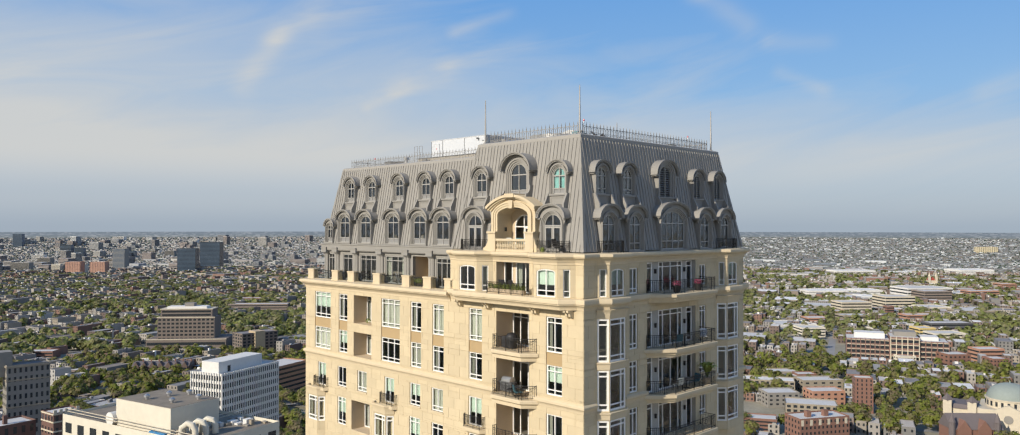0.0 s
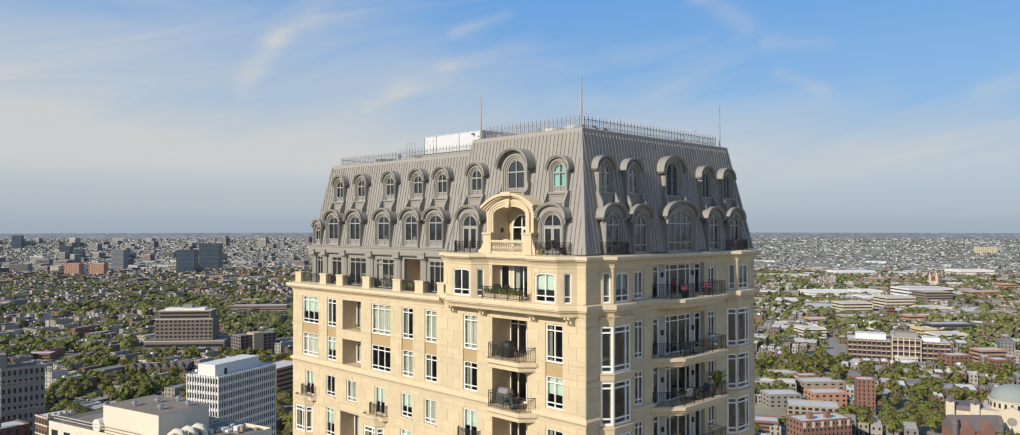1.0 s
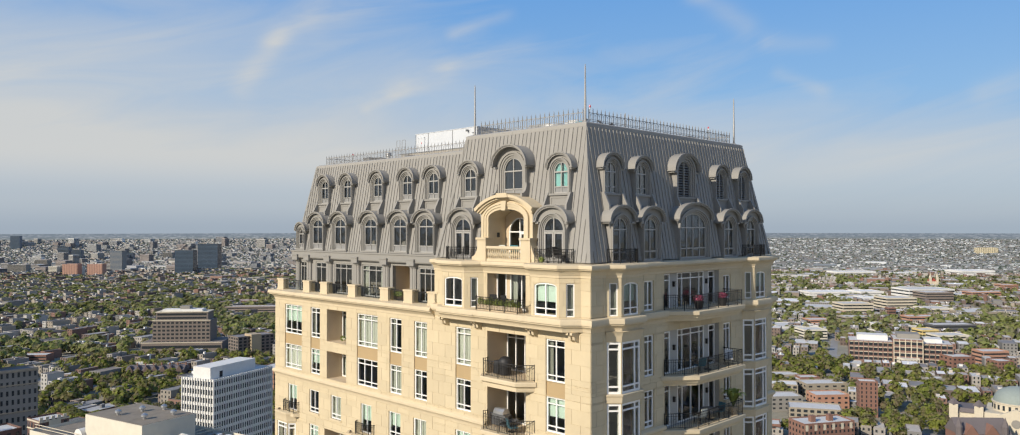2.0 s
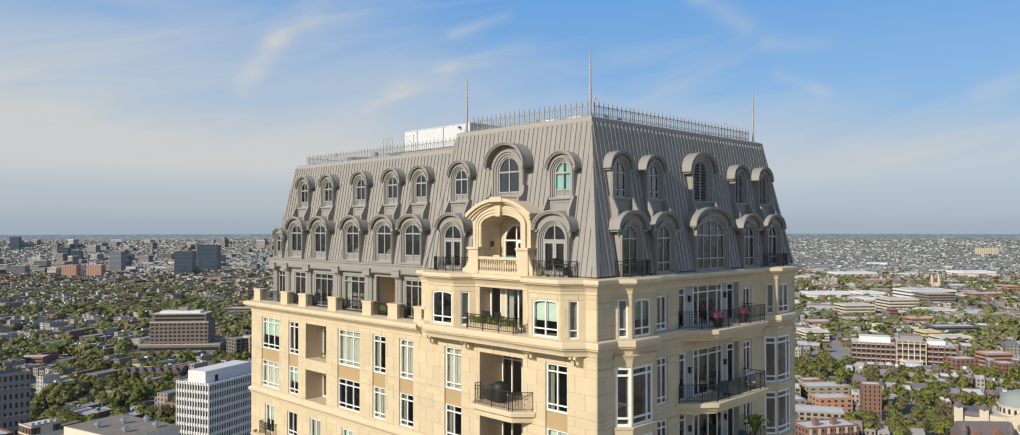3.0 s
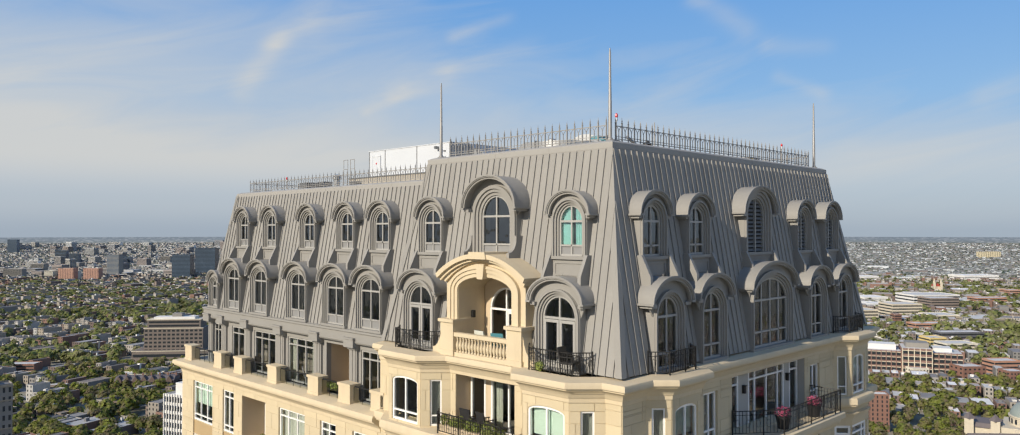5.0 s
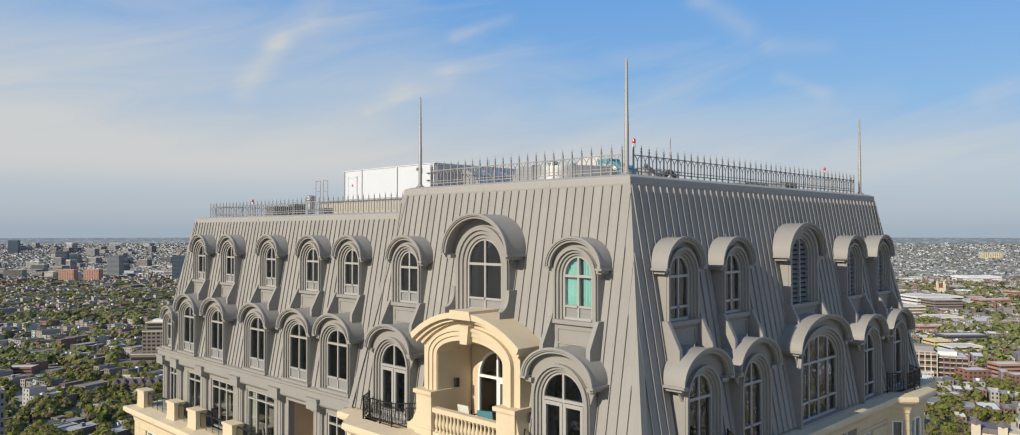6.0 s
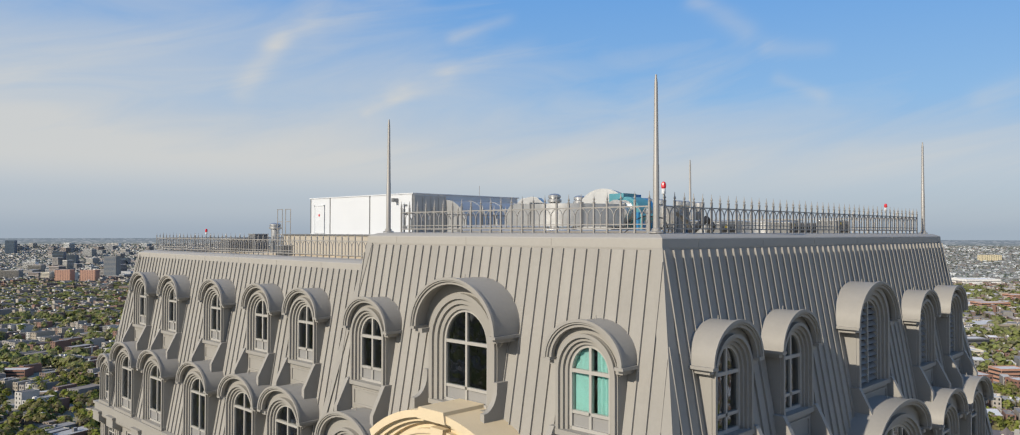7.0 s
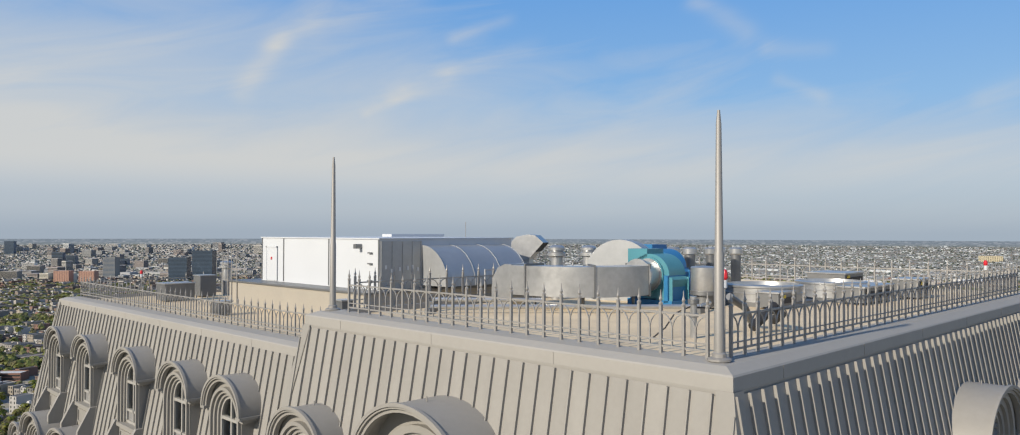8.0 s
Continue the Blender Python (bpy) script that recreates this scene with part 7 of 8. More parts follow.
def haze_muted(group, k):
    """The same colours, drawn towards their mean, as haze would flatten them."""
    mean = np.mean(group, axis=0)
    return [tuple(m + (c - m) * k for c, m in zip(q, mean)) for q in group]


SHADED_FAR_WALLS = haze_muted([tuple(c * k for c, k in zip(q, (0.93, 1.0, 1.08))) for q in SHADED_FAR_WALLS], 0.75)
SUNNY_FAR_WALLS, HAZED_ROOFS = (haze_muted([tuple(c * k for c, k in zip(q, HAZE_TINT)) for q in group], k) for group, k in ((SUNNY_FAR_WALLS, 1.0), (HAZED_ROOFS, 0.9)))
SUNNY_FAR_WALL = surface("sunny_far_wall", (0.3, 0.3, 0.3), 0.9, vary=0.15, scale=0.05, fine=0.4, bump=0.0, palette=SUNNY_FAR_WALLS, per_island=1)
HAZED_ROOF = surface("hazed_far_roofing", (0.5, 0.5, 0.5), 0.9, vary=0.15, scale=0.05, fine=0.4, bump=0.0, palette=HAZED_ROOFS, per_island=1)
SHADED_FAR_WALL = surface("shaded_far_wall", (0.3, 0.3, 0.3), 0.9, vary=0.15, scale=0.05, fine=0.4, bump=0.0, palette=SHADED_FAR_WALLS, per_island=1)
# the distance: bigger blocks, thinning out
n = 25000
rr = np.sqrt(rng.uniform(2350 ** 2, 4700 ** 2, n))
aa = np.radians(rng.uniform(-37.5, 37.5, n)) + HEAD
D = np.stack([EYE0[0] + rr * np.cos(aa), EYE0[1] + rr * np.sin(aa), rng.uniform(5, 11, n), rng.uniform(5, 11, n), rng.choice([2.4, 3.0, 3.8, 5.0, 8], n, p=[0.34, 0.36, 0.22, 0.065, 0.015])], 1)
row = rng.random(len(D)) < 0.15
D[row, 3] *= rng.uniform(1.8, 4.5, row.sum())
D[row, 4] = np.minimum(D[row, 4], 4.0)
D = D[is_clear(D[:, :2])]
# mid-rises on one half of the skyline, and long pale sheds
k = 150
rr, aa = np.sqrt(rng.uniform(2500 ** 2, 4500 ** 2, k)), np.radians(rng.uniform(3, 34, k)) + HEAD
D = np.vstack([D, np.stack([EYE0[0] + rr * np.cos(aa), EYE0[1] + rr * np.sin(aa), rng.uniform(18, 30, k), rng.uniform(18, 60, k), rng.choice([14, 18, 24, 32, 42], k, p=[0.34, 0.3, 0.2, 0.11, 0.05])], 1)])
k = 70
rr, aa = np.sqrt(rng.uniform(2150 ** 2, 3400 ** 2, k)), np.radians(rng.uniform(-34, 30, k)) + HEAD
D = np.vstack([D, np.stack([EYE0[0] + rr * np.cos(aa), EYE0[1] + rr * np.sin(aa), rng.uniform(16, 34, k), rng.uniform(30, 90, k), rng.uniform(7, 11, k)], 1)])
D = D[is_clear(D[:, :2])]
k = 9500
rr, aa = rng.uniform(3500, 4735, k), np.radians(rng.uniform(-37, 37, k)) + HEAD
D = np.vstack([D, np.stack([EYE0[0] + rr * np.cos(aa), EYE0[1] + rr * np.sin(aa), rng.uniform(7, 20, k), rng.uniform(6, 15, k), rng.choice([1.8, 2.2, 2.6, 4, 7], k, p=[0.36, 0.34, 0.2, 0.085, 0.015])], 1)])
V, F, RV, RF = house_boxes(D)
bands = []
for x, y, w, d, h in D[D[:, 4] >= 14]:
    z_up = float(lift(np.array([[x, y]]))[0])
    o = np.array([x, y]) - E1 * (w / 2 + 0.15) - E2 * (d / 2 + 0.15)
    z = 2.0
    while z < h - 2.5:
        for t in (E1 * (w + 0.15), E2 * (d + 0.15)):
            bands.append([(*o, z + z_up), (*(o + t), z + z_up), (*(o + t), z + z_up + 1.9), (*o, z + z_up + 1.9)])
        z += 4.2
W = np.array(bands).reshape(-1, 3)
tagged(new("distant_window_bands", mesh_from("distant_window_bands", W, np.arange(len(W)).reshape(-1, 4), PANE_FAR, 4)), "window bands of distant mid-rise blocks", "window", kind="stuff")
up = lift(D[:, :2])
V[:, 2] += np.repeat(up, 8)
RV[:, 2] += np.repeat(up, 4)
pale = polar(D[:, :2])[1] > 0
for side_mat, sel, words in ((SHADED_FAR_WALL, pale, "distant city blocks on the shaded left, walls coloured paler"), (SUNNY_FAR_WALL, ~pale, "distant city blocks on the sunlit right, walls coloured darker")):
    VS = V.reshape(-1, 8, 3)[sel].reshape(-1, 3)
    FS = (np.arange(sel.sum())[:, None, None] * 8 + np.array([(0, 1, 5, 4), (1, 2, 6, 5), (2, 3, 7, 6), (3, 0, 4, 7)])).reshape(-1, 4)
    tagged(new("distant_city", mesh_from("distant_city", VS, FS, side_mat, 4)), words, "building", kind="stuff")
tagged(new("distant_roofs", mesh_from("distant_roofs", RV, RF, HAZED_ROOF, 4)), "roofs of distant city blocks", "building", kind="stuff")


# ---- trees ----
def crown(count, size, lobes, seed, up=0.35):
    """Leaf clumps scattered over uneven lobes: quad corners for a crown about 12 m wide, standing on z = 0."""
    g = np.random.default_rng(seed)
    cs = []
    for k in range(lobes):
        a, d = 2 * math.pi * k / lobes + g.uniform(-0.4, 0.4), g.uniform(1.0, 3.0)
        cs.append((d * math.cos(a), d * math.sin(a), g.uniform(5.6, 9.6), g.uniform(2.7, 3.9)))
    cs.append((0, 0, 10.2, 3.2))
    cs = np.array(cs)
    pick = g.integers(0, len(cs), count)
    v = g.normal(size=(count, 3))
    v /= np.linalg.norm(v, axis=1, keepdims=True)
    rad = g.uniform(0.78, 1.08, (count, 1))
    v[:, 2] = np.where(g.random(count) < 0.7, np.abs(v[:, 2]), v[:, 2])
    p = cs[pick, :3] + v * cs[pick, 3:4] * rad * np.array([1, 1, 0.8])
    nrm = v + g.normal(scale=0.20, size=(count, 3)) + np.array([0, 0, up])
    nrm /= np.linalg.norm(nrm, axis=1, keepdims=True)
    t = np.cross(nrm, g.normal(size=(count, 3)))
    t /= np.linalg.norm(t, axis=1, keepdims=True)
    b = np.cross(nrm, t)
    s = size * g.uniform(0.6, 1.35, (count, 1))
    q = np.stack([p - t * s - b * s * 0.7, p + t * s * 0.9 - b * s, p + t * s + b * s * 0.8, p - t * s * 0.8 + b * s], 1)
    return q


T = np.array([tx, ty, ts]).T
ok = (in_view(T[:, :2], 330, 2600) | beside(T[:, :2], 260, 1300)) & is_clear(T[:, :2], -4)
T = T[ok]
# trees close round the large buildings
extra = []
for c, rad_, n in (((268, 775), 26, 22), ((245, 720), 30, 24), ((300, 745), 20, 12), ((215, 690), 34, 24), ((330, 710), 24, 14), ((200, 760), 34, 26), ((230, 800), 30, 22)):
    for q in range(n):
        a, d = rng.uniform(0, 2 * math.pi), rad_ * math.sqrt(rng.random())
        extra.append((c[0] + d * math.cos(a), c[1] + d * math.sin(a), rng.uniform(0.6, 1.05)))
T = np.vstack([T, np.array(extra)])
trad = polar(T[:, :2])[0] + 4000 * beside(T[:, :2], 0, 9000)
T = T[np.argsort(trad)]
trad = np.sort(trad)
NEAR_T = 170
tree_kinds = []
for k in range(6):
    tree = thing("tree", "broadleaf street tree in fresh spring leaf", "tree", (0, 0, -40 - k), "city trees")
    q = crown(1100, 0.45, 7 + k % 3, 100 + k)
    part("crown", mesh_from("crown", q.reshape(-1, 3), np.arange(1100 * 4).reshape(-1, 4), LEAVES, 4), None, tree)
    g = np.random.default_rng(k)
    s = Shape().tube([(0, 0, -0.3), (0.1, 0, 2.5), (0.05, 0.1, 5.5), (0, 0, 9.5)], 0.34, 7, 0.10)
    for b in range(6):
        a = b * 1.05 + g.uniform(-0.3, 0.3)
        z = 3.2 + 0.6 * b
        s.tube([(0, 0, z), (1.3 * math.cos(a), 1.3 * math.sin(a), z + 1.5), (3.0 * math.cos(a), 3.0 * math.sin(a), z + 3.4)], 0.15, 5, 0.04)
    part("trunk", s, BARK, tree)
    tree_kinds.append(tree)
for n, (x, y, s) in enumerate(T[:NEAR_T]):
    m = pose(x, y, 0, 0, 0, float(rng.uniform(0, 360))) @ Matrix.Diagonal((s * rng.uniform(0.85, 1.15), s * rng.uniform(0.85, 1.15), s, 1))
    if n < 6:
        tree_kinds[n].matrix_basis = m
    else:
        base = tree_kinds[n % 6]
        ob = copy_thing(base, m)
        ob.matrix_basis = m


def forest(name, T, count, size, lobes, label, kinds=6, spread=1.0, leaves=None, up=0.35, low=1.0):
    base = [crown(count, size, lobes, 300 + k, up) * np.array([1, 1, low]) for k in range(kinds)]
    out = []
    pick = rng.integers(0, kinds, len(T))
    rot = rng.uniform(0, 2 * math.pi, len(T))
    for k in range(kinds):
        Q, sel = base[k], np.nonzero(pick == k)[0]
        if not len(sel):
            continue
        c, s = np.cos(rot[sel])[:, None, None], np.sin(rot[sel])[:, None, None]
        sc = T[sel, 2][:, None, None]
        X = Q[None, :, :, 0] * c - Q[None, :, :, 1] * s
        Y = Q[None, :, :, 0] * s + Q[None, :, :, 1] * c
        P = np.stack([X * sc * spread + T[sel, 0][:, None, None], Y * sc * spread + T[sel, 1][:, None, None], np.broadcast_to(Q[None, :, :, 2], X.shape) * sc + lift(T[sel])[:, None, None]], -1)
        out.append(P.reshape(-1, 3))
    V = np.vstack(out)
    return tagged(new(name, mesh_from(name, V, np.arange(len(V)).reshape(-1, 4), leaves or LEAVES, 4)), label, "tree", kind="stuff")


rest_t, rest_r = T[NEAR_T:], trad[NEAR_T:]
forest("street_trees", rest_t[rest_r < 640], 440, 0.62, 8, "leafy street trees between the houses")
forest("mid_trees", rest_t[(rest_r >= 640) & (rest_r < 900)], 165, 0.95, 7, "leafy street trees farther off")
forest("far_trees", rest_t[(rest_r >= 900) & (rest_r < 1500)], 44, 1.85, 6, "distant leafy street trees", leaves=LEAVES_MID_HAZE, up=0.5)
forest("farther_trees", rest_t[rest_r >= 1500], 14, 3.1, 5, "distant tree cover between roofs", leaves=LEAVES_MID_HAZE, up=1.2, low=0.8)
belts = []
for k in range(46):
    r0, a0 = rng.uniform(1150, 2300), HEAD - radians(rng.uniform(16, 34))
    c = EYE0 + r0 * np.array([math.cos(a0), math.sin(a0)])
    ln, wd = rng.uniform(30, 90), rng.uniform(6, 22)
    t = (E1, E2)[k % 2]
    for q in range(int(ln * wd / 70) + 5):
        p = c + t * rng.uniform(-ln, ln) + (E2, E1)[k % 2] * rng.uniform(-wd, wd)
        belts.append((*p, rng.uniform(0.75, 1.15)))
belts = np.array(belts)
forest("tree_belts", belts[is_clear(belts[:, :2], 6)], 40, 2.1, 6, "belts of leafy trees between low sheds", leaves=LEAVES_MID_HAZE, up=0.5)
n = 14000
rr = np.sqrt(rng.uniform(2200 ** 2, 4700 ** 2, n))
aa = np.radians(rng.uniform(-37.5, 37.5, n)) + HEAD
FT = np.stack([EYE0[0] + rr * np.cos(aa), EYE0[1] + rr * np.sin(aa), rng.uniform(0.5, 0.85, n)], 1)
n = 5500
rr = rng.uniform(3500, 4735, n)
aa = np.radians(rng.uniform(-37, 37, n)) + HEAD
FT = np.vstack([FT, np.stack([EYE0[0] + rr * np.cos(aa), EYE0[1] + rr * np.sin(aa), rng.uniform(0.45, 0.7, n)], 1)])
forest("distant_trees", FT, 8, 3.0, 4, "distant tree cover towards the horizon", 5, 1.05, LEAVES_FAR_HAZE, 0.5, 0.5)


# ---- landmarks ----
def block(name, label, x, y, w, d, h, angle, wall, floors, nu, nv, z0=0.0, glass_mat=None, bands=True, roof=None, parapet=0.8, fin=0.0, win_h=0.6, win_w=0.6, f0=0, fin_wall=None):
    """A larger city building: walls, roof, and single windows on its two sides towards the open city."""
    z0 = z0 + float(lift(np.array([[x, y]]))[0])
    b = thing(name, label, "building", (x, y, z0))
    b.rotation_euler[2] = radians(angle)
    part("wall", Shape().box(0, w, 0, d, 0, h, skip="top").box(0.3, w - 0.3, 0.3, d - 0.3, h - parapet - 0.3, h - parapet).mesh("wall", wall, 0), None, b)
    part("roof", Shape().box(0.35, w - 0.35, 0.35, d - 0.35, h - parapet, h - parapet + 0.05).mesh("roof", roof or HOUSE_ROOF_OB, 0), None, b)
    fh = (h - parapet - 1.0) / floors
    su, sv = w / nu, d / nv
    wu = Shape().box(-su * win_w / 2, su * win_w / 2, -0.06, 0.05, 0, fh * win_h).mesh("window", glass_mat or PANE_FAR, 0)
    wv = Shape().box(-0.06, 0.05, -sv * win_w / 2, sv * win_w / 2, 0, fh * win_h).mesh("window", glass_mat or PANE_FAR, 0)
    for f in range(f0, floors):
        z = 1.0 + f * fh + fh * 0.25
        if bands:
            part("window_band", Shape().box(0.4, w - 0.4, -0.06, 0.05, z, z + fh * win_h).mesh("window_band", glass_mat or PANE_FAR, 0), None, b)
            part("window_band", Shape().box(-0.06, 0.05, 0.4, d - 0.4, z, z + fh * win_h).mesh("window_band", glass_mat or PANE_FAR, 0), None, b)
        else:
            for i in range(nu):
                part("window", wu, None, b, m=shift((i + 0.5) * su, 0, z))
            for i in range(nv):
                part("window", wv, None, b, m=shift(0, (i + 0.5) * sv, z))
    if fin:
        for i in range(nu + 1):
            part("fin", Shape().box(i * su - fin / 2, i * su + fin / 2, -0.45, 0, 0, h).mesh("fin", fin_wall or wall, 0), None, b)
        for i in range(nv + 1):
            part("fin", Shape().box(-0.45, 0, i * sv - fin / 2, i * sv + fin / 2, 0, h).mesh("fin", fin_wall or wall, 0), None, b)
    return b


def plain(name, color, rough=0.85, vary=0.12):
    return surface(name, color, rough, vary=vary, scale=0.1, fine=0.8, bump=0.0)


CONC_WHITE = plain("white_concrete", (0.66, 0.65, 0.62))
CREAM = plain("cream_render", (0.62, 0.58, 0.48))
BROWN_BRICK = plain("brown_brick", (0.23, 0.185, 0.155))
TAN_BRICK = plain("tan_brick", (0.30, 0.26, 0.20))
RED_BRICK = plain("red_brick", (0.215, 0.115, 0.085))
GREY_STONE = plain("grey_stone", (0.25, 0.235, 0.21))
PALE_STONE = plain("pale_stone", (0.55, 0.49, 0.38))
PINK_BRICK = plain("pink_brick", (0.40, 0.22, 0.15))
SLATE = plain("slate_roof", (0.14, 0.12, 0.12))
DARK_GLASS = surface("dark_tower_glass", (0.035, 0.05, 0.07), 0.2, vary=0.2, scale=0.02, fine=0.2, bump=0.0)
BLUE_GLASS = surface("blue_tower_glass", (0.075, 0.11, 0.155), 0.25, vary=0.2, scale=0.02, fine=0.2, bump=0.0)
COPPER = plain("green_copper", (0.25, 0.29, 0.27))
TAR = plain("tar_roof", (0.225, 0.19, 0.145), vary=0.35)
GREY_ROOF = plain("pale_roofing", (0.55, 0.54, 0.52))

office = block("office_tower", "white concrete office slab with narrow vertical fins", 129, 335, 41, 20, 61, 21.4, CONC_WHITE, 15, 26, 12, bands=True, roof=GREY_ROOF, fin=0.42, win_h=0.62)
part("plant_room", Shape().box(2, 33, 4, 15, 60.2, 66).mesh("plant_room", CONC_WHITE, 0), None, office)
part("plant_door", Shape().box(8, 10, 3.9, 4, 60.5, 63.5).mesh("plant_door", PANE_FAR, 0), None, office)
UMBER_BRICK = plain("umber_brick", (0.175, 0.145, 0.125))
slab = block("brick_apartment_block", "long brown brick apartment block with a set-back top on a podium", 287, 833, 60, 26, 34.5, -40, UMBER_BRICK, 8, 13, 2, bands=False, roof=GREY_ROOF, win_h=0.5, win_w=0.66, f0=2)
part("podium", Shape().box(-10, 74, -6, 34, 0, 11.5).mesh("podium", UMBER_BRICK, 0), None, slab)
part("stone_band", Shape().box(-10.2, 74.4, -6.3, -5.9, 10.8, 11.6).box(-10.3, -9.9, -6, 34, 10.8, 11.6).mesh("stone_band", PALE_STONE, 0), None, slab)
part("window_band", Shape().box(-9, 73, -6.1, -5.9, 5.0, 8.0).mesh("window_band", PANE_FAR, 0), None, slab)
part("stone_band", Shape().box(-0.6, 60.6, -0.6, 0.1, 33.8, 34.7).box(-0.6, 0.1, 0, 26, 33.8, 34.7).mesh("stone_band", PALE_STONE, 0), None, slab)
part("upper_storey", Shape().box(2.5, 57, 2.5, 24, 33.4, 43).mesh("upper_storey", UMBER_BRICK, 0), None, slab)
part("stone_band", Shape().box(1.9, 57.6, 1.9, 24.6, 42.6, 43.3).mesh("stone_band", PALE_STONE, 0), None, slab)
for z in (35.6, 39.4):
    part("window_band", Shape().box(4, 55.5, 2.4, 2.6, z, z + 2.1).box(2.4, 2.6, 4, 22, z, z + 2.1).mesh("window_band", PANE_FAR, 0), None, slab)
for f in range(3, 8):
    z = 1.0 + f * 4.09
    part("balcony", Shape().box(-1.6, 0.02, 5, 21, z - 0.3, z).box(-1.6, -1.45, 5, 21, z, z + 1.1).mesh("balcony", PINK_BRICK, 0), None, slab)
part("plant_room", Shape().box(8, 50, 6, 20, 43.3, 45.6).mesh("plant_room", CONC_WHITE, 0), None, slab)
part("plant_room", Shape().box(26, 36, 8, 18, 45.6, 49.0).mesh("plant_room", GREY_STONE, 0), None, slab)
mid = block("apartment_block", "brown brick mid-rise block with a projecting tan front", 334, 731, 40, 22, 22, 0, UMBER_BRICK, 6, 8, 4, bands=False)
part("tan_front", Shape().box(13, 24, -3.0, 12, 0, 23.5).mesh("tan_front", plain("buff_brick", (0.42, 0.335, 0.22)), 0), None, mid)
for f in range(6):
    part("window", Shape().box(-0.0, 0.1, -2.2, -0.8, 3 + f * 3.4, 4.8 + f * 3.4).mesh("window", PANE_FAR, 0), None, mid, m=shift(12.93))
hotel = block("stone_apartment_block", "grey stone apartment block with regular windows", 53, 403, 18.5, 10, 66, -3, GREY_STONE, 15, 8, 4, bands=False, win_h=0.55, win_w=0.42, f0=6)
part("stair_head", Shape().box(-10, 3, 4, 12, 60, 72).mesh("stair_head", GREY_STONE, 0), None, hotel)
for z in (45.0, 58.0, 64.6):
    part("stone_band", Shape().box(-0.3, 18.8, -0.3, 0, z, z + 0.7).box(-0.3, 0, 0, 10, z, z + 0.7).mesh("stone_band", TAN_BRICK, 0), None, hotel)
OXBLOOD = plain("dark_red_brick", (0.14, 0.08, 0.065))
castle = block("brick_townhouse", "dark red brick townhouse block with pale stone battlements", 58, 345, 12, 11, 52, 10, OXBLOOD, 10, 4, 4, bands=False, roof=GREY_ROOF, win_w=0.4, f0=6)
for i in range(5):
    part("battlement", Shape().box(i * 2.4, i * 2.4 + 1.3, -0.3, 0.2, 51.5, 53.2).mesh("battlement", PALE_STONE, 0), None, castle)
for z in (43.5, 47.6, 51.0):
    part("stone_band", Shape().box(-0.2, 12.2, -0.25, 0, z, z + 0.6).box(-0.25, 0, 0, 11, z, z + 0.6).mesh("stone_band", PALE_STONE, 0), None, castle)
part("stone_front", Shape().box(3.6, 8.4, -0.5, 0, 40, 51.6).mesh("stone_front", PALE_STONE, 0), None, castle)
low = block("brick_townhouse", "dark red brick townhouse block with a pale flat roof", 38, 356, 17, 14, 47.5, 10, OXBLOOD, 9, 5, 4, bands=False, roof=GREY_ROOF, win_w=0.4, f0=5)
part("chimney", Shape().box(6, 7.6, 5, 6.4, 46, 50.5).mesh("chimney", OXBLOOD, 0), None, low)

# low blocks among the trees
gr = thing("gabled_terrace", "long dark brick terrace with a row of pointed gables", "building", (212, 693, 0))
gr.rotation_euler[2] = radians(-41)
DARK_BRICK = plain("dark_brick", (0.12, 0.085, 0.07))
part("wall", Shape().box(0, 49, 0, 16, 0, 8.5).mesh("wall", DARK_BRICK, 0), None, gr)
part("roof", Shape().prism([(-0.5, 8.4), (16.5, 8.4), (12, 11.5), (4, 11.5)], "u", -0.4, 49.4).mesh("roof", SLATE, 0), None, gr)
for k in range(7):
    u = 3.5 + 7 * k
    part("gable", Shape().prism([(u - 2.4, 0), (u + 2.4, 0), (u + 2.4, 8.6), (u, 12.4), (u - 2.4, 8.6)], "d", -0.8, 4).mesh("gable", DARK_BRICK, 0), None, gr)
    part("chimney", Shape().box(u + 2.9, u + 3.9, 7, 8.2, 9, 14).mesh("chimney", RED_BRICK, 0), None, gr)
    for z in (2.0, 5.4):
        part("window", Shape().box(u - 1.3, u + 1.3, -0.9, -0.78, z, z + 1.9).mesh("window", PANE_FAR, 0), None, gr)
for x, y, w, d, h, ang, wall, fl in ((222, 716, 36, 14, 10, -41, CREAM, 3), (158, 726, 27, 14, 8, -41, BROWN_BRICK, 2), (168, 861, 27, 16, 8, -41, RED_BRICK, 2), (253, 507, 34, 24, 27, 21, plain("orange_brick", (0.36, 0.20, 0.125)), 7),
                                     (582, 1254, 51, 22, 9, -41, RED_BRICK, 2), (505, 1128, 91, 20, 13, -41, BROWN_BRICK, 3), (424, 221, 26, 14, 9, -62, RED_BRICK, 3), (604, 2445, 24, 24, 26, -45, CREAM, 7), (652, 2398, 24, 24, 26, -45, CREAM, 7)):
    block("low_apartment_block", "low brick apartment block with a flat roof", x, y, w, d, h, ang, wall, fl, 8, 4, bands=True, roof=GREY_ROOF, win_h=0.42)

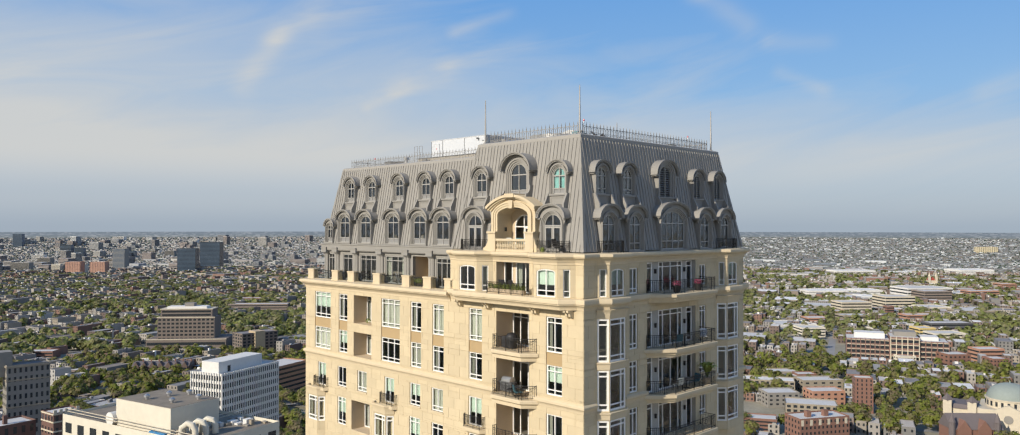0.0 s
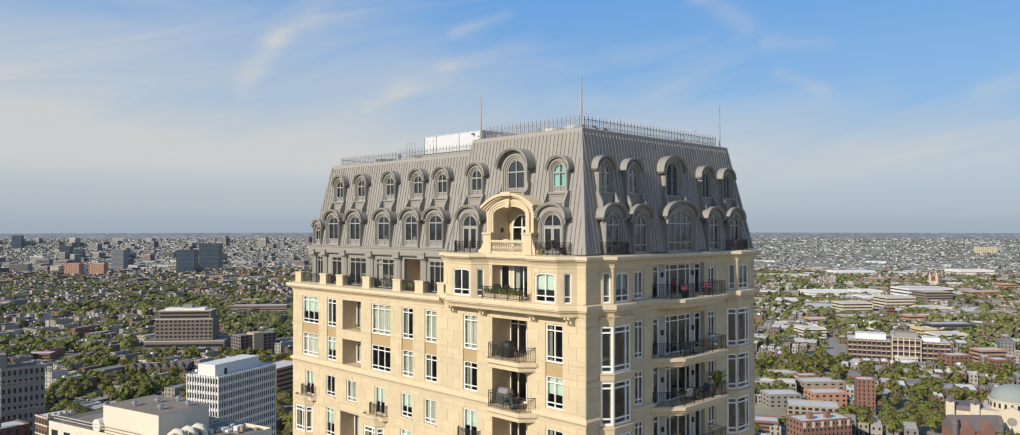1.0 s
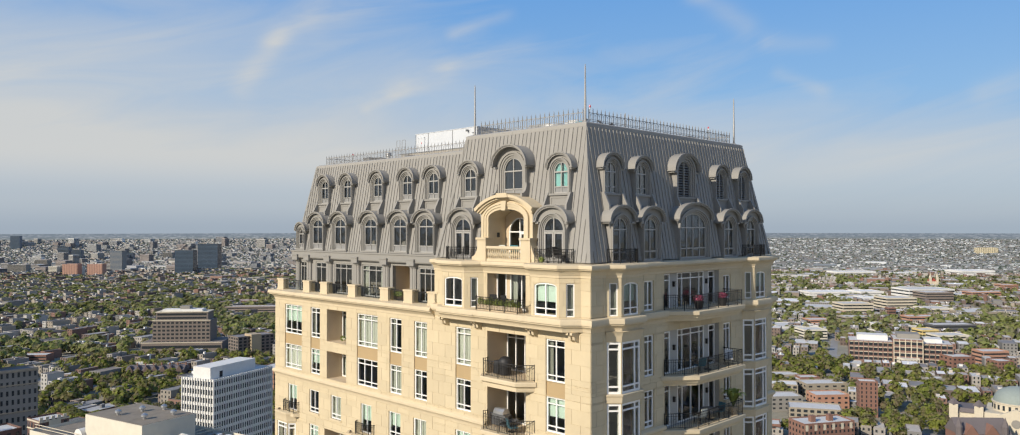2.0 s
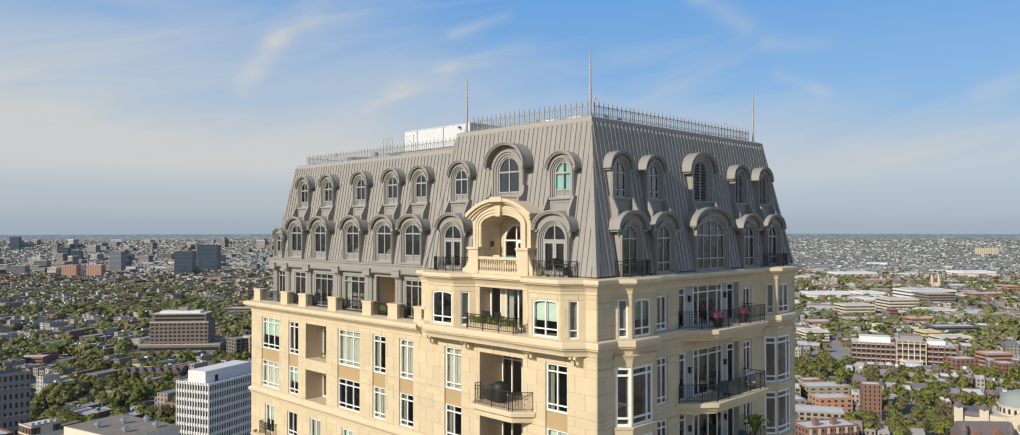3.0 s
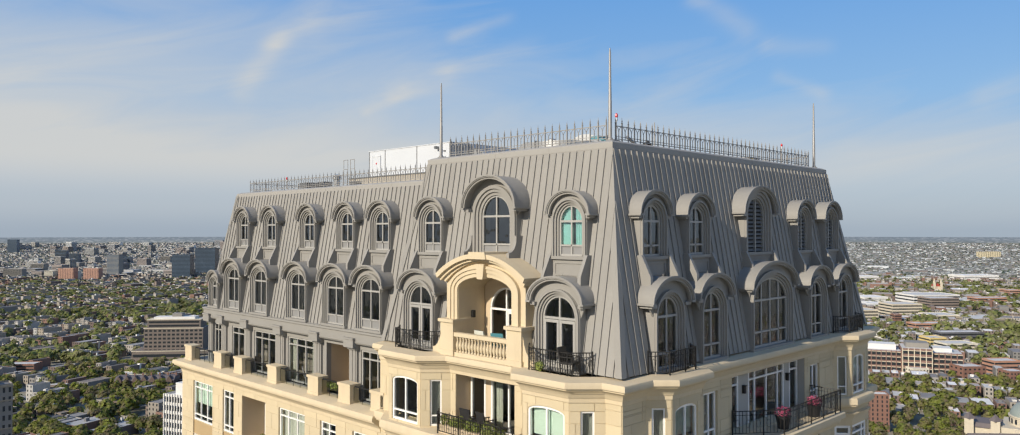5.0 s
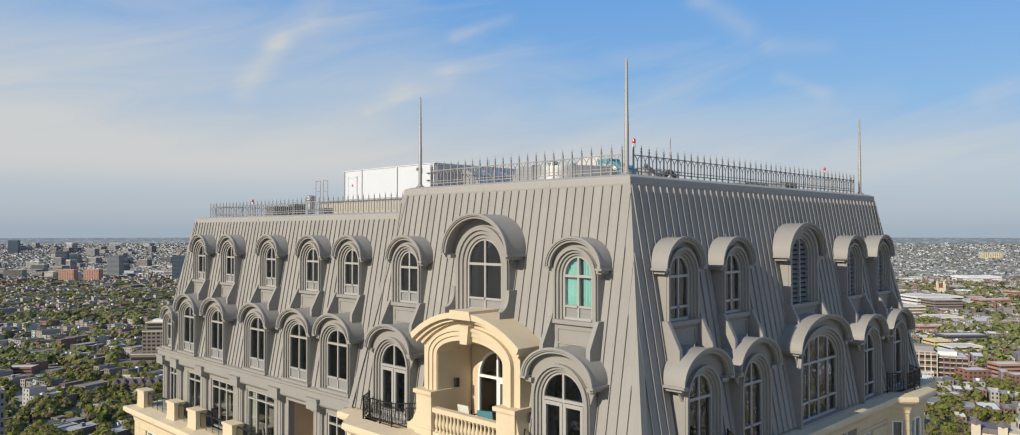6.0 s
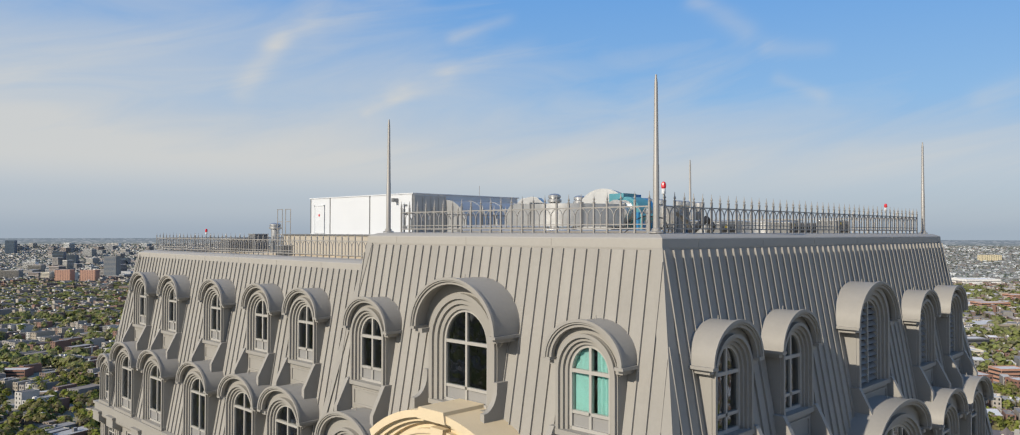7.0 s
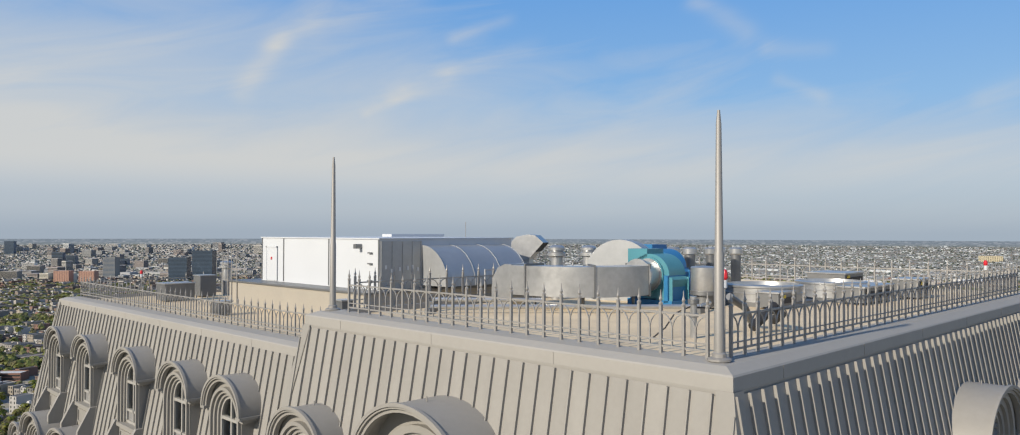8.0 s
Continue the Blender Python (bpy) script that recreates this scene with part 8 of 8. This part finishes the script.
# cream neighbour with a plant room on its tar roof
nb = block("cream_apartment_tower", "cream rendered tower with a dark tar roof", 8.8, 83.3, 16.2, 37, 100, 14, CREAM, 28, 5, 10, bands=False, roof=TAR, parapet=0.5, win_h=0.5, win_w=0.5, f0=24)
part("plant_room", Shape().box(1.3, 10.6, 8.6, 23.2, 99.4, 104.0).mesh("plant_room", CREAM, 0), None, nb)
part("plant_roof", Shape().box(1.4, 10.5, 8.7, 23.1, 104.0, 104.06).mesh("plant_roof", TAR, 0), None, nb)
for u, v in ((4, 12), (8, 10.5), (7, 17), (3.5, 18), (9.5, 15)):
    part("roof_vent", Shape().lathe([(0.25, 104.05), (0.25, 104.45), (0.5, 104.5), (0.48, 104.75), (0.12, 105.0)], (u, v), 10), ZINC, nb)
for u in (1.6, 3.6, 5.4):
    part("vent_duct", Shape().tube([(u + 1.0, 4.2, 99.6), (u + 1.0, 4.2, 100.9), (u + 0.8, 4.6, 101.7), (u + 0.5, 5.4, 101.9), (u + 0.2, 6.4, 101.2), (u + 0.2, 6.6, 99.6)], 0.5, 14), CREAM, nb)
part("roof_rail", Shape().tube([(0.3, 0.4, 101.0), (0.3, 36, 101.0)], 0.07, 5).tube([(0.3, 0.4, 100.5), (0.3, 36, 100.5)], 0.07, 5), PALE_STONE, nb)
part("roof_rail", Shape().tube([(11, 9, 101.0), (16, 9, 101.0)], 0.08, 5).tube([(11, 9, 100.5), (16, 9, 100.5)], 0.08, 5), PALE_STONE, nb)
part("tarpaulin", Shape().prism([(0.5, 99.5), (2.0, 99.5), (1.6, 99.95), (0.9, 99.9)], "d", 9.5, 13.5).mesh("tarpaulin", BLUE, 0), None, nb)
part("crate", Shape().box(1.6, 2.6, 6.6, 7.6, 99.5, 100.7).mesh("crate", TAN_BRICK, 0), None, nb)
for i in range(14):
    u, v = 8 + 7 * rng.random(), 2 + 6 * rng.random()
    part("roof_box", Shape().box(u, u + 0.5 + rng.random(), v, v + 0.5 + rng.random(), 99.5, 99.8 + 0.7 * rng.random()).mesh("roof_box", (CONC_WHITE, TAN_BRICK, GREY_STONE)[i % 3], 0), None, nb)
part("roof_fan", Shape().tube([(0.6, 24, 100.6), (2.2, 24, 100.6)], 1.1, 14), CONC_WHITE, nb)

# right-hand landmarks
block("brick_tower", "plain red brick tower block", 529, 184, 12, 11, 25.5, -58, RED_BRICK, 8, 4, 3, bands=False, win_w=0.3)
apts = block("brick_apartment_block", "red brick apartment block with pale stone trim", 411, 171, 34, 16, 18.5, -31, RED_BRICK, 5, 12, 5, bands=False, win_w=0.4, win_h=0.5, roof=GREY_ROOF)
part("stair_head", Shape().box(8, 11, 5, 8, 17, 21.5).mesh("stair_head", RED_BRICK, 0), None, apts)
part("stair_head", Shape().box(20, 23, 5, 8, 17, 21.5).mesh("stair_head", RED_BRICK, 0), None, apts)
for i in range(6):
    part("stone_band", Shape().box(i * 6 + 0.6, i * 6 + 2.4, -0.12, 0, 14, 17.5).mesh("stone_band", PALE_STONE, 0), None, apts)
# long brick hospital: three glazed storeys between brick piers, stepped pale roofs
HOSP_BRICK = plain("hospital_brick", (0.215, 0.13, 0.105))
hosp = thing("hospital_block", "long red brick hospital with dark glazed storeys and stepped pale roofs", "building", (756, 280, 0))
hosp.rotation_euler[2] = radians(-67)
for u0, u1, d0, h in ((0, 40, 0, 21.5), (40, 66, -3, 25), (66, 92, 0, 21.5)):
    part("wall", Shape().box(u0, u1, d0, 34, 0, h, skip="top").mesh("wall", HOSP_BRICK, 0), None, hosp)
    part("roof", Shape().box(u0 + 0.4, u1 - 0.4, d0 + 0.4, 33.6, h - 1.0, h - 0.5).mesh("roof", GREY_ROOF, 0), None, hosp)
    for f in range(4):
        z = 2.0 + f * (h - 2.5) / 4
        part("window_band", Shape().box(u0 + 0.5, u1 - 0.5, d0 - 0.10, d0 + 0.1, z + 0.8, z + 3.7).mesh("window_band", PANE_FAR, 0), None, hosp)
        part("stone_band", Shape().box(u0, u1, d0 - 0.22, d0 + 0.1, z + 3.7, z + 4.3).mesh("stone_band", PALE_STONE, 0), None, hosp)
        if u0 == 0:
            part("window_band", Shape().box(-0.10, 0.1, 0.5, 33.5, z + 0.8, z + 3.7).mesh("window_band", PANE_FAR, 0), None, hosp)
    n = int((u1 - u0) / 4.4)
    for k in range(n + 1):
        u = u0 + (u1 - u0 - 0.8) * k / n
        part("pier", Shape().box(u, u + 0.8, d0 - 0.4, d0, 0, h + 0.3).mesh("pier", PALE_STONE if u0 == 40 else HOSP_BRICK, 0), None, hosp)
part("plant_room", Shape().box(8, 36, 12, 30, 20, 26).mesh("plant_room", CONC_WHITE, 0), None, hosp)
part("plant_room", Shape().box(44, 64, 8, 28, 24, 29).mesh("plant_room", GREY_STONE, 0), None, hosp)
part("plant_room", Shape().box(68, 84, 12, 30, 20, 24.5).mesh("plant_room", CONC_WHITE, 0), None, hosp)
block("row_block", "tan brick low block with a pale roof", 478, 212, 34, 20, 11, -62, TAN_BRICK, 3, 8, 5, bands=False, roof=GREY_ROOF)
block("row_block", "tan brick low block with a pale roof", 536, 276, 40, 18, 11, -62, TAN_BRICK, 3, 9, 4, bands=False)

# domed church
ch = thing("domed_church", "pale stone domed church with a green copper dome", "church", (545, 92, 0))
ch.rotation_euler[2] = radians(10)
part("wall", Shape().box(-17, 17, -17, 17, 0, 17).mesh("wall", PALE_STONE, 0), None, ch)
part("gable", Shape().prism([(-10, 0), (10, 0), (10, 16), (0, 21), (-10, 16)], "u", -19, -16.8).mesh("gable", PALE_STONE, 0), None, ch)
part("rose_window", Shape().tube([(-19.3, 0, 12), (-18.9, 0, 12)], 2.6, 20), GREY_STONE, ch)
part("drum", Shape().lathe([(13.6, 16.5), (13.6, 22), (14.2, 22.2), (14.2, 22.8), (13.2, 22.9)], seg=32), PALE_STONE, ch)
for k in range(24):
    a = 2 * math.pi * k / 24
    part("window", Shape().box(13.45, 13.75, -0.7, 0.7, 18.2, 21.2).mesh("window", PANE_FAR, 0), None, ch, m=pose(0, 0, 0, 0, 0, math.degrees(a)))
part("dome", Shape().lathe([(13.2 * math.cos(k * math.pi / 20), 22.8 + 9.5 * math.sin(k * math.pi / 20)) for k in range(10)] + [(0.5, 32.4), (0.1, 34.0)], seg=32), COPPER, ch)
part("nave", Shape().box(-14, 6, 17, 34, 0, 15).mesh("nave", PALE_STONE, 0), None, ch)
part("nave_roof", Shape().prism([(-15, 15), (7, 15), (5, 17.5), (-13, 17.5)], "d", 17, 34.5).mesh("nave_roof", SLATE, 0), None, ch)
for v in (34, 20):
    part("turret", Shape().box(-17, -12, v - 2.5, v + 2.5, 0, 20).mesh("turret", PALE_STONE, 0), None, ch)
    part("turret_roof", Shape().lathe([(3.8, 20), (0.1, 24)], (-14.5, v), 4), SLATE, ch)
hall = thing("gabled_hall", "red brick gabled hall with slate roof and corner turrets", "building", (502, 104, 0))
hall.rotation_euler[2] = radians(-48)
part("wall", Shape().box(-15, 15, -8, 8, 0, 10).mesh("wall", RED_BRICK, 0), None, hall)
part("roof", Shape().prism([(-8.6, 9.8), (8.6, 9.8), (0, 18)], "u", -15.5, 15.5).mesh("roof", SLATE, 0), None, hall)
for u in (-8, 4):
    part("cross_gable", Shape().prism([(u - 4, 0), (u + 4, 0), (u + 4, 10), (u, 15.5), (u - 4, 10)], "d", -9.4, -2).mesh("cross_gable", RED_BRICK, 0), None, hall)
for u in (-15, 12):
    part("turret", Shape().lathe([(1.9, 0), (1.9, 14), (2.2, 14.2), (0.05, 20)], (u, -8), 8), SLATE, hall)
rc = thing("twin_towered_church", "pale brick church with a red roof and two spires", "church", (1928, 548, 0))
rc.rotation_euler[2] = radians(35)
rc.scale = (0.66, 0.66, 0.66)
part("nave", Shape().box(-20, 20, -8, 8, 0, 16).mesh("nave", PALE_STONE, 0), None, rc)
part("roof", Shape().prism([(-9, 16), (9, 16), (0, 27)], "u", -20.5, 20.5).mesh("roof", plain("red_roof", (0.33, 0.06, 0.04)), 0), None, rc)
for v in (-11, 11):
    part("spire", Shape().box(-23, -16, v - 3.5, v + 3.5, 0, 30).lathe([(4.6, 30), (0.1, 46)], (-19.5, v), 4).mesh("spire", PALE_STONE, 0), None, rc)

# far left skyline
for x, y in ((642, 2398), (691, 2350)):
    t = block("brick_slab_tower", "distant red brick apartment tower", x - 20, y - 16, 42, 24, 34, -45, plain("far_red_brick", (0.40, 0.235, 0.175)), 11, 9, 4, bands=False, win_w=0.35)
block("glass_tower", "distant dark glass tower", 1002, 2380, 62, 36, 84, -45, DARK_GLASS, 20, 10, 6, glass_mat=BLUE_GLASS, win_h=0.3)
block("glass_tower", "distant dark glass tower", 868, 2222, 52, 30, 70, -45, DARK_GLASS, 18, 9, 5, glass_mat=BLUE_GLASS, win_h=0.3)
block("glass_tower", "distant grey glass tower", 782, 2492, 36, 30, 66, -45, GREY_STONE, 17, 6, 5, glass_mat=BLUE_GLASS)
block("glass_tower", "distant blue glass tower near the horizon", 852, 3990, 42, 20, 58, -45, BLUE_GLASS, 22, 6, 5, glass_mat=DARK_GLASS)
block("yellow_slab_tower", "distant pale yellow apartment tower", 3668, 880, 84, 30, 30, -45, plain("pale_yellow", (0.56, 0.49, 0.33)), 9, 9, 3, z0=-5.0, bands=False, win_w=0.4, win_h=0.4)
for x, y, w, d, h, c in ((1350, 4240, 60, 30, 20, CONC_WHITE), (1600, 3900, 44, 30, 18, CONC_WHITE), (1250, 3300, 40, 30, 24, GREY_STONE), (900, 2900, 70, 26, 17, TAN_BRICK), (1150, 2900, 70, 26, 15, BLUE_GLASS), (780, 3000, 50, 30, 22, BROWN_BRICK), (905, 3480, 44, 22, 46, BLUE_GLASS), (945, 3440, 38, 20, 36, BLUE_GLASS), (1120, 3350, 30, 20, 24, BLUE_GLASS), (760, 3300, 46, 22, 26, CONC_WHITE), (560, 2700, 56, 24, 24, GREY_STONE), (700, 2980, 44, 24, 26, GREY_STONE)):
    block("mid_rise_block", "distant mid-rise city building", x, y, w, d, h, -45, c, 8, 8, 4)
for x, y, w, d in ((1054, 480, 88, 46), (1340, 520, 105, 50), (1560, 420, 110, 60), (2130, 440, 120, 40), (960, 640, 60, 50), (1250, 300, 80, 60), (900, 420, 50, 44), (1900, 900, 140, 60), (1000, 330, 56, 40), (1160, 760, 90, 40), (1450, 760, 110, 44)):
    block("warehouse", "long low workshop building with a pale flat roof", x, y, w, d, 9.5, -38, TAN_BRICK if (x // 10) % 2 else CONC_WHITE, 2, 10, 5, roof=GREY_ROOF, win_h=0.16)

WHITE_MEMBRANE = plain("white_membrane", (0.74, 0.73, 0.71))
YELLOW = plain("yellow_render", (0.62, 0.48, 0.20))
CHARCOAL = plain("charcoal_cladding", (0.11, 0.11, 0.12))
for x, y, w, d, h, wall, floors in ((1502, 461, 88, 60, 20, CONC_WHITE, 3), (1278, 423, 50, 40, 21, PALE_STONE, 4), (1145, 440, 47, 34, 20, PALE_STONE, 4), (1098, 444, 37, 24, 9, PINK_BRICK, 2), (1160, 380, 11, 11, 17, RED_BRICK, 4),
                                    (1450, 417, 51, 40, 20, BROWN_BRICK, 4), (1582, 378, 56, 30, 15, PINK_BRICK, 3), (1014, 277, 54, 22, 14, CHARCOAL, 3), (960, 274, 20, 22, 13, YELLOW, 3), (923, 246, 36, 24, 13, CREAM, 3),
                                    (872, 378, 29, 26, 12, CREAM, 3), (773, 191, 22, 20, 13, RED_BRICK, 3), (829, 179, 26, 18, 13, PINK_BRICK, 3), (782, 156, 15, 16, 12, RED_BRICK, 3), (1805, 376, 30, 30, 17, PINK_BRICK, 4),
                                    (1250, 354, 40, 40, 11, CREAM, 2), (659, 178, 16, 12, 10, GREY_STONE, 3), (761, 230, 16, 12, 8, CREAM, 2), (1040, 395, 40, 26, 12, TAN_BRICK, 3), (564, 238, 33, 18, 11, TAN_BRICK, 3), (524, 213, 25, 16, 12, PINK_BRICK, 3), (592, 255, 16, 12, 10, RED_BRICK, 3), (500, 236, 24, 18, 11, GREY_STONE, 3), (585, 277, 30, 16, 10, TAN_BRICK, 3), (985, 420, 30, 24, 11, PINK_BRICK, 3), (1090, 330, 44, 22, 14, PINK_BRICK, 3)):
    single = x < 790
    block("apartment_building" if wall is not CONC_WHITE else "factory_building", "low city building with rows of windows and pale flat roof", x, y, w, d, h, -41, wall, floors, 5 if single else 6, 3 if single else 4, roof=GREY_ROOF, bands=not single, win_h=0.42, win_w=0.42)
for x, y, w, d, h in ((1424, 614, 92, 50, 11), (1491, 544, 46, 50, 12), (2078, 827, 110, 60, 15), (2305, 587, 97, 70, 18), (1640, 500, 70, 60, 11), (1390, 500, 60, 40, 10)):
    block("warehouse", "long low workshop building with a pale flat roof", x, y, w, d, h, -41, CONC_WHITE, 2, 10, 5, roof=WHITE_MEMBRANE, win_h=0.16)

# glowing strip of far land along the horizon, haze painted into its emission colours
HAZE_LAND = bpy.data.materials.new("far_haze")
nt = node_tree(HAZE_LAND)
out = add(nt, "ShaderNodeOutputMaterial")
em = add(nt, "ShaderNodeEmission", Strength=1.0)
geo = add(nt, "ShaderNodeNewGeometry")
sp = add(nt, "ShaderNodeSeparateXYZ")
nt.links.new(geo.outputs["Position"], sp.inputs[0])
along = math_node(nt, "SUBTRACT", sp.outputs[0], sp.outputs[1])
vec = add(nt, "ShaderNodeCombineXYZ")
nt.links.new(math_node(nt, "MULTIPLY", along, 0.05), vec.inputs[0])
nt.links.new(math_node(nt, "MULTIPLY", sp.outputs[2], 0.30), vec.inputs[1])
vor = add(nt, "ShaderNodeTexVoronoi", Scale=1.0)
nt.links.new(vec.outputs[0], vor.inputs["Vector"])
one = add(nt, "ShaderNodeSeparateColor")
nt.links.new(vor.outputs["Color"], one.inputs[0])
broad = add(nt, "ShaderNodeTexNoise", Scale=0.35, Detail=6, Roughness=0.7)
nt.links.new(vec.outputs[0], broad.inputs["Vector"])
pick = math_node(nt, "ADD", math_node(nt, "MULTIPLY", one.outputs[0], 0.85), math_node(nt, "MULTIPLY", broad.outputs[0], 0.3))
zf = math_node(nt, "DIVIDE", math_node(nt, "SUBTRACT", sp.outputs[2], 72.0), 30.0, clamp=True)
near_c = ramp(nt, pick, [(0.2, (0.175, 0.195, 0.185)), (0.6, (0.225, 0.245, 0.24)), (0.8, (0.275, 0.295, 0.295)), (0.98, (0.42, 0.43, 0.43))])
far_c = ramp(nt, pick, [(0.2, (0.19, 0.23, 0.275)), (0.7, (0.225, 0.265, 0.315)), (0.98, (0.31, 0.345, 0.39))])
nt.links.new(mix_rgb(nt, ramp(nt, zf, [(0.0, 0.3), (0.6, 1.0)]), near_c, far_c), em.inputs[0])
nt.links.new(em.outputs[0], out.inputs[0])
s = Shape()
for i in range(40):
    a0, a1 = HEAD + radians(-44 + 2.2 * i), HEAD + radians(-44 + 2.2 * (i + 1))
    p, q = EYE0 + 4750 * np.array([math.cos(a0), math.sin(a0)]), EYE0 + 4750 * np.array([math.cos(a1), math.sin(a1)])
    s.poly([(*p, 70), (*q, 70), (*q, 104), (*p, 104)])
solid("backdrop", s, HAZE_LAND, "self-lit backdrop strip painted as hazy blue-grey far land at the horizon", "backdrop", kind="structure", smooth=0)

# ---- single stone blocks: the nearest 300 as parts, the rest joined ----
order = sorted(near_blocks, key=lambda q: (q[2] @ Vector((0.5, 0, 0.5)) - Vector((-3, -2, 129))).length)
for wall, m, mm, a, b, b0, b1 in order[:300]:
    part("stone_block", BLOCK, None, wall, m=m.inverted() @ mm)
rest = Shape()
for wall, m, mm, a, b, b0, b1 in order[300:]:
    rest.add(Shape().box(0, 1, -1, 0, 0, 1, skip="back"), mm)
tagged(part("stone_facing", rest.mesh("stone_facing", STONE_ISLAND, 0), None, tower, "cream ashlar stone facing"), kind="stuff")
